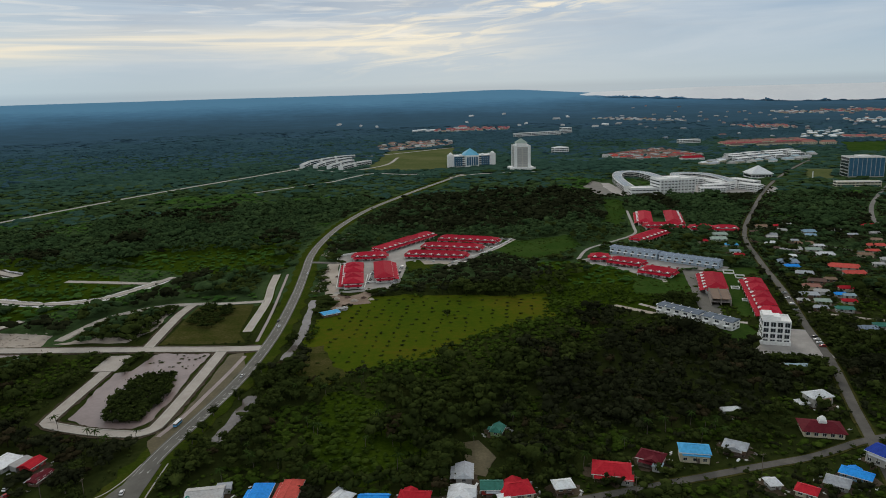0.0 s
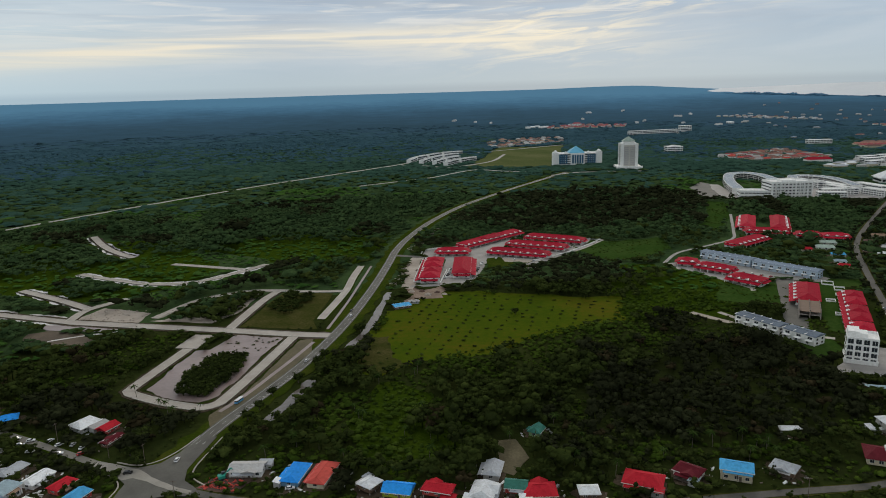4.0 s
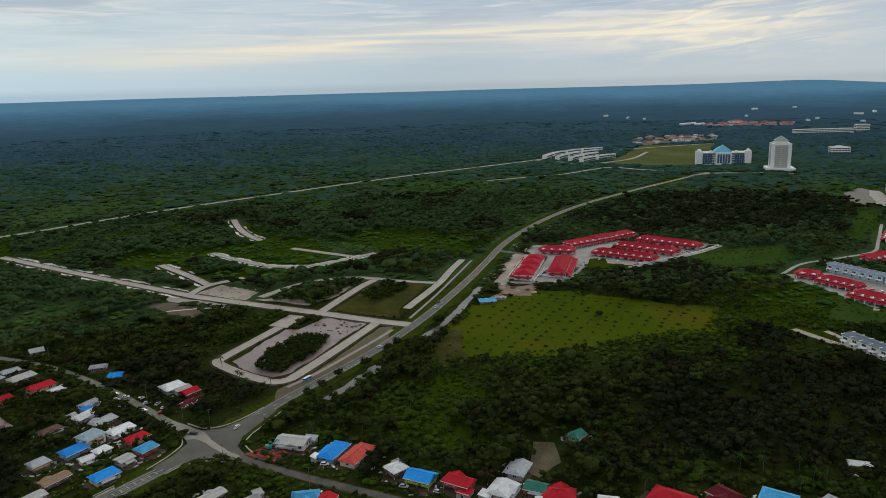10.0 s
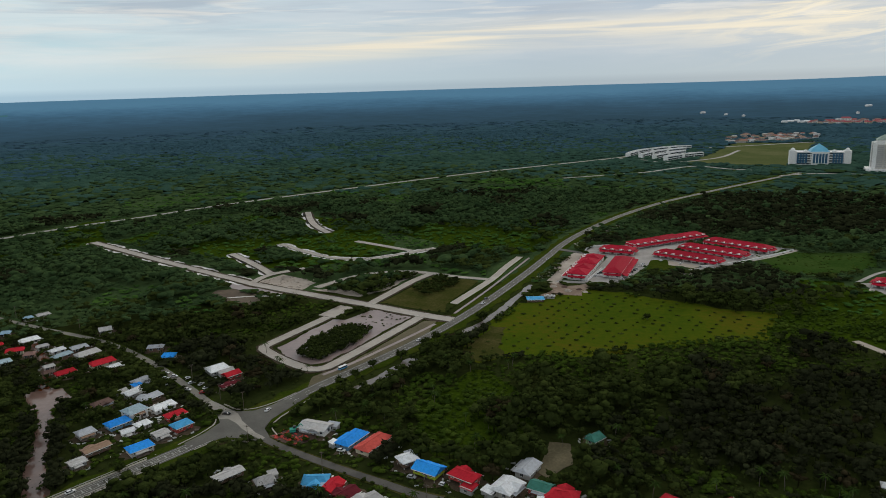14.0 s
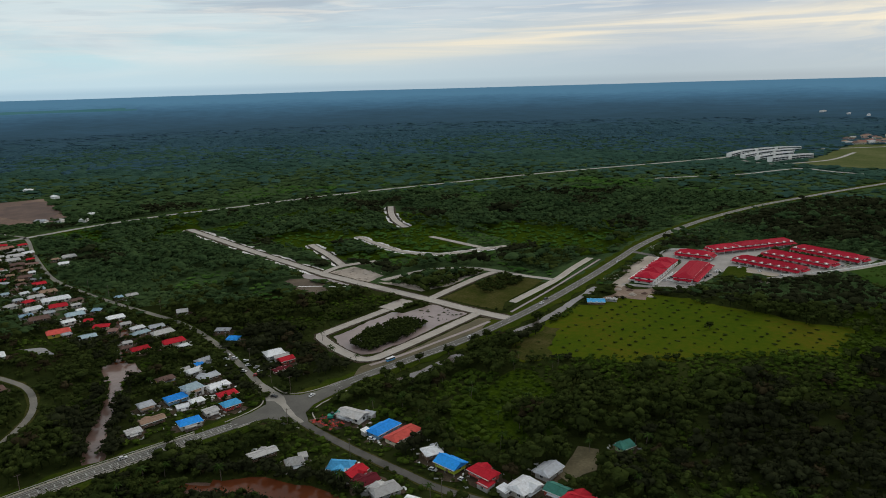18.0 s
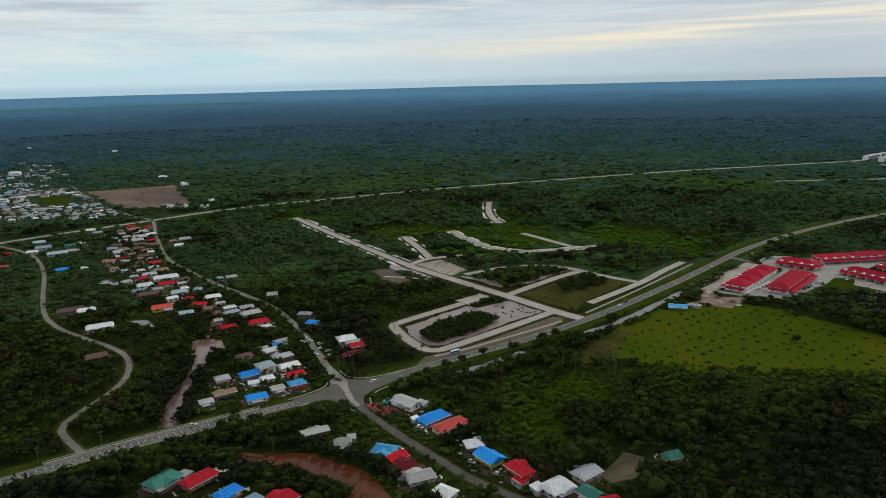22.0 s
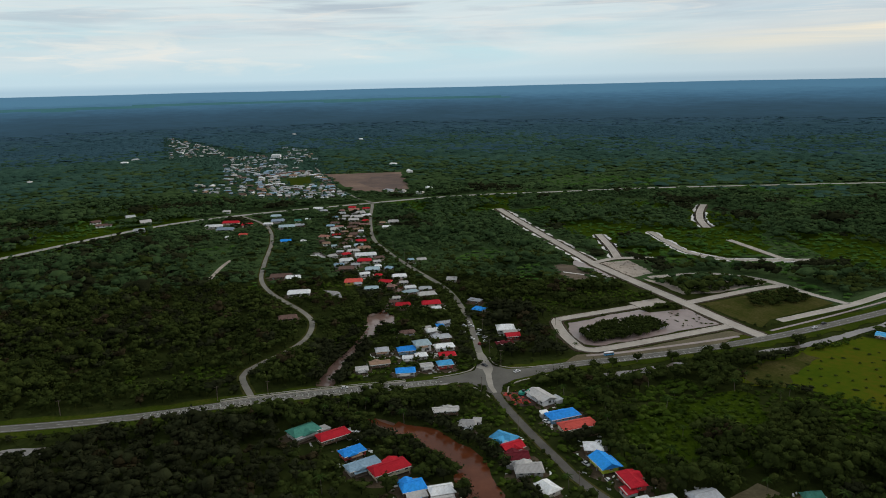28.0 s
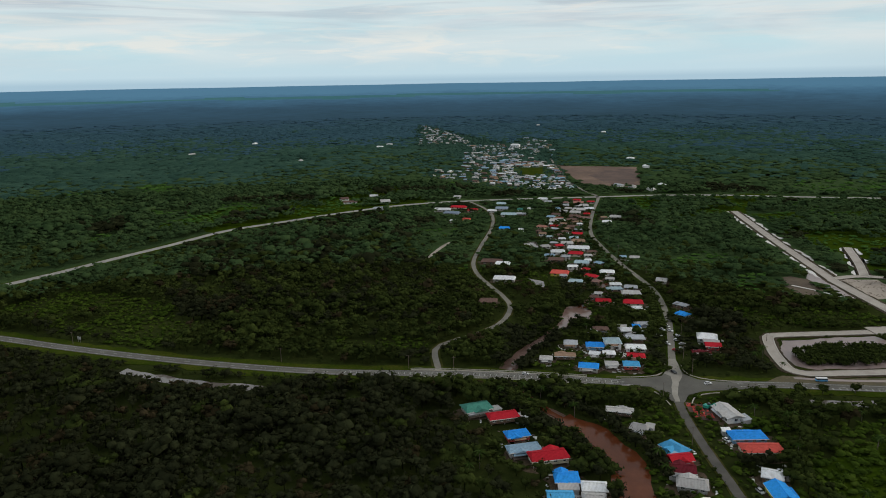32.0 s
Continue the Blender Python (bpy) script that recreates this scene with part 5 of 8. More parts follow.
# ---- terraces ----
def terrace(x, y, turn, L, W, units, roof="terrace", wall="white", h=4.2, front=-1, label="", steps=0, modern=False, gables=True):
    """A row of houses under one roof; front: the side of the porches (-1 or 1 along its y)."""
    ob = thing("terrace_row", pose(x, y, 0.2, 0, 0, turn), label or "row of white two-storey terraced houses under a %s metal roof" % WORDS[roof], "terrace", "terraced rows")
    W = W + (0.5 if modern else 1.5)
    rise = W * (0.09 if modern else 0.17)
    lw, ww = L - 1.0, W - (0.8 if modern else 2.0)
    part("wall", mesh_of("wall", *wall_data(lw, ww, h, rise * ww / W, modern), WALLS[wall]), ob)
    if not modern:
        lean = cached(("lean", round(ww, 1), roof), lambda: mesh_of("end_porch", [(-0.1, -ww / 2, 3.5), (-0.1, ww / 2, 3.5), (2.6, ww / 2 - 1, 2.6), (2.6, -ww / 2 + 1, 2.6), (-0.1, -ww / 2, 3.3), (-0.1, ww / 2, 3.3), (2.6, ww / 2 - 1, 2.4), (2.6, -ww / 2 + 1, 2.4)], [(3, 2, 1, 0), (4, 5, 6, 7), (0, 1, 5, 4), (1, 2, 6, 5), (2, 3, 7, 6), (3, 0, 4, 7)], ROOFS[roof]))
        for side in (0, 180):
            part("end_porch", lean, ob, pose(lw / 2 * (1 if side == 0 else -1), 0, 0, 0, 0, side), "red lean-to roof at the end")
    if steps:
        for k in range(steps):
            seg = L / steps
            r = part("roof", mesh_of("roof", *roof_data(seg * 0.97, W, rise, 0.42 * W), ROOFS[roof]), ob, pose(-L / 2 + seg * (k + 0.5), 0, h + 0.1 + 0.5 * (k % 2)))
            part("ridge_cap", mesh_of("ridge_cap", *box(-seg * 0.48 + 0.42 * W, -0.2, rise - 0.03, seg * 0.48 - 0.42 * W, 0.2, rise + 0.1), ROOFS[roof]), r)
    else:
        r = part("roof", mesh_of("roof", *roof_data(L, W, rise, 0.3 * rise if modern else 0.5 * W), ROOFS[roof]), ob, pose(0, 0, h))
        part("ridge_cap", mesh_of("ridge_cap", *box(-L / 2 + 0.5 * W, -0.22, rise - 0.03, L / 2 - 0.5 * W, 0.22, rise + 0.12), ROOFS[roof]), r)
    u = L / units
    gable = cached(("gable", round(u, 1), roof), lambda: mesh_of("gable", [(-u * 0.22, -0.9, 0), (u * 0.22, -0.9, 0), (0, -0.9, 0.9), (-u * 0.22, 1.6, 0), (u * 0.22, 1.6, 0), (0, 1.6, 0.9)], [(0, 1, 2), (5, 4, 3), (0, 2, 5, 3), (1, 4, 5, 2), (0, 3, 4, 1)], WALLS["white"]))
    porch = cached(("porch", round(u, 1), roof), lambda: mesh_of("porch_roof", [(-u * 0.5, -3.4, 2.4), (u * 0.5, -3.4, 2.4), (u * 0.5, 0.6, 3.4), (-u * 0.5, 0.6, 3.4), (-u * 0.5, -3.4, 2.2), (u * 0.5, -3.4, 2.2), (u * 0.5, 0.6, 3.2), (-u * 0.5, 0.6, 3.2)], [(0, 1, 2, 3), (7, 6, 5, 4), (0, 4, 5, 1), (1, 5, 6, 2), (3, 2, 6, 7), (0, 3, 7, 4)], ROOFS[roof]))
    pier = cached("pier", lambda: mesh_of("pier", *joined(box(-0.2, -0.2, 0, 0.2, 0.2, 2.6)), WALLS["white"]))
    fin = cached(("fin", round(W, 1)), lambda: mesh_of("party_wall", *box(-0.12, -W / 2 + 0.4, 0, 0.12, W / 2 - 0.4, 0.35), WALLS["white"]))
    door = cached("bigdoor", lambda: mesh_of("door", *box(-1.0, -0.05, 0, 1.0, 0.05, 2.2), WOOD))
    for k in range(units):
        xx = -L / 2 + u * (k + 0.5)
        turn2 = 0 if front < 0 else 180
        yy = front * ww / 2
        if modern:
            window(ob, xx, yy + front * 0.03, 3.4, turn2, 2.6, 1.3)
            window(ob, xx, -yy - front * 0.03, 3.4, 180 - turn2, 1.8, 1.3)
            window(ob, xx - u * 0.2, yy + front * 0.03, 0.6, turn2, 1.4, 1.6)
            part("canopy", cached(("canopy", round(u, 1)), lambda: mesh_of("canopy", *box(-u * 0.3, -2.4, 2.7, u * 0.3, 0, 2.9), WALLS["white"])), ob, pose(xx, yy, 0, 0, 0, turn2))
            part("party_wall", cached(("mfin", round(W, 1)), lambda: mesh_of("party_wall", *box(-0.2, -W / 2, 0, 0.2, W / 2, 0.5), WALLS[wall])), ob, pose(xx - u / 2 + 0.3, 0, h))
            continue
        if gables:
            part("gable", gable, ob, pose(xx, front * (W / 2 - 0.2), h - 0.1, 0, 0, turn2), "small white gable over the front")
        pr = part("porch_roof", porch, ob, pose(xx, yy + front * 0.9, 0.0, 0, 0, turn2))
        part("pier", pier, pr, pose(-u * 0.4, -3.0, 0))
        part("door", door, ob, pose(xx, yy + front * 0.04, 0.05))
        window(ob, xx - u * 0.2, yy + front * 0.03, 3.5, turn2, 1.6, 1.1)
        window(ob, xx + u * 0.2, yy + front * 0.03, 3.5, turn2, 1.6, 1.1)
        window(ob, xx, -yy - front * 0.03, 3.2, 180 - turn2, 1.6, 1.1)
        window(ob, xx, -yy - front * 0.03, 1.0, 180 - turn2, 1.6, 1.1)
    for side in (-1, 1):
        for zz in (0.9, 3.1):
            for yy in (-ww / 4, ww / 4):
                window(ob, side * (lw / 2 + 0.03), yy, zz, 90 * side, 1.6, 1.1)
    OUT_BOXES.append((x, y, turn, L / 2 + 3.0, W / 2 + 5.0))
    return ob


terrace(-74, 561, -84, 70, 15, 10, front=-1, steps=4)
terrace(-50, 571, -84, 56, 15, 9, front=1, gables=False)
terrace(-67, 628, 4, 30, 13, 4)
terrace(-38, 686, 55, 86, 13, 11, front=-1, steps=3)
terrace(-6, 626, -14, 56, 13, 8)
terrace(9, 657, -16, 58, 13, 8)
terrace(26, 688, -20, 60, 13, 8)
terrace(221, 470, 74, 90, 11, 10, front=1, steps=5)
terrace(203, 510, 74, 48, 15, 6, front=1)
terrace(172, 612, -41, 46, 11, 7, roof="slate", wall="paleblue", h=6.0, modern=True, label="row of two-storey terraced houses with slate-blue flat-pitched roofs")
terrace(209, 578, -41, 52, 11, 8, roof="slate", wall="paleblue", h=6.0, modern=True, label="row of two-storey terraced houses with slate-blue flat-pitched roofs")
terrace(137, 600, -12, 16, 12, 2)
terrace(156, 580, -36, 30, 12, 5)
terrace(172, 546, -38, 27, 14, 4)
terrace(204, 684, 46, 52, 14, 7)
terrace(227, 778, 76, 66, 15, 8, front=1)
terrace(257, 774, 76, 72, 15, 9, front=-1)
terrace(234, 731, -6, 40, 12, 6)
terrace(268, 716, -10, 22, 12, 3)
terrace(290, 708, -10, 24, 12, 3)
terrace(155, 441, -50, 31, 10, 5, roof="steel", h=5.6, modern=True, label="row of white two-storey terraced houses with slate-blue roofs")
terrace(173, 420, -50, 21, 10, 3, roof="steel", h=5.6, modern=True, label="row of white two-storey terraced houses with slate-blue roofs")

# unfinished end of the terrace: concrete frame
shell = thing("unfinished_building", pose(193, 473, 0.2, 0, 0, 74), "bare concrete frame of an unfinished terrace", "building site")
for zz in (3.2, 6.4):
    part("floor_slab", mesh_of("floor_slab", *box(-13, -6.5, zz * 0.7, 13, 6.5, zz * 0.7 + 0.3), WALLS["bare" if zz < 4 else "wood"]), shell)
part("back_wall", mesh_of("back_wall", *box(-13, 6.3, 0, 13, 6.5, 4.5), WALLS["bare"]), shell)
col = mesh_of("column", *box(-0.25, -0.25, 0, 0.25, 0.25, 5.6), WALLS["bare"])
for i in range(7):
    for yy in (-6.2, 0, 6.2):
        part("column", col, shell, pose(-12.6 + 4.2 * i, yy, 0))
part("roof_beam", mesh_of("roof_beam", *joined(*[box(-13, yy - 0.2, 5.4, 13, yy + 0.2, 5.7) for yy in (-6.2, 0, 6.2)]), WOOD), shell)
OUT_BOXES.append((193, 473, 74, 16, 10))


# ---- large buildings ----
def block(name, x, y, turn, L, W, H, storeys, bays, ends, wall, label, category, ww=1.8, wh=1.6, parapet=0.9, roof_room=True):
    ob = thing(name, pose(x, y, 0.1, 0, 0, turn), label, category, "large buildings")
    part("wall", mesh_of("wall", *box(-L / 2, -W / 2, 0, L / 2, W / 2, H), WALLS[wall]), ob)
    rim = joined(box(-L / 2 - 0.1, -W / 2 - 0.1, H - 0.2, L / 2 + 0.1, -W / 2 + 0.2, H + parapet), box(-L / 2 - 0.1, W / 2 - 0.2, H - 0.2, L / 2 + 0.1, W / 2 + 0.1, H + parapet), box(-L / 2 - 0.1, -W / 2 + 0.2, H - 0.2, -L / 2 + 0.2, W / 2 - 0.2, H + parapet), box(L / 2 - 0.2, -W / 2 + 0.2, H - 0.2, L / 2 + 0.1, W / 2 - 0.2, H + parapet))
    part("parapet", mesh_of("parapet", *rim, WALLS["white"]), ob)
    sh = H / storeys
    for s in range(storeys):
        if s:
            part("string_course", mesh_of("string_course", *box(-L / 2 - 0.15, -W / 2 - 0.15, s * sh - 0.15, L / 2 + 0.15, W / 2 + 0.15, s * sh + 0.1), WALLS["white"]), ob)
        if y > 600:
            for side in (-1, 1):
                part("window_band", mesh_of("window_band", *box(-L / 2 + 1, -0.05, 0, L / 2 - 1, 0.05, wh), GLASS), ob, pose(0, side * (W / 2 + 0.03), s * sh + sh * 0.28))
                part("window_band", mesh_of("window_band", *box(-0.05, -W / 2 + 1, 0, 0.05, W / 2 - 1, wh), GLASS), ob, pose(side * (L / 2 + 0.03), 0, s * sh + sh * 0.28))
            continue
        for side in (-1, 1):
            for k in range(bays):
                window(ob, -L / 2 + L * (k + 0.5) / bays, side * (W / 2 + 0.03), s * sh + sh * 0.28, 0 if side < 0 else 180, ww, wh)
            for k in range(ends):
                window(ob, side * (L / 2 + 0.03), -W / 2 + W * (k + 0.5) / ends, s * sh + sh * 0.28, 90 * side, ww, wh)
    if y > 600:
        fin = mesh_of("pilaster", *box(-0.35, -W / 2 - 0.35, 0, 0.35, W / 2 + 0.35, H), WALLS[wall])
        for k in range(bays + 1):
            part("pilaster", fin, ob, pose(-L / 2 + 0.4 + (L - 0.8) * k / bays, 0, 0))
    if roof_room:
        part("roof_room", mesh_of("roof_room", *box(-L * 0.2, -W * 0.25, H, L * 0.15, W * 0.25, H + 2.6), WALLS["white"]), ob)
    OUT_BOXES.append((x, y, turn, L / 2 + 5, W / 2 + 5))
    return ob


def curved_block(name, pts, W, H, storeys, label, category, roof="grey", wall="dimmed_white"):
    """A building that follows a line: walls, window bands by storey, parapets and a sheet roof."""
    line = smooth_line(pts, 9.0)
    ob = thing(name, pose(0, 0, 0.1), label, category, "large buildings")
    part("wall", mesh_of("wall", *ribbon_data(line, W / 2, -W / 2, H, H), WALLS[wall]), ob)
    part("roof", mesh_of("roof", *ribbon_data(line, W / 2 - 0.8, -W / 2 + 0.8, H + 0.45, 0.5), ROOFS[roof]), ob)
    sh = H / storeys
    for side in (1, -1):
        part("parapet", mesh_of("parapet", *ribbon_data(line, side * W / 2 + 0.25, side * W / 2 - 0.25, H + 0.9, 1.4), WALLS["white"]), ob)
        for k in range(storeys):
            a, b = side * (W / 2 + 0.2), side * (W / 2 - 0.3)
            part("window_band", mesh_of("window_band", *ribbon_data(line, max(a, b), min(a, b), k * sh + sh * 0.80, sh * 0.58), GLASS), ob)
    fin = mesh_of("party_wall", *box(-0.35, -W / 2 - 0.25, 0, 0.35, W / 2 + 0.25, H + 1.1), WALLS["white"])
    for q, n in zip(line, sides(line)):
        part("party_wall", fin, ob, pose(q.x, q.y, 0, 0, 0, math.degrees(math.atan2(n.y, n.x)) - 90))
    for a, b in zip(line, line[1:]):
        OUT_SEGMENTS.append((a.x, a.y, b.x, b.y, W / 2 + 5))
    return ob


wb = block("office_block", 193, 391, -17, 15, 14, 13.6, 4, 4, 3, "white", "white four-storey office block with wide window bays", "office block", 2.6, 2.6, 1.2)
part("stair_tower", mesh_of("stair_tower", *box(-7.2, -3, 13.5, -1.5, 6.6, 16.8), WALLS["white"]), wb)
part("podium", mesh_of("podium", *box(-8.0, -7.5, 0, 8.0, 7.5, 2.4), WALLS["white"]), wb)

hall = block("government_building", 58, 1396, 12, 86, 30, 21, 5, 12, 5, "white", "long white government building with blue glass and turquoise pyramid roof", "public building", 4.0, 2.3, roof_room=False)
for xx, w in ((-29.5, 21), (29.5, 21)):
    part("glass_bay", mesh_of("glass_bay", *joined(*[box(xx - w / 2 + 0.6 + k * w / 5, -16.2, 2.5, xx - w / 2 - 0.6 + (k + 1) * w / 5, -15.2, 19.5) for k in range(5)]), BLUEGLASS), hall, None, "blue glass bays between white piers")
part("front_hall", mesh_of("front_hall", *box(-13, -20, 0, 13, -15, 22), WALLS["white"]), hall)
part("front_glass", mesh_of("front_glass", *joined(*[box(-11 + 4.6 * k, -20.3, 3, -7.6 + 4.6 * k, -19.9, 19) for k in range(5)]), BLUEGLASS), hall, None, "tall blue glass between the entrance piers")
for cx in (-42, 42):
    part("corner_tower", mesh_of("corner_tower", *box(cx - 5.5, -18, 0, cx + 5.5, -6, 24.5), WALLS["white"]), hall)
part("dome", mesh_of("dome", [(-15, -15, 22), (15, -15, 22), (15, 11, 22), (-15, 11, 22), (-11, -11, 27), (11, -11, 27), (11, 7, 27), (-11, 7, 27), (0, -2, 35)], [(0, 1, 5, 4), (1, 2, 6, 5), (2, 3, 7, 6), (3, 0, 4, 7), (4, 5, 8), (5, 6, 8), (6, 7, 8), (7, 4, 8)], DOMEBLUE), hall, None, "turquoise stepped pyramid roof")


def small_dome(r):
    rings = [(r * math.cos(radians(a)), r * math.sin(radians(a))) for a in (0, 25, 50, 72)]
    v = [(q * math.cos(0.5236 * i), q * math.sin(0.5236 * i), z) for q, z in rings for i in range(12)] + [(0, 0, r * 1.15)]
    f = [(k * 12 + i, k * 12 + (i + 1) % 12, k * 12 + 12 + (i + 1) % 12, k * 12 + 12 + i) for k in range(3) for i in range(12)]
    return v, f + [(36 + i, 36 + (i + 1) % 12, 48) for i in range(12)]


sd = mesh_of("corner_dome", *small_dome(3.9), WALLS["white"], True)
for cx, cz in ((-42, 24.5), (-22, 21.5), (22, 21.5), (42, 24.5)):
    part("corner_dome", sd, hall, pose(cx, -12, cz))
tower = thing("office_tower", pose(150, 1318, 0.1, 0, 0, 5), "pale stone office tower with a green pyramid roof", "tower", "large buildings")
part("wall", mesh_of("wall", *box(-14, -14, 0, 14, 14, 42), WALLS["dimmed_white"]), tower)
OUT_BOXES.append((150, 1318, 5, 24, 26))
part("crown", mesh_of("crown", *joined(box(-12, -12, 42, 12, 12, 46), box(-9.5, -9.5, 46, 9.5, 9.5, 49)), WALLS["white"]), tower)
part("pyramid_roof", mesh_of("pyramid_roof", [(-11, -11, 49), (11, -11, 49), (11, 11, 49), (-11, 11, 49), (0, 0, 57)], [(0, 1, 4), (1, 2, 4), (2, 3, 4), (3, 0, 4), (3, 2, 1, 0)], ROOFS["palegreen"]), tower)
pane_set = mesh_of("window_panel", *joined(*[box(x0, -14.5, 7, x0 + 8.6, -13.9, 39) for x0 in (-10, 1.4)]), WALLS["grey"])
sill_set = mesh_of("floor_band", *joined(*[box(-10, -14.8, 9.4 + 3.3 * r, 10, -13.9, 10.3 + 3.3 * r) for r in range(9)]), WALLS["dimmed_white"])
for turn in (0, 90, 180, 270):
    part("window_panel", pane_set, tower, pose(0, 0, 0, 0, 0, turn), "grey glazed panels between stone piers")
    part("floor_band", sill_set, tower, pose(0, 0, 0, 0, 0, turn))
for cx in (-12.6, 12.6):
    for cy in (-12.6, 12.6):
        part("corner_pier", cached("cpier", lambda: mesh_of("corner_pier", *box(-2.6, -2.6, 0, 2.6, 2.6, 44.5), WALLS["white"])), tower, pose(cx, cy, 0))
part("podium", mesh_of("podium", *joined(box(-22, -24, 0, 22, 19, 4.5), *[box(-21 + 6 * k, -25, 0, -19.6 + 6 * k, -24, 6) for k in range(8)]), WALLS["white"]), tower)
SHOPS = "white two-storey shophouses in a curving row"
for pts in ([(-281, 1432), (-277, 1500), (-258, 1552), (-232, 1600), (-206, 1620), (-178, 1628)], [(-252, 1418), (-244, 1478), (-226, 1530), (-200, 1572), (-172, 1580)], [(-222, 1404), (-212, 1452), (-194, 1500), (-166, 1528)], [(-196, 1384), (-184, 1424), (-160, 1474), (-148, 1484)]):
    way = smooth_line(pts, 9.0)
    for k in range(0, len(way) - 3, 6):
        curved_block("shop_row", [(q.x, q.y) for q in way[k:k + 6]], 9.5, 7.0, 2, SHOPS, "shophouses", "palegrey", "white")
road("shop_road", [(-290, 1400), (-240, 1385), (-190, 1352), (-150, 1388), (-110, 1468), (-97, 1610)], 7.0, PAVING, "pale road round the new shophouses", z=0.26, step=12.0)
road("field_road", [(-185, 1648), (-95, 1726), (35, 1850)], 8.0, PAVING, "pale road along the open field", z=0.27, step=20.0)
road("front_road", [(-290, 1090), (-238, 1145), (-188, 1198), (-158, 1261), (-125, 1308), (-73, 1283), (-30, 1275)], 6.0, PAVING, "pale road in front of the field", z=0.25, step=14.0, clear=7.0)
road("hall_road", [(15, 1215), (51, 1250), (90, 1262), (170, 1270)], 6.0, PAVING, "pale drive in front of the public buildings", z=0.25, step=14.0, clear=6.0)
mall = block("shopping_centre", 322, 975, 9, 52, 30, 20, 5, 12, 6, "white", "white shopping centre with a colonnaded front", "shopping centre", 3.0, 1.5, 1.5)
for k in range(11):
    part("column", cached("mcol", lambda: mesh_of("column", *box(-0.6, -0.8, 0, 0.6, 0.8, 20), WALLS["white"])), mall, pose(-25 + 5.0 * k, -16, 0))
block("shop_podium", 284, 970, -3, 44, 20, 9, 2, 9, 4, "white", "low white podium of the shopping centre", "shopping centre", 3.0, 1.3, 1.0, False)
WING = "long white three-storey shop building curving round a court"
curved_block("shop_crescent", [(266, 992), (270, 1052), (279, 1112), (294, 1156), (314, 1166), (330, 1146), (336, 1096), (333, 1036), (328, 1000)], 14, 8, 3, WING, "shopping centre", "slate")
curved_block("shop_crescent", [(366, 1096), (374, 1122), (396, 1126), (416, 1106), (424, 1060), (422, 1016)], 13, 8, 3, WING, "shopping centre", "slate")
for x, y, a, L in ((378, 1078, -66, 60), (396, 1052, -66, 66), (402, 1010, -70, 46), (388, 990, 8, 40), (434, 984, -60, 34), (446, 1030, -68, 48), (372, 960, -6, 34)):
    block("shop_row", x, y, a, L, 13, 8, 3, 9, 2, "white", "long white three-storey shophouse row", "shophouses", 3.6, 1.2, 0.7, False)
patch("shop_paving", [(236, 966), (258, 958), (460, 948), (482, 1000), (456, 1050), (430, 1160), (360, 1170), (345, 1010), (262, 1000), (262, 1090), (250, 1095), (236, 1010)], PAVING, "grey paved forecourt and parking round the shops", "paving", 0.15, 2.0, step=10.0)
office = block("glass_office", 655, 1092, -8, 52, 30, 30, 6, 8, 5, "grey", "blue glass office block with flat roof", "office block", 5.0, 4.0)
part("glass_front", mesh_of("glass_front", *box(-26.2, -15.3, 2, 26.2, -15.1, 29), BLUEGLASS), office)
mosque = block("mosque", 502, 1112, 0, 32, 30, 7, 1, 6, 6, "white", "white mosque with a tall pyramid roof", "mosque", 2.0, 3.0, 0.5, False)
part("pyramid_roof", mesh_of("pyramid_roof", [(-18, -17, 7), (18, -17, 7), (18, 17, 7), (-18, 17, 7), (0, 0, 19)], [(0, 1, 4), (1, 2, 4), (2, 3, 4), (3, 0, 4), (3, 2, 1, 0)], ROOFS["white"]), mosque)
ob = thing("monument", pose(560, 1056, 0.1), "slender white roadside monument", "monument")
part("shaft", mesh_of("shaft", *tube(1.2, 0.6, 0, 14, 6), WALLS["white"]), ob)
part("plinth", mesh_of("plinth", *box(-2.5, -2.5, 0, 2.5, 2.5, 1.5), WALLS["white"]), ob)
block("shop_row", 588, 988, -6, 60, 12, 7, 2, 12, 2, "cream", "cream two-storey shop row", "shophouses", 2.4, 1.6, 0.6, False)
block("school_block", 300, 2192, 22, 160, 14, 12, 3, 20, 2, "white", "long white school block in the distance", "school", 4.0, 2.0, 0.6, False)
block("school_block", 405, 2290, 12, 34, 20, 18, 4, 5, 3, "white", "white school tower block in the distance", "school", 4.0, 2.2, 0.6, False)
block("white_villa", 274, 1622, 10, 34, 24, 12, 3, 6, 4, "white", "large white villa among trees", "villa", 2.6, 2.0, 0.6)
for k in range(12):
    row, col = k // 4, k % 4
    block("white_block", 566 + 46 * col + 8 * row + rng.uniform(-4, 4), 1330 + 22 * col + 40 * row + rng.uniform(-5, 5), 24 + rng.uniform(-4, 4), 36, 13, 8, 3, 6, 2, "white", "white three-storey shophouse block", "shophouses", 3.0, 1.6, 0.6, False)
block("white_block", 618, 1764, 8, 54, 16, 11, 3, 8, 2, "white", "long white three-storey block in the distance", "shophouses", 3.0, 1.8, 0.6, False)
patch("town_park", [(552, 1077), (595, 1060), (664, 1190), (623, 1205)], FIELD, "yellow-green park with a monument", "park", 0.14, 4.0, step=10.0)
patch("far_green", [(850, 1465), (915, 1440), (1070, 1690), (960, 1700)], LUSH, "far bright green field", "field", 0.14, 10.0, step=20.0)
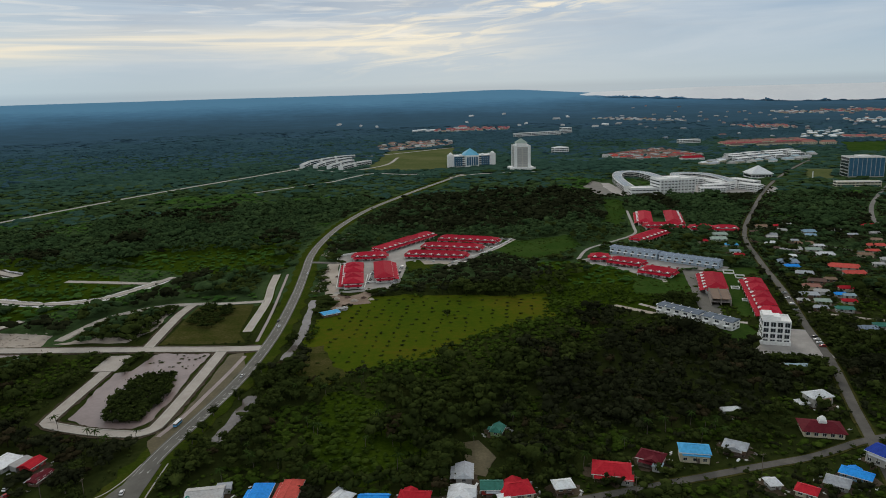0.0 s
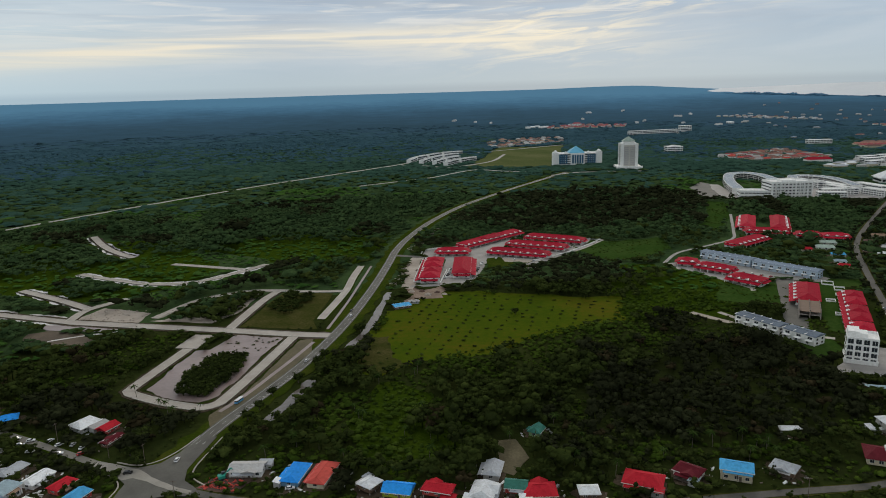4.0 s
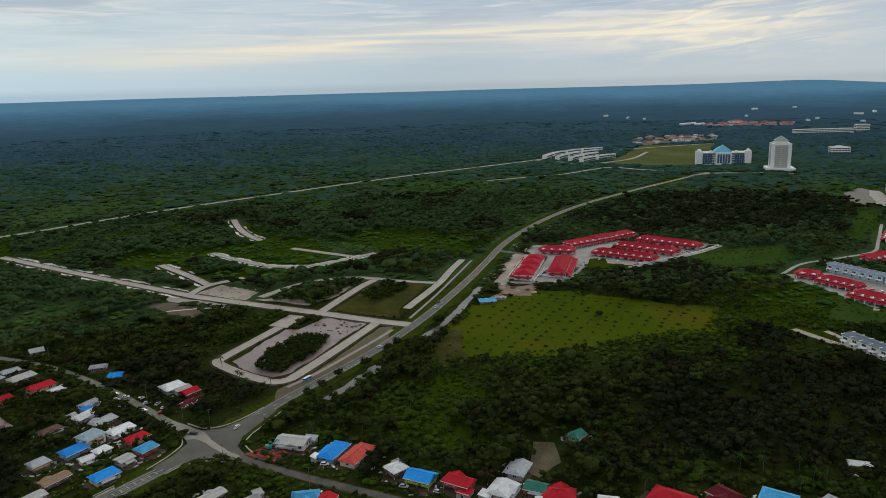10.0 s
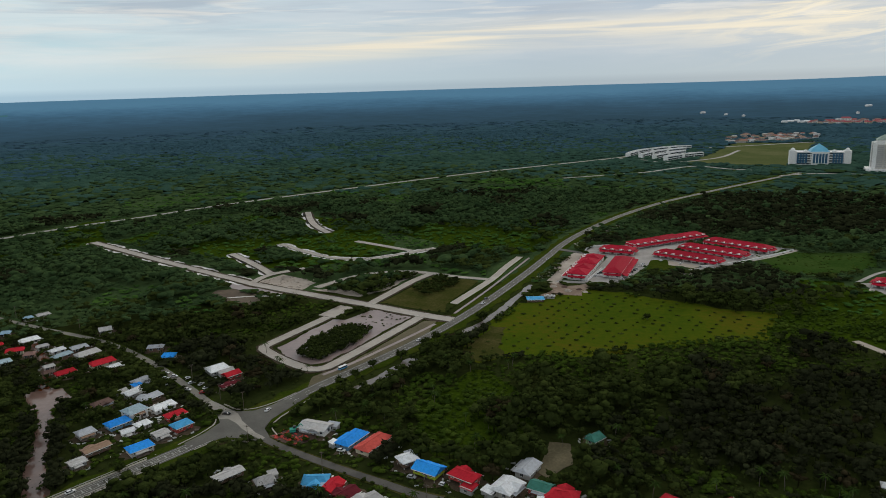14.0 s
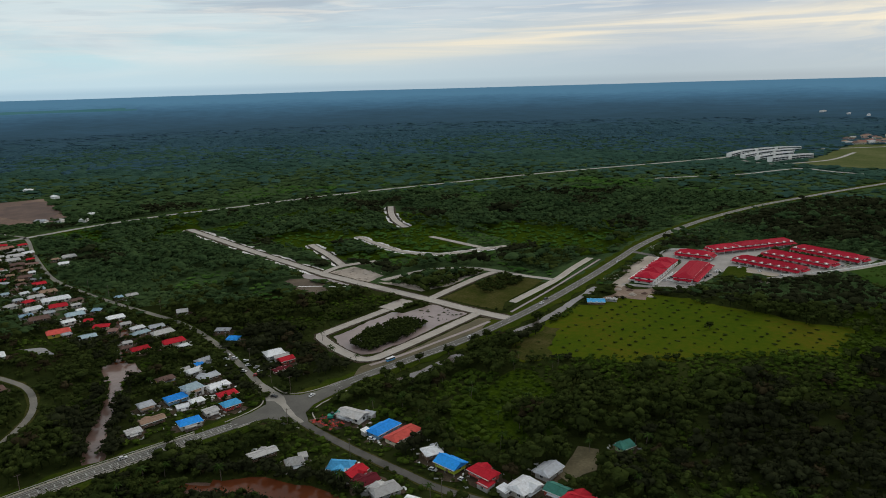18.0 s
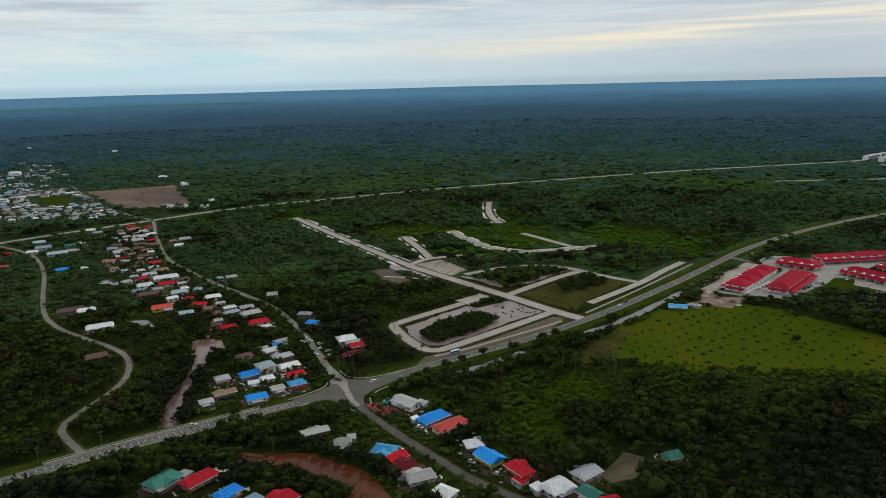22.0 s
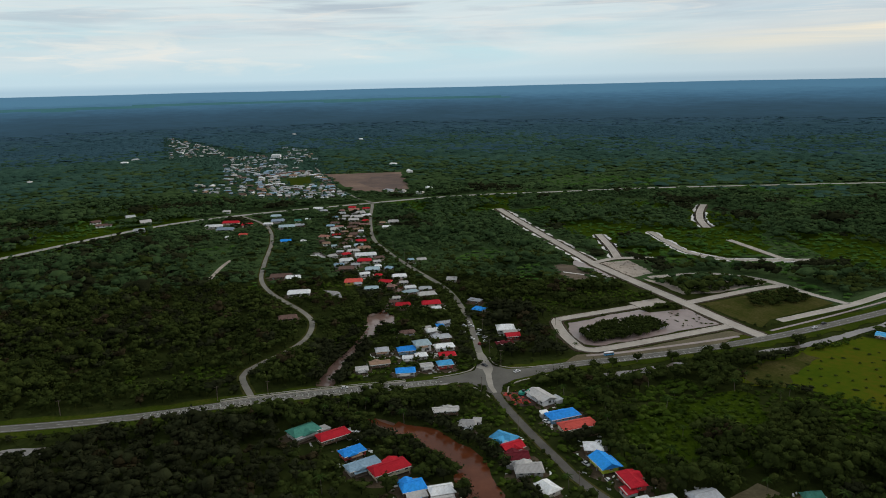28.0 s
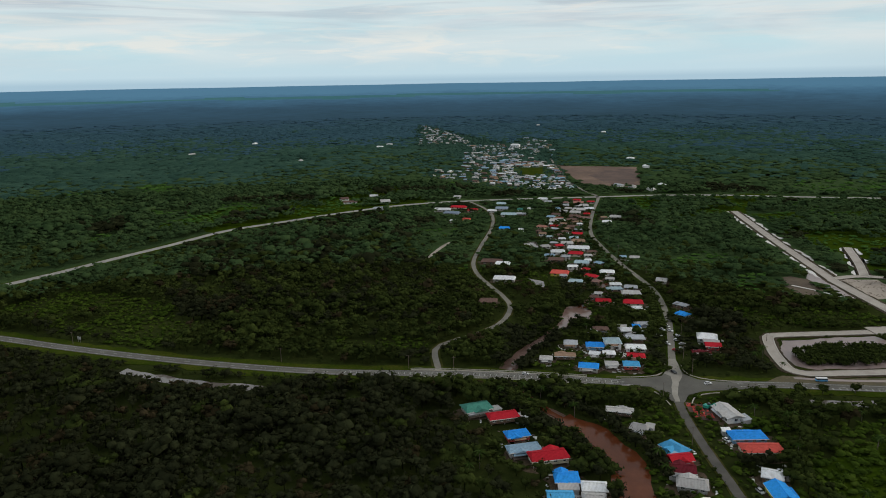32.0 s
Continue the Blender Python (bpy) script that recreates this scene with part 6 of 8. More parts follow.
def quarter(pts, count, roofs, gap, size, h=3.6, turn=(0, 0), seed=1):
    """Houses spread over a quarter at least a gap apart."""
    draw, made, tries = random.Random(seed), [], 0
    xs, ys = [p[0] for p in pts], [p[1] for p in pts]
    while len(made) < count and tries < 6000:
        tries += 1
        x, y = draw.uniform(min(xs), max(xs)), draw.uniform(min(ys), max(ys))
        if not inside(x, y, pts) or any((x - q[0]) ** 2 + (y - q[1]) ** 2 < gap * gap for q in made):
            continue
        d, a = math.hypot(x - CENTRE[0], y - CENTRE[1]), math.degrees(math.atan2(x - CENTRE[0], y - CENTRE[1]))
        L = draw.uniform(0.8, 1.3) * size
        made.append((x, y, draw.uniform(*turn), L, L * draw.uniform(0.6, 0.75), draw.choice(roofs), draw.choice(["cream", "white", "dimmed_white"]), h, land_height(d, a) + 0.1))
    return made


rows = quarter([(-15, 2540), (250, 2560), (262, 2680), (120, 2720), (-12, 2660)], 66, ["rose", "rose", "clay"], 17, 13, h=4.2, turn=(-10, 30), seed=21)
rows += [(-90 + 16 * k, 2590 + 30 * (k % 3), 6, 20, 11, "white", "white", 4.6, 0.1) for k in range(5)]
rows += [(84, 2640, 8, 30, 22, "rose", "white", 12.0, 0.1)]
far_houses("red_roofed_estate", "far estate of white houses with red roofs", rows)
rows = quarter([(-166, 1850), (-126, 1785), (45, 1935), (20, 2110), (-165, 2030)], 78, ["tile", "brown", "clay", "rust", "palegrey"], 13, 12, turn=(0, 60), seed=22)
far_houses("brown_villas", "far villas with brown and terracotta roofs", rows)

WARM = ["tile", "tile", "orange", "tile", "brown"]
PALE = ["white", "palegrey", "palecyan", "grey", "white"]
rows = quarter([(336, 1500), (500, 1640), (548, 1465), (392, 1408)], 80, WARM + ["palegrey", "clay", "rose"], 14, 13, turn=(-20, 30), seed=3)
rows += [(496, 1392, 12, 46, 20, "terrace", "white", 5.0, 0.1)]
far_houses("terracotta_villas", "far villas with terracotta roofs", rows)
rows = [(690 + 33 * k, 1752 + 5 * k - 34 * j, 8, 30, 15, ("clay", "tile", "rose", "brown")[j], "cream", 5.0, 0.1) for k in range(7) for j in range(4) if k + j < 9 and (k * 5 + j * 3) % 7]
rows += [(868 + 40 * k, 1668 - 10 * k, 2, 34, 18, "tile", "cream", 6.0, 0.1) for k in range(2)]
far_houses("terracotta_rows", "far rows of houses under long terracotta roofs", rows)
rows = quarter([(560, 1400), (700, 1490), (775, 1450), (690, 1330), (600, 1300), (500, 1275), (480, 1300)], 42, PALE, 19, 16, h=4.6, turn=(14, 34), seed=5)
far_houses("white_shops", "far crowded white shophouses", rows)
rows = quarter([(1000, 2280), (1130, 2260), (1180, 2400), (1010, 2460)], 36, ["rose", "clay", "tile"], 17, 13, turn=(-10, 20), seed=7)
rows += quarter([(1500, 3120), (1680, 3080), (1700, 3230), (1520, 3300)], 24, ["palegrey", "clay", "grey"], 30, 18, turn=(-10, 20), seed=8)
rows += quarter([(1740, 3100), (1940, 3080), (1960, 3260), (1750, 3280)], 36, ["clay", "clay", "rose", "brown"], 26, 20, turn=(-10, 20), seed=9)
rows += quarter([(1040, 1800), (1140, 1780), (1150, 1850), (1060, 1870)], 16, ["clay", "tile", "rose"], 17, 17, turn=(-10, 20), seed=10)
rows += quarter([(930, 1850), (1040, 1820), (1160, 2060), (1080, 2080)], 22, PALE, 22, 15, turn=(-10, 20), seed=11)
rows += quarter([(1400, 2380), (1560, 2380), (1700, 2600), (1500, 2640)], 30, PALE + ["clay"], 28, 15, turn=(-10, 20), seed=12)
rows += quarter([(640, 3080), (760, 2960), (960, 2760), (980, 2860), (760, 3120)], 40, ["clay", "palegrey", "brown", "grey"], 28, 15, turn=(-30, 30), seed=13)
far_houses("coastal_estates", "distant estates of small houses towards the coast", rows)
rows = []
for k in range(70):
    az, r = radians(rng.uniform(12, 34)), rng.uniform(1900, 3900)
    rows.append((100 + r * math.sin(az), 50 + r * math.cos(az), rng.uniform(-90, 90), rng.uniform(10, 22), 9, rng.choice(["palegrey", "grey", "tile", "slate", "brown", "grey", "brown"]), "grey", 3.6, land_height(r, math.degrees(az)) + 0.1))
for k in range(14):
    az, r = radians(rng.uniform(-10, 12)), rng.uniform(2500, 3400)
    rows.append((100 + r * math.sin(az), 50 + r * math.cos(az), rng.uniform(-90, 90), rng.uniform(14, 34), 12, rng.choice(["white", "palegrey", "grey"]), "white", 5.0, land_height(r, math.degrees(az)) + 0.1))
far_houses("scattered_houses", "far scattered pale and red roofs among trees", rows)
# hut at the meadow's corner
house(-79, 464, 30, 14, 10, "cyan", "wood", 2.6, rise=0.7, group="site huts")
house(-72, 474, 20, 9, 5, "palegrey", "grey", 2.4, rise=0.5, group="site huts", detail=1)

# ---- woods ----
def value_noise(x, y, size, seed):
    gx, gy = x / size, y / size
    ix, iy = np.floor(gx).astype(int), np.floor(gy).astype(int)
    fx, fy = gx - ix, gy - iy
    fx, fy = fx * fx * (3 - 2 * fx), fy * fy * (3 - 2 * fy)

    def h(a, b):
        n = (a * 374761393 + b * 668265263 + seed * 974711) & 0x7FFFFFFF
        n = ((n ^ (n >> 13)) * 1274126177) & 0x7FFFFFFF
        return ((n ^ (n >> 16)) & 0xFFFF) / 65535.0

    return (h(ix, iy) * (1 - fx) + h(ix + 1, iy) * fx) * (1 - fy) + (h(ix, iy + 1) * (1 - fx) + h(ix + 1, iy + 1) * fx) * fy


def in_polygon(x, y, pts):
    inside = np.zeros(len(x), bool)
    for (x0, y0), (x1, y1) in zip(pts, pts[1:] + pts[:1]):
        if y0 == y1:
            continue
        cross = ((y0 > y) != (y1 > y)) & (x < (x1 - x0) * (y - y0) / (y1 - y0) + x0)
        inside ^= cross
    return inside


def free_ground(x, y, margin=0.0):
    ok = np.ones(len(x), bool)
    for x0, y0, x1, y1, half in OUT_SEGMENTS:
        near = (x > min(x0, x1) - half - 9) & (x < max(x0, x1) + half + 9) & (y > min(y0, y1) - half - 9) & (y < max(y0, y1) + half + 9) & ok
        i = np.nonzero(near)[0]
        if not len(i):
            continue
        dx, dy = x1 - x0, y1 - y0
        t = np.clip(((x[i] - x0) * dx + (y[i] - y0) * dy) / max(1e-6, dx * dx + dy * dy), 0, 1)
        ok[i] &= np.hypot(x[i] - x0 - t * dx, y[i] - y0 - t * dy) > half + margin
    for pts in OUT_POLYGONS:
        ok &= ~in_polygon(x, y, pts)
    for bx, by, turn, a, b in OUT_BOXES:
        i = np.nonzero((np.abs(x - bx) < a + b) & (np.abs(y - by) < a + b) & ok)[0]
        if len(i):
            c, s = math.cos(radians(turn)), math.sin(radians(turn))
            u, v = (x[i] - bx) * c + (y[i] - by) * s, -(x[i] - bx) * s + (y[i] - by) * c
            ok[i] &= (np.abs(u) > a + margin * 0.4) | (np.abs(v) > b + margin * 0.4)
    return ok


def height_limit(x, y, r):
    """Keeps trees in front of a road, clearing or house low, so that the camera sees it."""
    lim = np.full(len(x), 99.0)
    lines = [(a, b, c, d, half - 1.0) for a, b, c, d, half in OUT_SEGMENTS]
    for pts in OUT_POLYGONS:
        lines += [(a[0], a[1], b[0], b[1], 0.0) for a, b in zip(pts, pts[1:] + pts[:1])]
    for bx, by, turn, a, b in OUT_BOXES:
        c, s = math.cos(radians(turn)) * a, math.sin(radians(turn)) * a
        lines.append((bx - c, by - s, bx + c, by + s, b - 2.0))
    for x0, y0, x1, y1, half in lines:
        reach = half + 42
        i = np.nonzero((x > min(x0, x1) - reach) & (x < max(x0, x1) + reach) & (y > min(y0, y1) - reach) & (y < max(y0, y1) + reach))[0]
        if not len(i):
            continue
        dx, dy = x1 - x0, y1 - y0
        t = np.clip(((x[i] - x0) * dx + (y[i] - y0) * dy) / max(1e-6, dx * dx + dy * dy), 0, 1)
        px, py = x0 + t * dx, y0 + t * dy
        d = np.hypot(x[i] - px, y[i] - py) - half
        front = np.hypot(px - CENTRE[0], py - CENTRE[1]) > r[i] + 0.3 * d
        lim[i] = np.where(front, np.minimum(lim[i], 2.0 + 1.25 * np.maximum(d, 0) * 150.0 / r[i]), lim[i])
    lim[RS.rand(len(lim)) < np.where(r > 600, 0.14, 0.05)] = 99.0
    return lim


RS = np.random.RandomState(5)
G = (1 + 5 ** 0.5) / 2
ICO_V = np.array([(-1, G, 0), (1, G, 0), (-1, -G, 0), (1, -G, 0), (0, -1, G), (0, 1, G), (0, -1, -G), (0, 1, -G), (G, 0, -1), (G, 0, 1), (-G, 0, -1), (-G, 0, 1)], float) / math.hypot(1, G)
ICO_F = [(a, b, c) for a in range(12) for b in range(a + 1, 12) for c in range(b + 1, 12) if all(abs(np.linalg.norm(ICO_V[i] - ICO_V[j]) - 1.0515) < 0.02 for i, j in ((a, b), (b, c), (a, c)))]
ICO_F = np.array([f if np.dot(np.cross(ICO_V[f[1]] - ICO_V[f[0]], ICO_V[f[2]] - ICO_V[f[0]]), ICO_V[f[0]]) > 0 else f[::-1] for f in ICO_F])


def clump(centre, size, jitter):
    turn = np.linalg.qr(RS.normal(size=(3, 3)))[0]
    return (ICO_V * (1 + RS.uniform(-jitter, jitter, (12, 1)))) @ turn * np.array(size) + np.array(centre)


def crown(clumps, leaves, trunk=True, core=0.60, cut=-9.0):
    """A crown 2 wide and 2 high, of lumps with leaf sprays on them; cut: lump faces below that height are left out."""
    vs, fs, n = [], [], 0
    for k in range(clumps):
        if k == 0:
            c, s = (RS.uniform(-0.12, 0.12), RS.uniform(-0.12, 0.12), 1.0), (core, core * RS.uniform(0.8, 1.15), core * 0.80)
        else:
            a, e = 2.4 * k + RS.uniform(-0.4, 0.4), RS.uniform(-0.35, 1.0)
            r = 0.60 * math.cos(e * 0.9)
            c = (r * math.cos(a), r * math.sin(a), 1.05 + 0.50 * e)
            q = RS.uniform(0.20, 0.42)
            s = (q, q * RS.uniform(0.75, 1.2), q * 0.75)
        v = clump(c, s, 0.30)
        vs.append(v)
        fs.append(np.array([t for t in ICO_F if v[t].mean(0)[2] > cut and np.cross(v[t[1]] - v[t[0]], v[t[2]] - v[t[0]])[2] > -0.45 * core * core]) + n)
        n += 12
    body = np.concatenate(vs)
    for k in range(leaves):
        p = body[RS.randint(len(body))] * np.array([1.04, 1.04, 1.02]) + RS.normal(0, 0.13, 3)
        p[2] = max(p[2], 0.35)
        u, w = RS.normal(size=3), RS.normal(size=3)
        u, w = u / np.linalg.norm(u) * RS.uniform(0.08, 0.22), w / np.linalg.norm(w) * RS.uniform(0.08, 0.21)
        vs.append(np.array([p - u, p + w, p + u]))
        fs.append(np.array([(0, 1, 2)]) + n)
        n += 3
    if trunk:
        t = np.array([(0.06 * math.cos(2.1 * i), 0.06 * math.sin(2.1 * i), z) for z in (-0.1, 1.0) for i in range(3)])
        vs.append(t)
        fs.append(np.array([(0, 1, 4), (0, 4, 3), (1, 2, 5), (1, 5, 4), (2, 0, 3), (2, 3, 5)]) + n)
        n += 6
    return np.concatenate(vs), np.concatenate(fs)


def scatter(name, label, templates, x, y, z, wide, tall, mat):
    """One object of many plants, each a turned and scaled template."""
    V, F, n = [], [], 0
    which = RS.randint(len(templates), size=len(x))
    for k, (tv, tf) in enumerate(templates):
        i = np.nonzero(which == k)[0]
        if not len(i):
            continue
        a = RS.uniform(0, 6.283, len(i))
        c, s = np.cos(a)[:, None], np.sin(a)[:, None]
        squash = RS.uniform(0.85, 1.15, len(i))[:, None]
        px = (tv[None, :, 0] * c - tv[None, :, 1] * s) * wide[i, None] * squash + x[i, None]
        py = (tv[None, :, 0] * s + tv[None, :, 1] * c) * wide[i, None] / squash + y[i, None]
        pz = tv[None, :, 2] * tall[i, None] * 0.5 + z[i, None]
        V.append(np.stack([px, py, pz], -1).reshape(-1, 3))
        F.append((tf[None] + (np.arange(len(i)) * len(tv))[:, None, None]).reshape(-1, 3) + n)
        n += len(i) * len(tv)
    V, F = np.concatenate(V).astype(np.float32), np.concatenate(F).astype(np.int32)
    me = bpy.data.meshes.new(name)
    me.vertices.add(len(V))
    me.vertices.foreach_set("co", V.ravel())
    me.loops.add(F.size)
    me.loops.foreach_set("vertex_index", F.ravel())
    me.polygons.add(len(F))
    me.polygons.foreach_set("loop_start", np.arange(0, F.size, 3, dtype=np.int32))
    me.materials.append(mat)
    me.polygons.foreach_set("use_smooth", np.ones(len(F), bool))
    me.update(calc_edges=True)
    return tagged(new(name, me), label, name.replace("_", " "), kind="stuff")


def grid_points(spacing, r0, r1):
    n = int(r1 / spacing) + 1
    gx, gy = np.meshgrid(np.arange(-n, n + 1), np.arange(-n, n + 1))
    x = CENTRE[0] + (gx.ravel() + RS.uniform(-0.48, 0.48, gx.size)) * spacing
    y = CENTRE[1] + (gy.ravel() + RS.uniform(-0.48, 0.48, gx.size)) * spacing
    r = np.hypot(x - CENTRE[0], y - CENTRE[1])
    az = np.degrees(np.arctan2(x - CENTRE[0], y - CENTRE[1]))
    keep = (r >= r0) & (r < r1) & (az > (-134 if r1 < 900 else -126)) & (az < (44 if r1 < 900 else 37))
    return x[keep], y[keep], r[keep], az[keep]


# groves of darker foliage; the first and third also stand for lens vignetting
DARK = [[(-677, -176), (-614, 79), (-430, 105), (-328, 133), (-227, 130), (-201, 75), (-252, -59)], [(-120, 165), (-95, 150), (-72, 166), (-92, 182)], [(-165, 120), (-150, 60), (-170, 0), (-230, -160), (-100, -200), (60, 40), (20, 130), (-60, 120), (-120, 110)], [(-30, 508), (20, 510), (90, 560), (70, 620), (-20, 590)], [(50, 280), (130, 290), (175, 330), (170, 400), (110, 420), (40, 350)], [(-190, 275), (-170, 300), (-140, 290), (-128, 262), (-150, 250)], [(-105, 770), (0, 745), (70, 735), (200, 790), (240, 930), (236, 1190), (60, 1210), (-20, 1060)]]
SCRUB = [[(-564, -190), (-690, -125), (-647, 18), (-575, -9), (-540, -109)], [(-560, 470), (-300, 455), (-260, 560), (-380, 680), (-560, 640)], [(-225, 590), (-140, 590), (-140, 720), (-230, 760), (-330, 640)], [(60, 440), (150, 470), (140, 590), (80, 600)], [(-68, 300), (-60, 334), (-32, 326), (-10, 292), (-6, 264), (-28, 248), (-54, 255)], [(150, 480), (165, 540), (140, 592), (128, 560)], [(-700, 350), (-560, 350), (-560, 460), (-690, 560)]]


for k, pts in enumerate(SCRUB):
    patch("scrub_floor", pts, SCRUB_FLOOR, "low green growth covering the open ground", "undergrowth", 0.045 + 0.006 * k, 12.0, clear=False, step=8.0)


def scrub_share(x, y):
    s = value_noise(x, y, 70.0, 3) * 0.6 + value_noise(x, y, 24.0, 4) * 0.4
    for pts in SCRUB:
        s += (0.18 if pts[0][0] in (-68, -560, -225) else 0.30) * in_polygon(x, y, pts)
    for pts in DARK:
        s -= 0.25 * in_polygon(x, y, pts)
    return s


def dark_share(x, y):
    d = np.zeros(len(x), bool)
    wx, wy = x + 60 * (value_noise(x, y, 38.0, 41) - 0.5) + RS.normal(0, 6, len(x)), y + 60 * (value_noise(x, y, 38.0, 42) - 0.5) + RS.normal(0, 6, len(x))
    for k, pts in enumerate(DARK):
        d |= in_polygon(wx, wy, pts) & (RS.rand(len(x)) < (0.28 if k == 0 else 0.84 if k == 6 else 0.95))
    return d | (value_noise(x, y, 55.0, 21) > 0.78)


NEAR = [crown(5, 62, True, 0.52, 0.55) for _ in range(10)]
MIDDLE = [crown(3, 13, False, 0.54, 0.85) for _ in range(12)]
DISTANT = [crown(2, 0, False, 0.62) for _ in range(8)]
LOW = [crown(2, 18, False, 0.55, 0.6) for _ in range(10)]
SMALL = [crown(2, 9, False, 0.55, 0.8) for _ in range(8)]
CAPS = [(v, np.array([t for t in f if v[t].mean(0)[2] > 1.0])) for v, f in DISTANT]
TOPS = [(v, np.array([t for t in f if v[t].mean(0)[2] > 0.98])) for v, f in DISTANT]
ROUND = [(v, np.array([t for t in f if v[t].mean(0)[2] > 0.95])) for v, f in [crown(1, 2, False, 0.72) for _ in range(10)]]

x, y, r, az = grid_points(6.0, 120, 470)
ok = free_ground(x, y, 1.0)
x, y, r = x[ok], y[ok], r[ok]
low = scrub_share(x, y) > 0.62
lim = height_limit(x, y, r)
size = 0.62 + 0.55 * value_noise(x, y, 45.0, 9) + 0.45 * (value_noise(x, y, 13.0, 61) - 0.5) + RS.uniform(-0.28, 0.28, len(x)) + 0.55 * (RS.rand(len(x)) < 0.10)
t = ~low & (RS.rand(len(x)) < 0.93)
dark = dark_share(x, y)
dry = t & (RS.rand(len(x)) < 0.05 + 0.10 * (value_noise(x, y, 30.0, 51) > 0.72))
t &= ~dry
for name, label, pick, mat in (("dry_trees", "bare greyish-brown trees scattered in the woodland", dry, DRY_TREES), ("woodland", "dense green tropical woodland with uneven crowns", t & ~dark, TREES), ("dark_woodland", "dense blackish-green mangrove woodland", t & dark, DARK_TREES)):
    scatter(name, label, NEAR, x[pick], y[pick], np.zeros(pick.sum()), 4.2 * size[pick], np.minimum(8.0 * size[pick], lim[pick]), mat)
x, y, r, az = grid_points(3.7, 120, 470)
ok = free_ground(x, y, 0.3)
x, y, r = x[ok], y[ok], r[ok]
low = scrub_share(x, y) > 0.60
x, y, r = x[low], y[low], r[low]
lim = height_limit(x, y, r)
size = RS.uniform(0.5, 1.3, len(x)) * (0.6 + 0.8 * value_noise(x, y, 14.0, 12))
scatter("scrub", "lower bright green scrub between the trees", LOW, x, y, np.full(len(x), -0.5), 2.5 * size, np.minimum(2.8 * size, lim), BUSH)
x, y, r, az = grid_points(4.2, 120, 470)
ok = free_ground(x, y, -1.2) & ~free_ground(x, y, 4.0)
x, y = x[ok], y[ok]
k = RS.rand(len(x)) < 0.55
x, y = x[k], y[k]
size = RS.uniform(0.5, 1.2, len(x))
scatter("edge_scrub", "mixed shrubs along roads and yards", LOW, x, y, np.full(len(x), -0.2), 1.7 * size, 2.6 * size, TREES)

x, y, r, az = grid_points(7.6, 470, 960)
ok = free_ground(x, y, 2.0) & ~in_polygon(x + RS.normal(0, 16, len(x)), y + RS.normal(0, 9, len(x)), TOWN)
x, y, r = x[ok], y[ok], r[ok]
low = scrub_share(x, y) > 0.70
lim = height_limit(x, y, r)
size = 0.62 + 0.5 * value_noise(x, y, 60.0, 9) + 0.5 * (value_noise(x, y, 19.0, 62) - 0.5) + RS.uniform(-0.26, 0.26, len(x)) + 0.6 * (RS.rand(len(x)) < 0.09)
t = ~low
dark = dark_share(x, y)
# beyond this reach the same trees take the haze-tinted copy
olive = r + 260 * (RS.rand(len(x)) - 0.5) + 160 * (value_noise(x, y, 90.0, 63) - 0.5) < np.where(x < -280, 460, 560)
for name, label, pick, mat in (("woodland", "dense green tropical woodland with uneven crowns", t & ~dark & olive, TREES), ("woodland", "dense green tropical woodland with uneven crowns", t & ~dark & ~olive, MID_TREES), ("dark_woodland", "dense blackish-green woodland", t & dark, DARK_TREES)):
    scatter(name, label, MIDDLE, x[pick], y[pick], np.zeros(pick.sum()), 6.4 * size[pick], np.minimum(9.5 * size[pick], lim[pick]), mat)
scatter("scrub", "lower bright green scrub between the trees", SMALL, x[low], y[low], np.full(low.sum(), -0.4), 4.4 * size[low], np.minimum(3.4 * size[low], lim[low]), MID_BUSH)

x, y, r, az = grid_points(12.0, 960, 2300)
ok = free_ground(x, y, 3.0) & ~in_polygon(x + RS.normal(0, 16, len(x)), y + RS.normal(0, 9, len(x)), TOWN)
x, y, r = x[ok], y[ok], r[ok]
lim = height_limit(x, y, r)
low = (scrub_share(x * 0.5, y * 0.5) > 0.66) & (r < 1100)
size = 0.50 + 0.8 * value_noise(x, y, 110.0, 9) + 0.5 * (value_noise(x, y, 34.0, 64) - 0.5) + RS.uniform(-0.28, 0.35, len(x)) + 0.5 * (RS.rand(len(x)) < 0.08)
t = ~low
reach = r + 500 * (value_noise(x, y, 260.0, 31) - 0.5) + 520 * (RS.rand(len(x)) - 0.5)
# haze tints in the foliage step up with distance
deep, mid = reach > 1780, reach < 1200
for name, label, pick, mat in (("woodland", "dense green tropical woodland", t & mid, MID_TREES), ("far_woodland", "far dark green forest canopy", t & ~deep & ~mid, FAR_TREES), ("distant_forest", "distant forest canopy tinted blue-green for haze", t & deep, BLUE_TREES)):
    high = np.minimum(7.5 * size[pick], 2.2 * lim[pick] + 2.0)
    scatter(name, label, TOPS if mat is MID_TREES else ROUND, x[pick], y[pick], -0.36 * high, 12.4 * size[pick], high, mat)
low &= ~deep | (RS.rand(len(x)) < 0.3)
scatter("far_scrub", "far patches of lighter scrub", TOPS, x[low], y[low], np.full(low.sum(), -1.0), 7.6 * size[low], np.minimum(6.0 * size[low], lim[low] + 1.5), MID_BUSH)

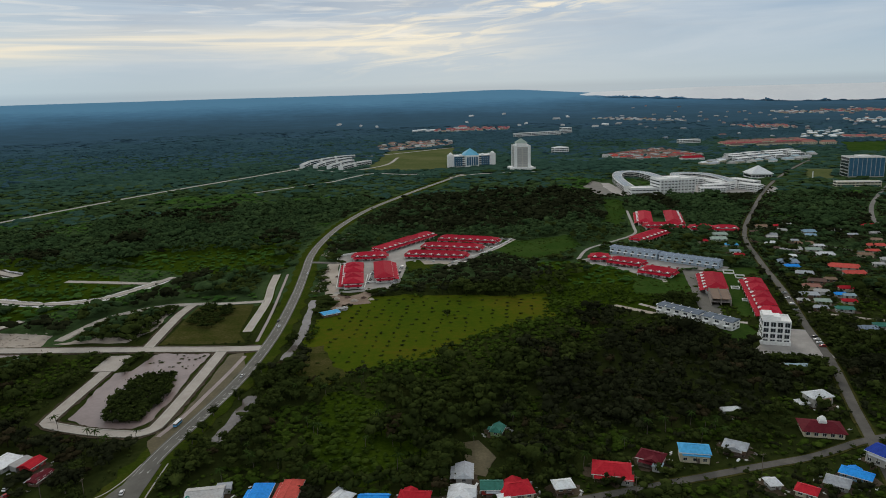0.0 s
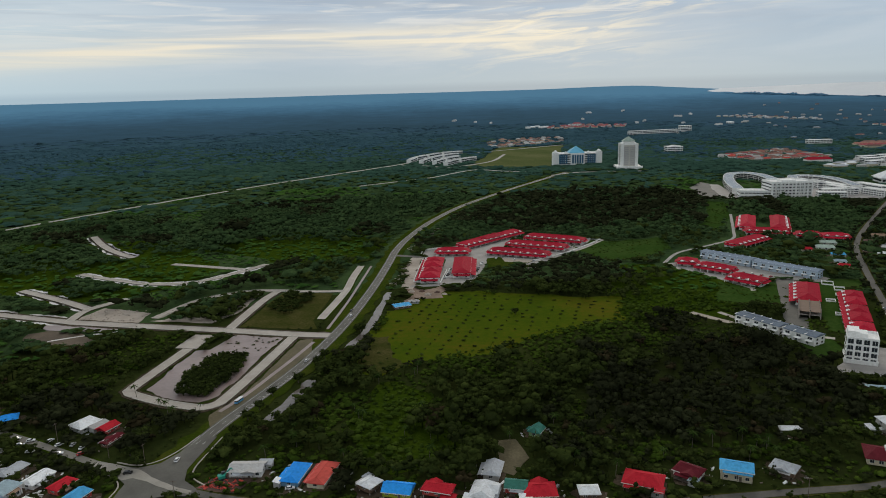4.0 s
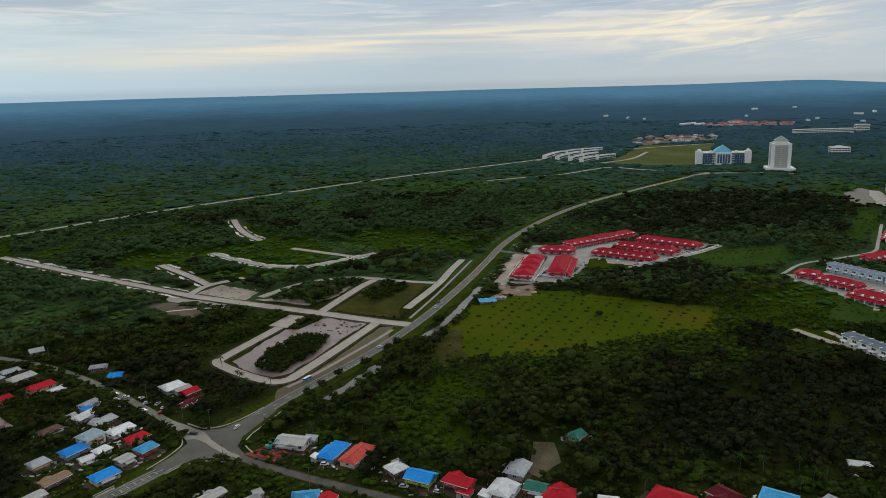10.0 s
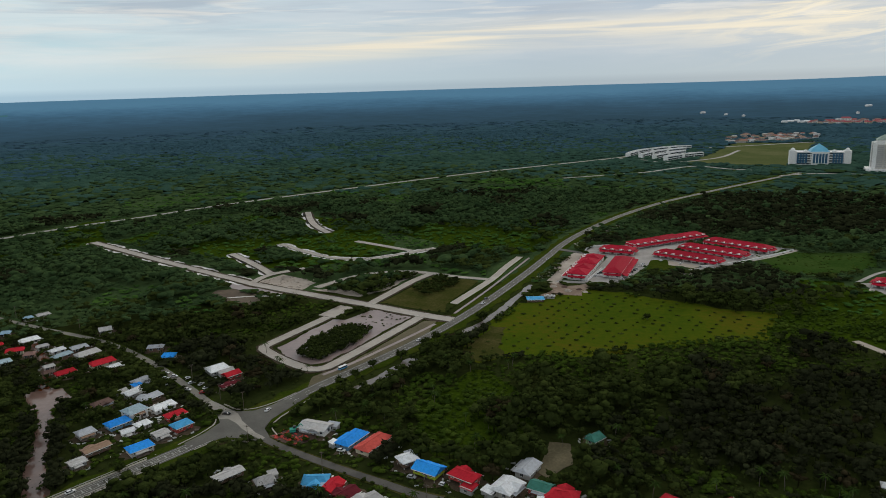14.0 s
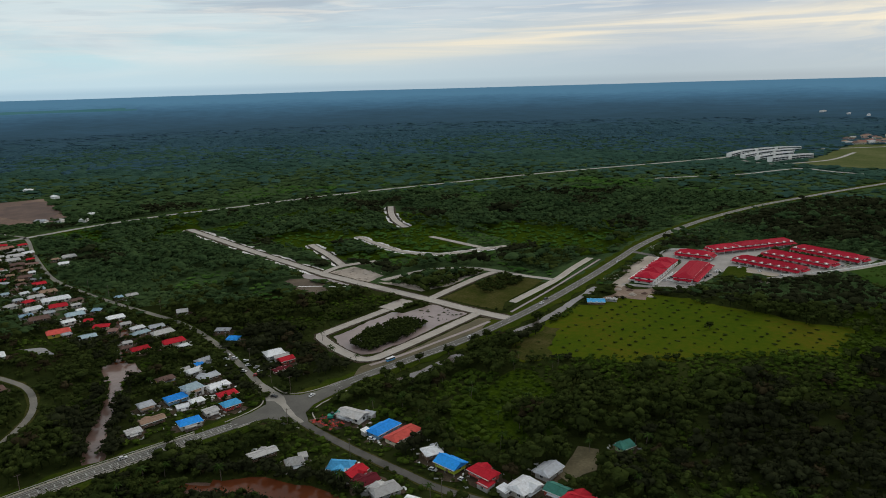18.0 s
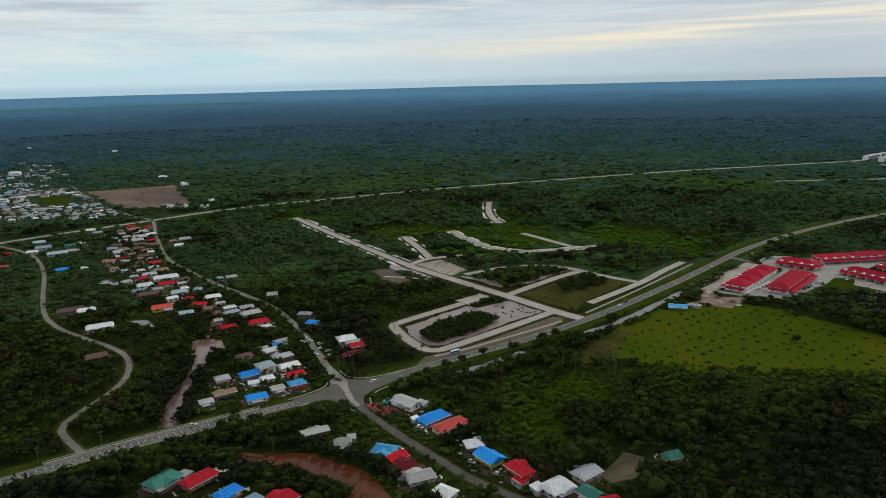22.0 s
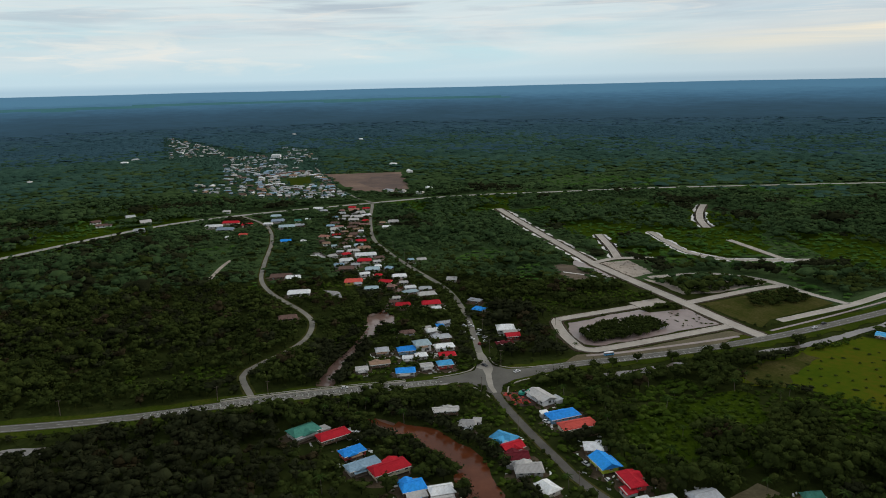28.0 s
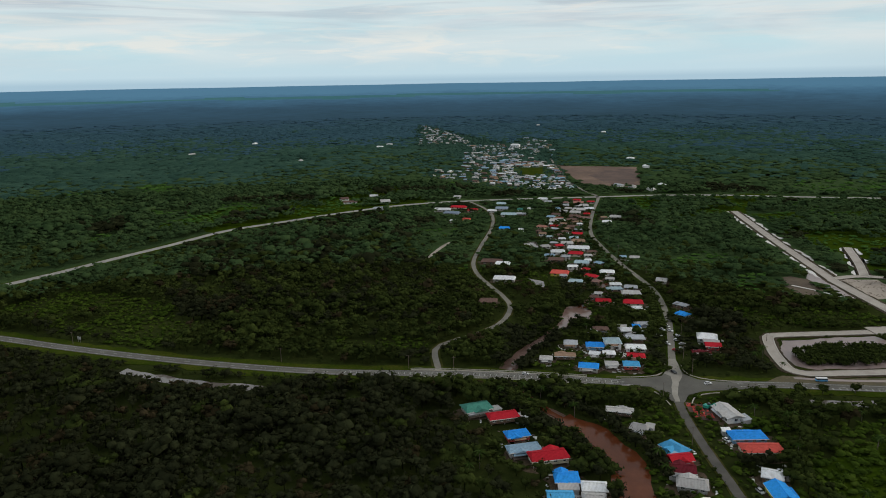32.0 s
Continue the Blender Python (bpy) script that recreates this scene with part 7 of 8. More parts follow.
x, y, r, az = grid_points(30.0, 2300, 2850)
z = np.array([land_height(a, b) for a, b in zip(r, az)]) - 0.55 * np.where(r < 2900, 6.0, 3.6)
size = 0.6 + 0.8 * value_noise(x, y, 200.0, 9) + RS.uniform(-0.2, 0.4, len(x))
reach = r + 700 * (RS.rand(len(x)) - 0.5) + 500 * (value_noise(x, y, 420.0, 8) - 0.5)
# past this reach the canopy takes the bluest haze tint
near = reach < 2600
for name, label, pick, mat in (("distant_forest", "distant forest canopy tinted blue-green for haze", near, BLUE_TREES), ("blue_forest", "far forest canopy tinted blue for haze", ~near, HAZE_TREES)):
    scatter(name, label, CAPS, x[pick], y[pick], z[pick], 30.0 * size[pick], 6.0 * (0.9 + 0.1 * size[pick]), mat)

# ragged line of tall trees along the shore
ca = RS.uniform(11.0, 37.0, 900)
cr = 4540 + RS.uniform(-60, 20, 900)
cx, cy = CENTRE[0] + cr * np.sin(np.radians(ca)), CENTRE[1] + cr * np.cos(np.radians(ca))
cz = np.array([land_height(a, b) for a, b in zip(cr, ca)]) - 3.0
tall = 4 + 26 * value_noise(ca * 40, cr * 0.0, 22.0, 71) ** 2 + RS.uniform(0, 5, 900)
scatter("shore_trees", "ragged dark line of trees along the shore", DISTANT, cx, cy, cz, RS.uniform(7, 16, 900), 0.7 * tall, HAZE_TREES)

tx, ty, r, az = grid_points(9.5, 820, 2500)
ok = in_polygon(tx, ty, TOWN)
tx, ty, r = tx[ok], ty[ok], r[ok]
ok = free_ground(tx, ty, -3.0) & (RS.rand(len(tx)) < 0.85)
scatter("town_trees", "small trees between the town houses", SMALL, tx[ok], ty[ok], np.zeros(ok.sum()), RS.uniform(2.8, 5.6, ok.sum()), RS.uniform(3.2, 7.0, ok.sum()), FAR_TREES)

# garden trees among the village houses
vx, vy = RS.uniform(-660, -140, 5200), RS.uniform(165, 325, 5200)
ok = in_polygon(vx, vy, [(-655, 275), (-560, 240), (-400, 205), (-262, 205), (-205, 195), (-150, 185), (-140, 228), (-200, 246), (-330, 262), (-480, 270), (-650, 322)]) & free_ground(vx, vy, -1.6)
vx, vy = vx[ok], vy[ok]
k = RS.rand(len(vx)) < 0.55
vx, vy = vx[k], vy[k]
scatter("garden_trees", "mixed garden trees and shrubs between the houses", NEAR, vx, vy, np.zeros(len(vx)), RS.uniform(1.2, 2.9, len(vx)), RS.uniform(2.2, 6.0, len(vx)), TREES)

# trees and shrubs round the eastern houses, hiding parts of them and of the road
vx, vy = RS.uniform(20, 640, 15000), RS.uniform(222, 960, 15000)
ok = in_polygon(vx, vy, [(22, 232), (26, 300), (120, 335), (185, 372), (232, 450), (285, 660), (430, 930), (620, 950), (520, 700), (390, 500), (300, 340), (225, 232), (150, 224), (60, 222)]) & free_ground(vx, vy, -1.2)
vx, vy = vx[ok], vy[ok]
k = RS.rand(len(vx)) < 0.35 + 0.6 * (value_noise(vx, vy, 26.0, 83) > 0.42)
vx, vy = vx[k], vy[k]
shade = RS.rand(len(vx)) < 0.55 + 0.3 * (vy > 480)
for pick, mat in ((shade, DARK_TREES), (~shade, TREES)):
    n = pick.sum()
    scatter("garden_trees", "mixed dark garden trees round the eastern houses", MIDDLE, vx[pick], vy[pick], np.full(n, -0.5), RS.uniform(1.6, 3.6, n), RS.uniform(2.6, 7.2, n), mat)
way = smooth_line([(-214, 258), (-250, 267), (-287, 272), (-359, 270), (-426, 270), (-492, 276), (-598, 305)], 2.5)
side = sides(way)
i = RS.randint(len(way), size=300)
d = RS.uniform(2.8, 6.5, 300) * RS.choice([-1, 1], 300)
vx, vy = np.array([way[k].x + side[k].x * e for k, e in zip(i, d)]), np.array([way[k].y + side[k].y * e for k, e in zip(i, d)])
ok = value_noise(vx, vy, 22.0, 85) > 0.34
vx, vy = vx[ok], vy[ok]
scatter("roadside_trees", "dark garden trees leaning over the village road", MIDDLE, vx, vy, np.full(len(vx), -0.4), RS.uniform(1.3, 2.9, len(vx)), RS.uniform(2.2, 5.8, len(vx)), TREES)
way = smooth_line([(190, 304), (209, 358), (224, 413), (245, 485), (273, 595), (302, 689), (363, 812), (473, 1011)], 2.5)
side = sides(way)
i = RS.randint(len(way), size=420)
d = RS.uniform(3.6, 8.0, 420) * RS.choice([-1, 1], 420)
vx, vy = np.array([way[k].x + side[k].x * e for k, e in zip(i, d)]), np.array([way[k].y + side[k].y * e for k, e in zip(i, d)])
ok = (value_noise(vx, vy, 30.0, 84) > 0.38) & (np.hypot(vx - 215, vy - 385) > 26)
vx, vy = vx[ok], vy[ok]
scatter("roadside_trees", "ragged dark trees along the eastern road", MIDDLE, vx, vy, np.full(len(vx), -0.4), RS.uniform(1.5, 3.2, len(vx)), RS.uniform(2.5, 6.5, len(vx)), DARK_TREES)

# tall trees along the river banks and below the main road
bx, by = [], []
for pts, n, lo, hi in (([(-128, 160), (-104, 176), (-82, 188), (-62, 196), (-40, 197)], 46, 4, 13), ([(-120, 148), (-96, 158), (-74, 168), (-52, 172), (-30, 172)], 40, -9, 3), ([(-150, 60), (-143, 112), (-137, 150), (-129, 188), (-118, 212)], 70, 8, 16), ([(-118, 262), (-110, 300), (-103, 350)], 30, 7, 14), ([(-205, 175), (-235, 190), (-262, 205)], 26, -12, 12)):
    way = smooth_line(pts, 2.0)
    side = sides(way)
    for k in range(n):
        i = RS.randint(len(way))
        d = RS.uniform(lo, hi)
        s = -1 if pts[0][1] in (60, 262) else 1
        bx.append(way[i].x + side[i].x * d * s + RS.uniform(-1, 1))
        by.append(way[i].y + side[i].y * d * s + RS.uniform(-1, 1))
bx, by = np.array(bx), np.array(by)
ok = free_ground(bx, by, 0.3)
bx, by = bx[ok], by[ok]
ox, oy = [], []
for pts, n, lo, hi in ((river_line[2:9], 80, 5.0, 9.0), (river_line[8:14], 120, 10.0, 14.0)):
    way = smooth_line(pts, 2.0)
    side = sides(way)
    for k in range(n):
        i = RS.randint(len(way))
        d = RS.uniform(lo, hi) * RS.choice([-1, 1])
        if way[i].x > -62 and d < 0 and RS.rand() < 0.6:
            continue
        ox.append(way[i].x + side[i].x * d)
        oy.append(way[i].y + side[i].y * d)
ox, oy = np.array(ox), np.array(oy)
ok = np.hypot(ox + 241, oy - 205) > 17
for hx, hy, turn, a, b in OUT_BOXES:
    ok &= np.hypot(ox - hx, oy - hy) > 0.5 * (a + b) + 1.0
for q in smooth_line(MAIN, 4.0):
    ok &= np.hypot(ox - q.x, oy - q.y) > 9.0
ox, oy = ox[ok], oy[ok]
scatter("overhanging_trees", "dark trees leaning over the river banks", NEAR, ox, oy, np.zeros(len(ox)), RS.uniform(2.6, 4.6, len(ox)), RS.uniform(4.5, 8.5, len(ox)), DARK_TREES)
scatter("bank_trees", "tall dark trees along the river and road", NEAR, bx, by, np.zeros(len(bx)), RS.uniform(2.8, 4.6, len(bx)), RS.uniform(5.0, 8.5, len(bx)), TREES)

# low bushes spotted over the open grass
gx, gy = RS.uniform(20, 260, 5200), RS.uniform(430, 960, 5200)
ok = np.zeros(len(gx), bool)
for pts in ([(214, 935), (238, 930), (214, 800), (192, 745), (180, 770), (198, 840)], [(150, 548), (160, 538), (186, 556), (198, 535), (184, 491), (152, 488), (140, 496), (144, 520)], [(36, 697), (79, 688), (127, 711), (133, 665), (104, 619), (74, 610), (46, 643)]):
    ok |= in_polygon(gx, gy, pts)
gx, gy = gx[ok], gy[ok]
k = value_noise(gx, gy, 18.0, 77) > 0.30
gx, gy = gx[k], gy[k]
scatter("grass_bushes", "low green bushes spotted over the rough grass", LOW, gx, gy, np.full(len(gx), -0.2), RS.uniform(0.8, 2.2, len(gx)), RS.uniform(0.6, 1.6, len(gx)), BUSH)

# saplings in rows over the meadow
sx, sy = [], []
for i in range(-8, 14):
    for j in range(-9, 12):
        px = -5 + 9.0 * (i * 0.97 + j * 0.12) + RS.uniform(-1.2, 1.2)
        py = 432 + 8.0 * j + RS.uniform(-1.0, 1.0)
        if RS.rand() < 0.78:
            sx.append(px)
            sy.append(py)
sx, sy = np.array(sx), np.array(sy)
ok = in_polygon(sx, sy, [(-78, 450), (-54, 500), (-7, 500), (68, 490), (66, 452), (26, 425), (-6, 394), (-40, 374), (-62, 352), (-76, 352)])
sx, sy = sx[ok], sy[ok]
scatter("saplings", "rows of small dark saplings in the meadow", LOW, sx, sy, np.full(len(sx), -0.1), RS.uniform(1.1, 2.5, len(sx)), RS.uniform(0.8, 1.4, len(sx)), TREES)
isl = RS.uniform([-170, 306], [-141, 366], (330, 2))
keep = in_polygon(isl[:, 0], isl[:, 1], [(-164, 308), (-172, 340), (-166, 358), (-150, 366), (-142, 340), (-147, 305)])
isl = isl[keep]
scatter("island_thicket", "thicket of bushes on the mud flat", NEAR, isl[:, 0], isl[:, 1], np.zeros(len(isl)), RS.uniform(2.2, 3.4, len(isl)), RS.uniform(3.0, 5.6, len(isl)), TREES)
plot = RS.uniform([-176, 430], [-142, 492], (170, 2))
keep = in_polygon(plot[:, 0], plot[:, 1], [(-174, 452), (-174, 490), (-152, 490), (-148, 462), (-156, 440)])
plot = plot[keep]
scatter("plot_thicket", "thicket of bushes in the grass plot", NEAR, plot[:, 0], plot[:, 1], np.zeros(len(plot)), RS.uniform(1.8, 3.2, len(plot)), RS.uniform(2.5, 5.5, len(plot)), TREES)
block = RS.uniform([-240, 424], [-190, 490], (260, 2))
keep = in_polygon(block[:, 0], block[:, 1], [(-238, 426), (-228, 466), (-212, 482), (-192, 488), (-191, 442), (-200, 424)])
block = block[keep]
scatter("block_thicket", "overgrown thicket filling the kerbed block", NEAR, block[:, 0], block[:, 1], np.zeros(len(block)), RS.uniform(2.2, 3.8, len(block)), RS.uniform(2.5, 5.5, len(block)), TREES)

# ---- single trees and palms ----
def big_tree(x, y, r, h, label="broad dark green roadside tree"):
    ob = thing("tree", pose(x, y, 0, 0, 0, (x * 37 + y * 11) % 360), label, "tree", "single trees")
    stem = joined(tube(0.09 * r, 0.05 * r, 0, h * 0.5, 7), *[([(p[0], p[1], p[2]) for p in v], f) for v, f in (tube(0.04 * r, 0.02 * r, h * 0.35, h * 0.7, 5, 0.25 * r * math.cos(a), 0.25 * r * math.sin(a)) for a in (0.3, 2.4, 4.5))])
    part("trunk", mesh_of("trunk", *stem, BARK), ob)

    def make():
        v, f = crown(11, 260, False)
        return v, f
    v, f = cached(("crown", int(x) % 4), make)
    part("crown", mesh_of("crown", [(a * r, b * r, c * h * 0.5) for a, b, c in v], [tuple(int(i) for i in q) for q in f], TREES), ob)
    return ob


for x, y, r, h in ((-94, 411, 5.2, 6.5), (2, 455, 2.8, 5.0), (-112, 296, 3.0, 6.0), (-113, 285, 3.4, 6.5), (-112, 312, 3.0, 6.0), (-105, 330, 3.6, 7.0), (-102, 352, 3.8, 7.0), (-102, 364, 3.4, 6.5), (-97, 345, 4.0, 8.0), (-114, 272, 2.6, 5.0), (-150, 248, 3.0, 5.0), (-143, 244, 2.6, 4.5), (-152, 262, 4.0, 7.0), (-190, 260, 2.6, 5.0), (-142, 176, 3.0, 5.0), (-131, 172, 3.4, 6.0), (-126, 181, 2.6, 4.0)):
    big_tree(x, y, r, h)


def palm_parts():
    trunk = mesh_of("trunk", *joined(*[([(q[0] + 0.25 * k * k * 0.1, q[1], q[2]) for q in v], f) for k, (v, f) in enumerate(tube(0.17 - 0.012 * k, 0.165 - 0.012 * k, 1.25 * k, 1.25 * k + 1.25, 6) for k in range(6))]), BARK)
    v, f = [], []
    for i in range(7):
        t = i / 6
        x, z, w = 2.9 * t, 0.75 * t - 1.9 * t * t, 0.34 * math.sin(3.0 * min(1, t + 0.08)) + 0.04
        v += [(x, -w, z - 0.12), (x, 0, z), (x, w, z - 0.12)]
    for i in range(6):
        a = 3 * i
        f += [(a, a + 3, a + 4, a + 1), (a + 1, a + 4, a + 5, a + 2)]
    return trunk, mesh_of("frond", v, f, FROND)


def palm(x, y, s):
    trunk, frond = cached("palm", palm_parts)
    ob = thing("palm_tree", pose(x, y, 0, 0, 0, (x * 53 + y * 17) % 360), "slender coconut palm with drooping fronds", "palm tree", "palms")
    ob.scale = (s, s, s)
    part("trunk", trunk, ob)
    for k in range(11):
        part("frond", frond, ob, pose(0.9, 0, 7.4, 0, -14 if k % 2 else 8, 32.7 * k))
    return ob


for x, y, s in ((-80, 262, 1.0), (-54, 195, 1.0), (-156, 288, 0.9), (54, 256, 0.9), (-84, 266, 0.8), (-182, 303, 0.9), (11, 277, 0.8), (-97, 172, 1.0), (-203, 203, 0.9), (-44, 196, 0.9), (-57, 125, 1.0), (-49, 120, 0.9), (-148, 280, 1.0), (-162, 291, 0.8), (38, 262, 0.9), (74, 270, 0.8), (-90, 252, 0.9), (-70, 262, 0.8), (-140, 290, 0.7), (108, 274, 0.9), (-118, 140, 0.9), (-22, 212, 0.8)):
    palm(x, y, s)

prng = random.Random(77)
for x0, x1, y0, y1, n in ((20, 140, 272, 296, 12), (-92, -20, 252, 300, 10), (-90, -40, 330, 350, 5), (-120, -104, 150, 176, 4)):
    for k in range(n):
        palm(round(prng.uniform(x0, x1), 1), round(prng.uniform(y0, y1), 1), round(prng.uniform(0.7, 1.0), 2))

# heaps of tipped sand and soil near the huts
hrng = random.Random(14)
for x, y, w, h, m in ((-66, 496, 3.2, 1.6, SAND), (-60, 503, 2.4, 1.2, SOIL), (-72, 505, 2.8, 1.4, SOIL), (-54, 499, 2.2, 1.0, SAND), (-80, 503, 2.6, 1.3, SAND), (-87, 540, 2.0, 1.1, SAND), (-88, 566, 2.2, 1.2, SOIL)):
    rim, v = 12, [(0.0, 0.0, h)]
    for q, z in ((0.45, 0.72), (0.8, 0.3), (1.1, -0.1)):
        v += [(w * q * hrng.uniform(0.8, 1.2) * math.cos(0.5236 * i), w * q * hrng.uniform(0.8, 1.2) * math.sin(0.5236 * i), h * z * hrng.uniform(0.85, 1.1)) for i in range(rim)]
    f = [(0, 1 + i, 1 + (i + 1) % rim) for i in range(rim)] + [(1 + k * rim + i, 1 + k * rim + rim + i, 1 + k * rim + rim + (i + 1) % rim, 1 + k * rim + (i + 1) % rim) for k in range(2) for i in range(rim)]
    heap = tagged(new("soil_heap", mesh_of("soil_heap", v, f, m)), "low tipped heap of pale sand" if m is SAND else "low tipped heap of brown soil", "heap", "tipped heaps")
    heap.matrix_world = pose(x, y, 0.15)

# small mosque beside the east road
pray = thing("prayer_hall", pose(162, 280, 0.05, 0, 0, -14), "small cream prayer hall with a maroon roof and white dome", "prayer hall")
part("wall", mesh_of("wall", *box(-8, -5.5, 0, 8, 5.5, 3.0), WALLS["cream"]), pray)
rf = part("roof", mesh_of("roof", *roof_data(18, 13, 2.4, 4.6), ROOFS["maroon"]), pray, pose(0, 0, 2.9))
part("lantern", mesh_of("lantern", *box(-1.6, -1.6, 2.0, 1.6, 1.6, 3.2), WALLS["white"]), rf, None, "white square base of the dome")
part("dome", mesh_of("dome", *small_dome(1.7), WALLS["white"], True), rf, pose(0, 0, 3.1), "small white dome")
for k in range(5):
    for side in (-1, 1):
        window(pray, -6.4 + 3.2 * k, side * 5.53, 0.9, 0 if side < 0 else 180, 1.5, 1.3)
shed = thing("shed", pose(186, 350, 0.05, 0, 0, -6), "long low shed with a pale lilac sheet roof", "shed")
part("wall", mesh_of("wall", *box(-5.5, -1.6, 0, 5.5, 1.6, 2.2), WALLS["grey"]), shed)
part("roof", mesh_of("roof", *roof_data(12, 4.2, 0.5, 0.0), ROOFS["palecyan"]), shed, pose(0, 0, 2.2))
for x, y in [(278, 564), (300, 625), (311, 674), (273, 606), (271, 512), (239, 434), (234, 402), (215, 358), (327, 730), (247, 485)]:
    big_tree(x + 6, y, 3.6, 7.0)

for x, y, r, h in [(-252, 271, 3.0, 6.0), (-226, 262, 2.8, 5.5), (-169, 236, 2.4, 4.5), (-157, 226, 2.2, 4.0), (-155, 230, 2.0, 3.6), (-228, 232, 3.2, 6.0), (-238, 229, 3.0, 5.5), (-308, 257, 3.0, 6.0), (-290, 266, 2.6, 5.0)]:
    big_tree(x, y, r, h, "rounded dark green garden tree")

# ---- bridge ----
bl = [q for q in smooth_line(MAIN, 3.0) if 96 < q.y < 190]
bridge = thing("bridge", pose(0, 0, 0), "low concrete road bridge with railings over the brown river", "bridge")
part("deck", mesh_of("deck", *ribbon_data(bl, 4.7, -4.7, 0.345, 0.9), CONCRETE), bridge)
for s in (1, -1):
    part("rail", mesh_of("rail", *ribbon_data(bl, s * 4.6, s * 4.4, 1.35, 0.25), KERB), bridge)
    part("kerb", mesh_of("kerb", *ribbon_data(bl, s * 4.7, s * 4.2, 0.55, 0.3), KERB), bridge)
post = mesh_of("rail_post", *box(-0.12, -0.12, 0.3, 0.12, 0.12, 1.3), KERB)
for q, n in list(zip(bl, sides(bl)))[::2]:
    for s in (1, -1):
        part("rail_post", post, bridge, pose(q.x + n.x * s * 4.5, q.y + n.y * s * 4.5, 0))
# ladder marks along the carriageway
bar = mesh_of("cross_mark", *box(-1.1, -0.22, 0, 1.1, 0.22, 0.015), PAINT)
ml = smooth_line(MAIN, 3.0)
for i, (q, n) in enumerate(zip(ml, sides(ml))):
    if (60 < q.y < 205 or 288 < q.y < 350) and i % 1 == 0:
        a = math.degrees(math.atan2(n.y, n.x))
        part("cross_mark", bar, main_road, pose(q.x + n.x * (0.0 if q.y < 210 else -2.2), q.y + n.y * (0.0 if q.y < 210 else -2.2), 0.375, 0, 0, a), "short white cross stripe")
ladder = [q for q in ml if 60 < q.y < 205]
for s in (1, -1):
    part("ladder_line", mesh_of("ladder_line", *ribbon_data(ladder, s * 1.25 + 0.1, s * 1.25 - 0.1, 0.378, 0.01), PAINT), main_road, None, "white line beside the cross stripes")
arrow = mesh_of("arrow", [(-0.1, -1.6, 0), (0.1, -1.6, 0), (0.1, 0.4, 0), (0.45, 0.4, 0), (0, 1.6, 0), (-0.45, 0.4, 0), (-0.1, 0.4, 0)], [(0, 1, 2, 3, 4, 5, 6)], PAINT)
for x, y, a in ((-126, 262, 170), (-133, 204, -10), (-123, 262, 170), (-130, 206, -10)):
    part("arrow", arrow, main_road, pose(x, y, 0.395, 0, 0, a), "white painted lane arrow")


# ---- vehicles ----
def car_meshes(paint):
    prof = [(-2.1, 0.35), (2.1, 0.35), (2.15, 0.75), (1.25, 0.92), (-1.95, 0.98), (-2.15, 0.7)]
    n = len(prof)
    v = [(x, s * 0.84, z) for s in (-1, 1) for x, z in prof]
    body = (v, [tuple(range(n)), tuple(range(2 * n - 1, n - 1, -1))] + [(i, n + i, n + (i + 1) % n, (i + 1) % n) for i in range(n)])
    cab = [(-1.75, 0.95), (0.95, 0.92), (0.35, 1.42), (-1.35, 1.45)]
    v = [(x, s * (0.78 if z < 1.2 else 0.66), z) for s in (-1, 1) for x, z in cab]
    glass = (v, [(0, 1, 2, 3), (7, 6, 5, 4), (0, 4, 5, 1), (1, 5, 6, 2), (3, 2, 6, 7), (0, 3, 7, 4)])
    lid = ([(x, y, z) for z in (1.43, 1.48) for x, y in ((-1.35, -0.66), (0.35, -0.66), (0.35, 0.66), (-1.35, 0.66))], box(0, 0, 0, 1, 1, 1)[1])
    return mesh_of("body", *body, paint), mesh_of("cabin_glass", *glass, GLASS), mesh_of("roof", *lid, paint)


def wheel_mesh():
    v, f = tube(0.32, 0.32, -0.1, 0.1, 10)
    return mesh_of("wheel", [(x, z, y + 0.32) for x, y, z in v], f, RUBBER)


def car(x, y, turn, colour="white", z=0.32):
    body, glass, lid = cached(("car", colour), lambda: car_meshes(CARS[colour]))
    ob = thing("car", pose(x, y, z, 0, 0, turn) @ Matrix.Scale(0.88, 4), "small %s saloon car standing on the ground" % colour, "car", "cars")
    b = part("body", body, ob)
    part("cabin_glass", glass, ob)
    part("roof", lid, ob)
    w = cached("wheel", wheel_mesh)
    for wx in (-1.3, 1.3):
        for wy in (-0.78, 0.78):
            part("wheel", w, ob, pose(wx, wy, 0))
    return ob


for x, y, a, c in ((-211, 255, 20, "white"), (-205, 250, 25, "silver"), (-203, 254, 30, "white"), (-194, 255, 80, "white"), (-187, 252, 60, "white"), (-181, 253, 100, "silver"), (-175, 251, 90, "white"), (-182, 245, 20, "white"), (-109, 441, 90, "white"), (-71, 231, 20, "white"), (-19, 228, 0, "white"), (-115, 578, 92, "white"), (-111, 359, 84, "white"), (-112, 452, 90, "black"), (-127, 246, 100, "white"), (-142, 234, 20, "black"), (-146, 157, 78, "white"), (-33, 227, 10, "silver"), (-196, 245, 20, "white"), (-172, 246, 60, "red")):
    car(x, y, a, c, 0.40 if abs(x + 115) < 12 and y > 300 else 0.36)
carng = random.Random(3)
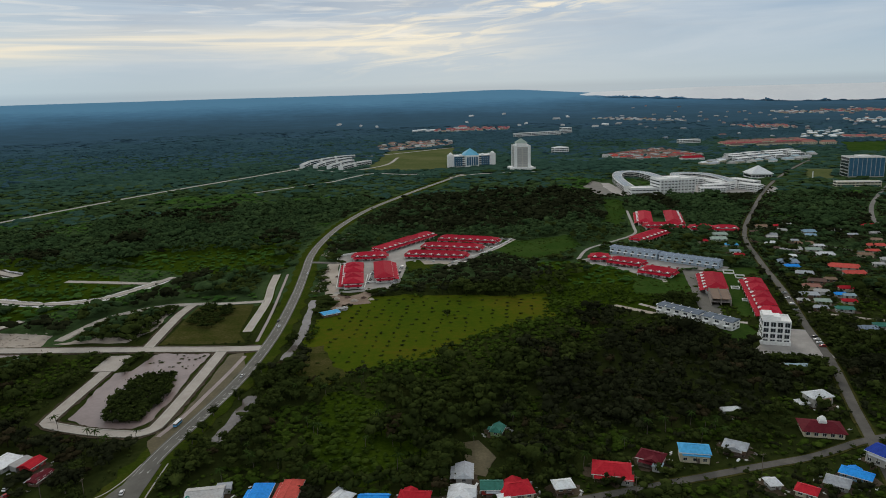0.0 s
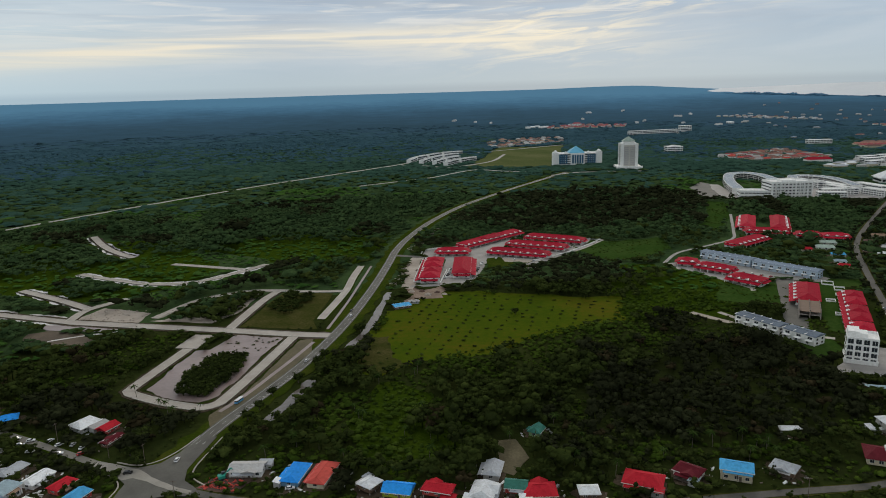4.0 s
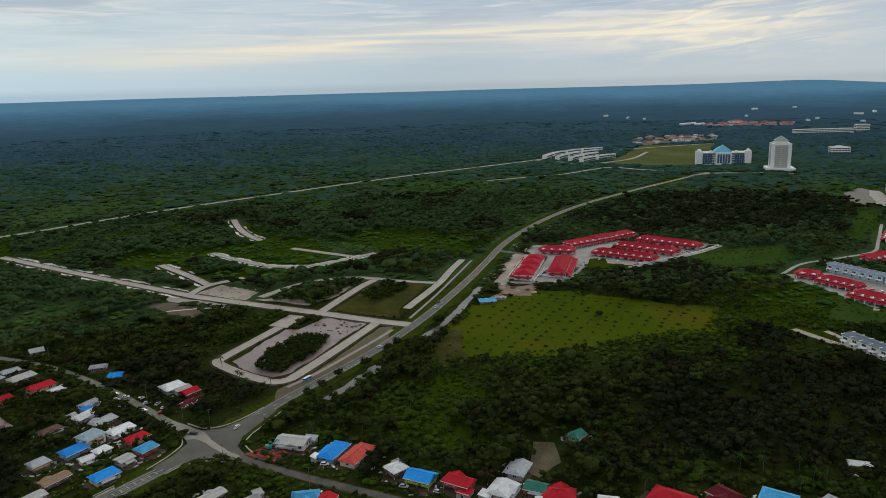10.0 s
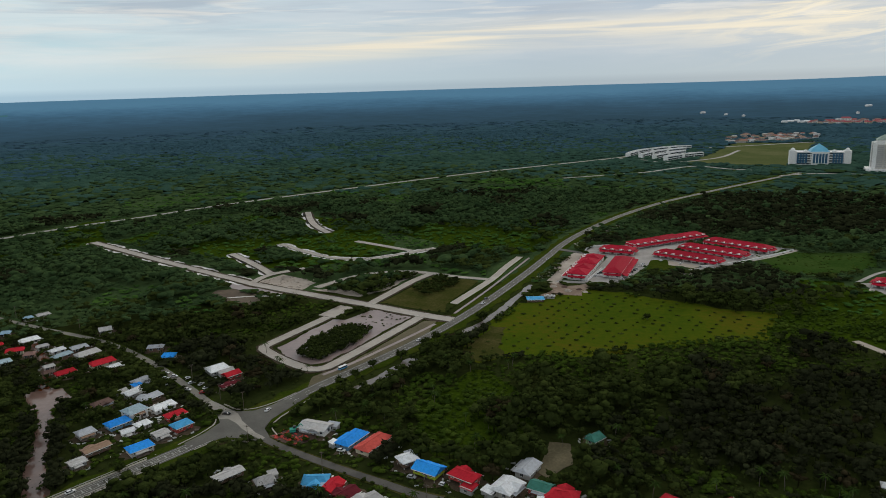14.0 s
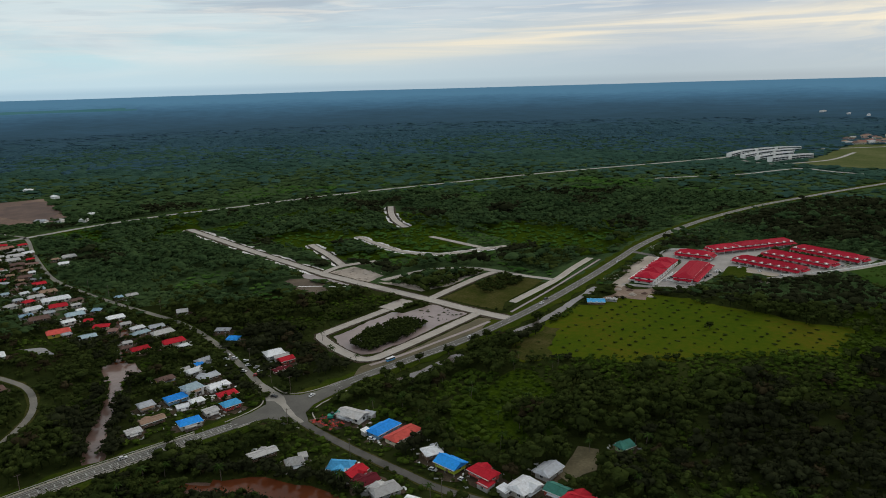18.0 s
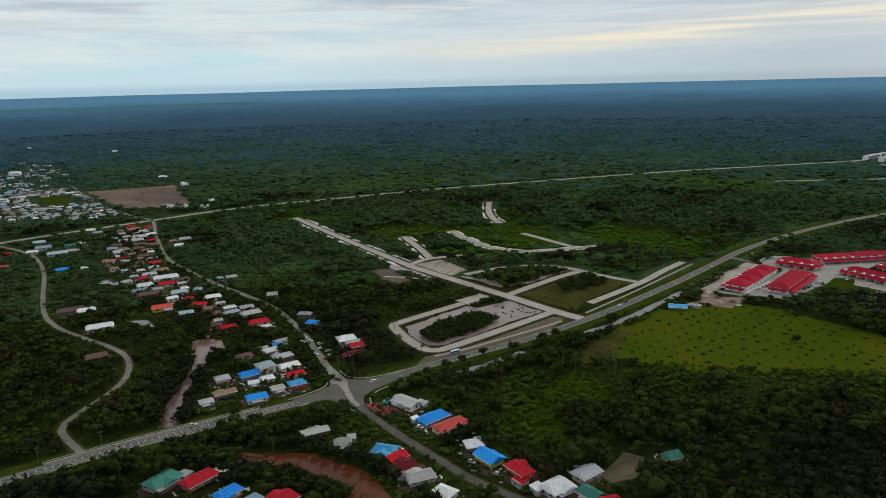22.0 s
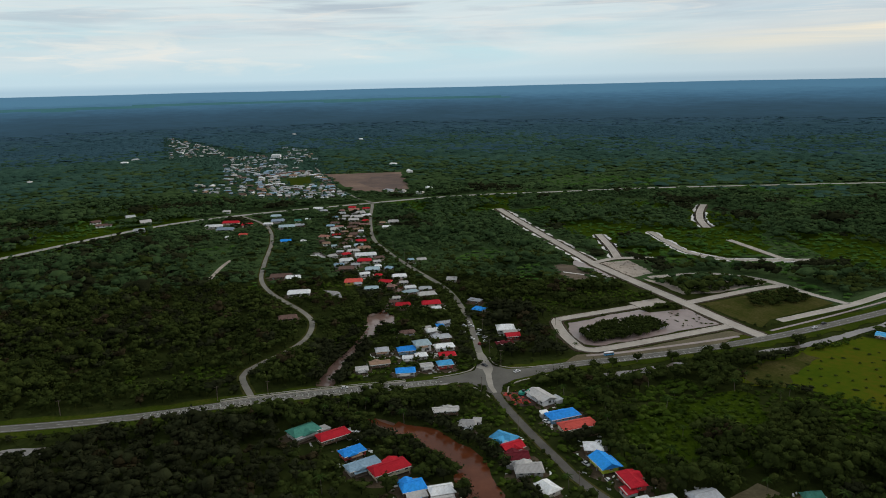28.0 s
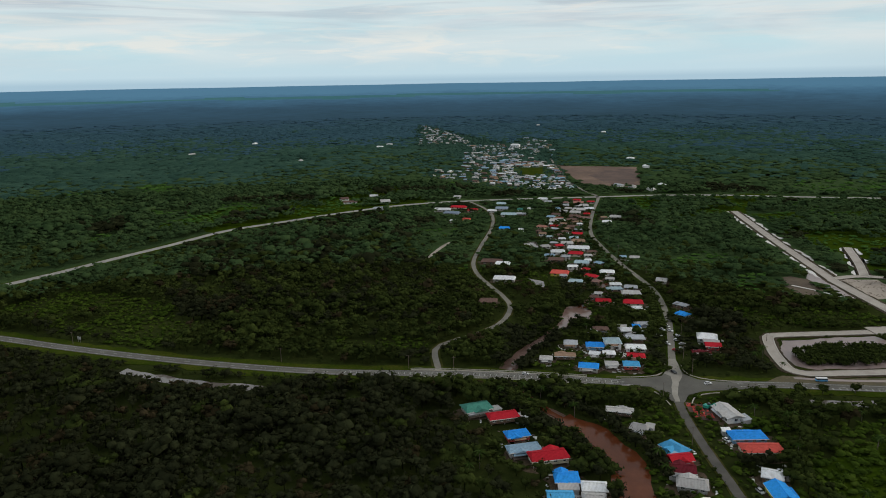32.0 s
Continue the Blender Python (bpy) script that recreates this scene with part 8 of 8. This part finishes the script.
for x0, y0, x1, y1, n in ((-40, 540, -36, 596, 10), (-61, 540, -58, 590, 9), (-28, 612, 22, 600, 9), (-14, 641, 38, 629, 8), (0, 672, 52, 655, 7), (-60, 670, -24, 716, 7), (214, 372, 220, 398, 5), (150, 592, 196, 560, 8), (232, 440, 246, 492, 4)):
    for k in range(n):
        if carng.random() < 0.8:
            t = (k + 0.5) / n
            car(x0 + (x1 - x0) * t, y0 + (y1 - y0) * t, math.degrees(math.atan2(y1 - y0, x1 - x0)) + 90 + carng.uniform(-6, 6), carng.choice(["white", "silver", "white", "black", "red"]), 0.24)

bus = thing("bus", pose(-126.2, 303.5, 0.30, 0, 0, 82) @ Matrix.Scale(0.7, 4), "light blue and white minibus stopped at the roadside", "bus")
part("body", mesh_of("body", *joined(box(-3.9, -1.2, 0.35, 3.9, 1.2, 1.5)), CARS["blue"]), bus)
part("windows", mesh_of("windows", *box(-3.8, -1.17, 1.5, 3.8, 1.17, 2.4), GLASS), bus)
part("roof", mesh_of("roof", *box(-3.9, -1.2, 2.4, 3.9, 1.2, 2.75), CARS["white"]), bus, None, "white roof")
for wx in (-2.5, 2.6):
    for wy in (-1.1, 1.1):
        part("wheel", cached("wheel", wheel_mesh), bus, pose(wx, wy, 0) @ Matrix.Scale(1.35, 4))

# roadside boards
for x, y, a, w in ((-216, -104, 70, 2.6),):
    ob = thing("road_board", pose(x, y, 0, 0, 0, a), "grey roadside board on two posts", "sign")
    part("panel", mesh_of("panel", *box(-w / 2, -0.06, 1.6, w / 2, 0.06, 3.4), WALLS["grey"]), ob)
    for sx in (-w / 2 + 0.4, w / 2 - 0.4):
        part("post", mesh_of("post", *box(sx - 0.07, -0.16, 0, sx + 0.07, -0.06, 3.5), STEEL), ob)

# excavator and scrap by the grey shed
patch("scrap_yard", [(-110, 226), (-92, 226), (-88, 236), (-104, 240)], SOIL, "red-brown bare yard strewn with scrap", "yard", 0.15, 1.0, clear=False)
ex = thing("excavator", pose(-101, 235, 0.15, 0, 0, 40), "small green excavator with its arm lowered", "excavator")
GREENPAINT = material("green_machine_paint", shades((0.02, 0.30, 0.22), 0.15), 0.5, 3.0, 0.5, 0.1)
for s in (-1, 1):
    part("track", mesh_of("track", *box(-1.7, s * 1.1 - 0.25, 0, 1.7, s * 1.1 + 0.25, 0.75), RUBBER), ex)
part("body", mesh_of("body", *box(-1.7, -1.2, 0.75, 0.9, 1.2, 1.9), GREENPAINT), ex)
part("cab", mesh_of("cab", *box(-0.2, 0.1, 1.9, 1.1, 1.1, 2.9), GLASS), ex)
part("boom", mesh_of("boom", *box(0, -0.2, 0, 3.6, 0.2, 0.4), GREENPAINT), ex, pose(0.8, -0.3, 1.6, 0, -40, 0))
part("stick", mesh_of("stick", *box(0, -0.15, 0, 2.4, 0.15, 0.3), GREENPAINT), ex, pose(3.5, -0.3, 3.9, 0, 60, 0))
part("bucket", mesh_of("bucket", *box(-0.5, -0.5, 0, 0.5, 0.5, 0.8), STEEL), ex, pose(4.8, -0.3, 1.3, 0, 20, 0))
srng = random.Random(9)
verts, faces = [], []
for k in range(60):
    x, y, s = srng.uniform(-107, -91), srng.uniform(227, 235), srng.uniform(0.2, 0.9)
    m = pose(x, y, 0.15 + s * 0.15, srng.uniform(-30, 30), srng.uniform(-30, 30), srng.uniform(0, 180))
    v, f = box(-s * 1.6, -s * 0.4, -s * 0.2, s * 1.6, s * 0.4, s * 0.2)
    n = len(verts)
    verts += [tuple(m @ Vector(q)) for q in v]
    faces += [tuple(i + n for i in q) for q in f]
tagged(new("scrap_heap", mesh_of("scrap_heap", verts, faces, ROOFS["orange"])), "heap of rusty red scrap metal and boards", "scrap", kind="stuff")
# rubble, boards and barrels in the yards
for count, tone, label in ((420, WALLS["grey"], "boards, crates and clutter lying in the house yards"), (260, WALLS["white"], "pale sheets, tanks and clutter in the house yards"), (200, WOOD, "weathered boards and timber lying in the house yards")):
    verts, faces = [], []
    for k in range(count):
        bx, by, turn, a, b = srng.choice(OUT_BOXES[:110])
        r = srng.uniform(0, 6.28)
        x, y, s = bx + (a + 0.8) * math.cos(r), by + (a + 0.8) * math.sin(r), srng.uniform(0.15, 0.8)
        m = pose(x, y, 0.05 + s * 0.2, srng.uniform(-20, 20), srng.uniform(-20, 20), srng.uniform(0, 180))
        v, f = box(-s * 1.3, -s * 0.6, -s * 0.25, s * 1.3, s * 0.6, s * 0.25)
        n = len(verts)
        verts += [tuple(m @ Vector(q)) for q in v]
        faces += [tuple(i + n for i in q) for q in f]
    tagged(new("yard_clutter", mesh_of("yard_clutter", verts, faces, tone)), label, "clutter", kind="stuff")
# pale rubble banks along the site track and on the mud
verts, faces = [], []
for k in range(520):
    t = srng.random()
    pick = srng.random()
    if pick < 0.35:
        x, y = -97 - 4 * t + srng.gauss(0, 1.6), 520 + 75 * t
    elif pick < 0.6:
        x, y = -111 + 12 * t + srng.gauss(0, 2), 640 + 120 * t
    elif pick < 0.8:
        x, y = srng.uniform(-6, 12), srng.uniform(575, 592)
    else:
        x, y = srng.uniform(-298, -256), srng.uniform(416, 442)
    s = srng.uniform(0.25, 1.1)
    m = pose(x, y, 0.2 + s * 0.1, srng.uniform(-25, 25), srng.uniform(-25, 25), srng.uniform(0, 180))
    v = [tuple(m @ Vector((q[0] * s, q[1] * s * 0.8, q[2] * s * 0.4))) for q in ICO_V]
    n = len(verts)
    verts += v
    faces += [tuple(int(i) + n for i in q) for q in ICO_F]
tagged(new("rubble", mesh_of("rubble", verts, faces, SAND)), "pale rubble and sand heaps beside the tracks", "rubble", kind="stuff")
mx = RS.uniform([-172, 372], [-142, 396], (26, 2))
scatter("mud_tufts", "dark tufts of weed on the mud flat", LOW, mx[:, 0], mx[:, 1], np.full(26, 0.1), RS.uniform(0.7, 2.0, 26), RS.uniform(0.4, 0.9, 26), TREES)


# ---- poles ----
def pole(x, y, h=9.0, turn=0.0):
    ob = thing("power_pole", pose(x, y, 0, 0, 0, turn), "tall weathered timber power pole with a crossarm", "power pole", "power poles")
    part("shaft", cached(("shaft", h), lambda: mesh_of("shaft", *tube(0.14, 0.09, 0, h, 8), WOOD)), ob)
    part("crossarm", cached("crossarm", lambda: mesh_of("crossarm", *box(-1.1, -0.07, 0, 1.1, 0.07, 0.14), WOOD)), ob, pose(0, 0, h - 0.6))
    return ob


vr = smooth_line([(-140, 243), (-158, 245), (-191, 256), (-231, 268), (-287, 278), (-359, 276), (-426, 276)], 32.0)
for q in vr:
    pole(q.x, q.y, 9.0, 75)
for q in smooth_line([(-112, 218), (-68, 215), (-18, 214), (25, 223), (69, 234), (122, 248)], 30.0):
    pole(q.x, q.y, 9.0, 10)
for x, y in ((-212, -106), (-175, 25), (-159, 96), (-155, 120)):
    pole(x, y, 8.0, 80)
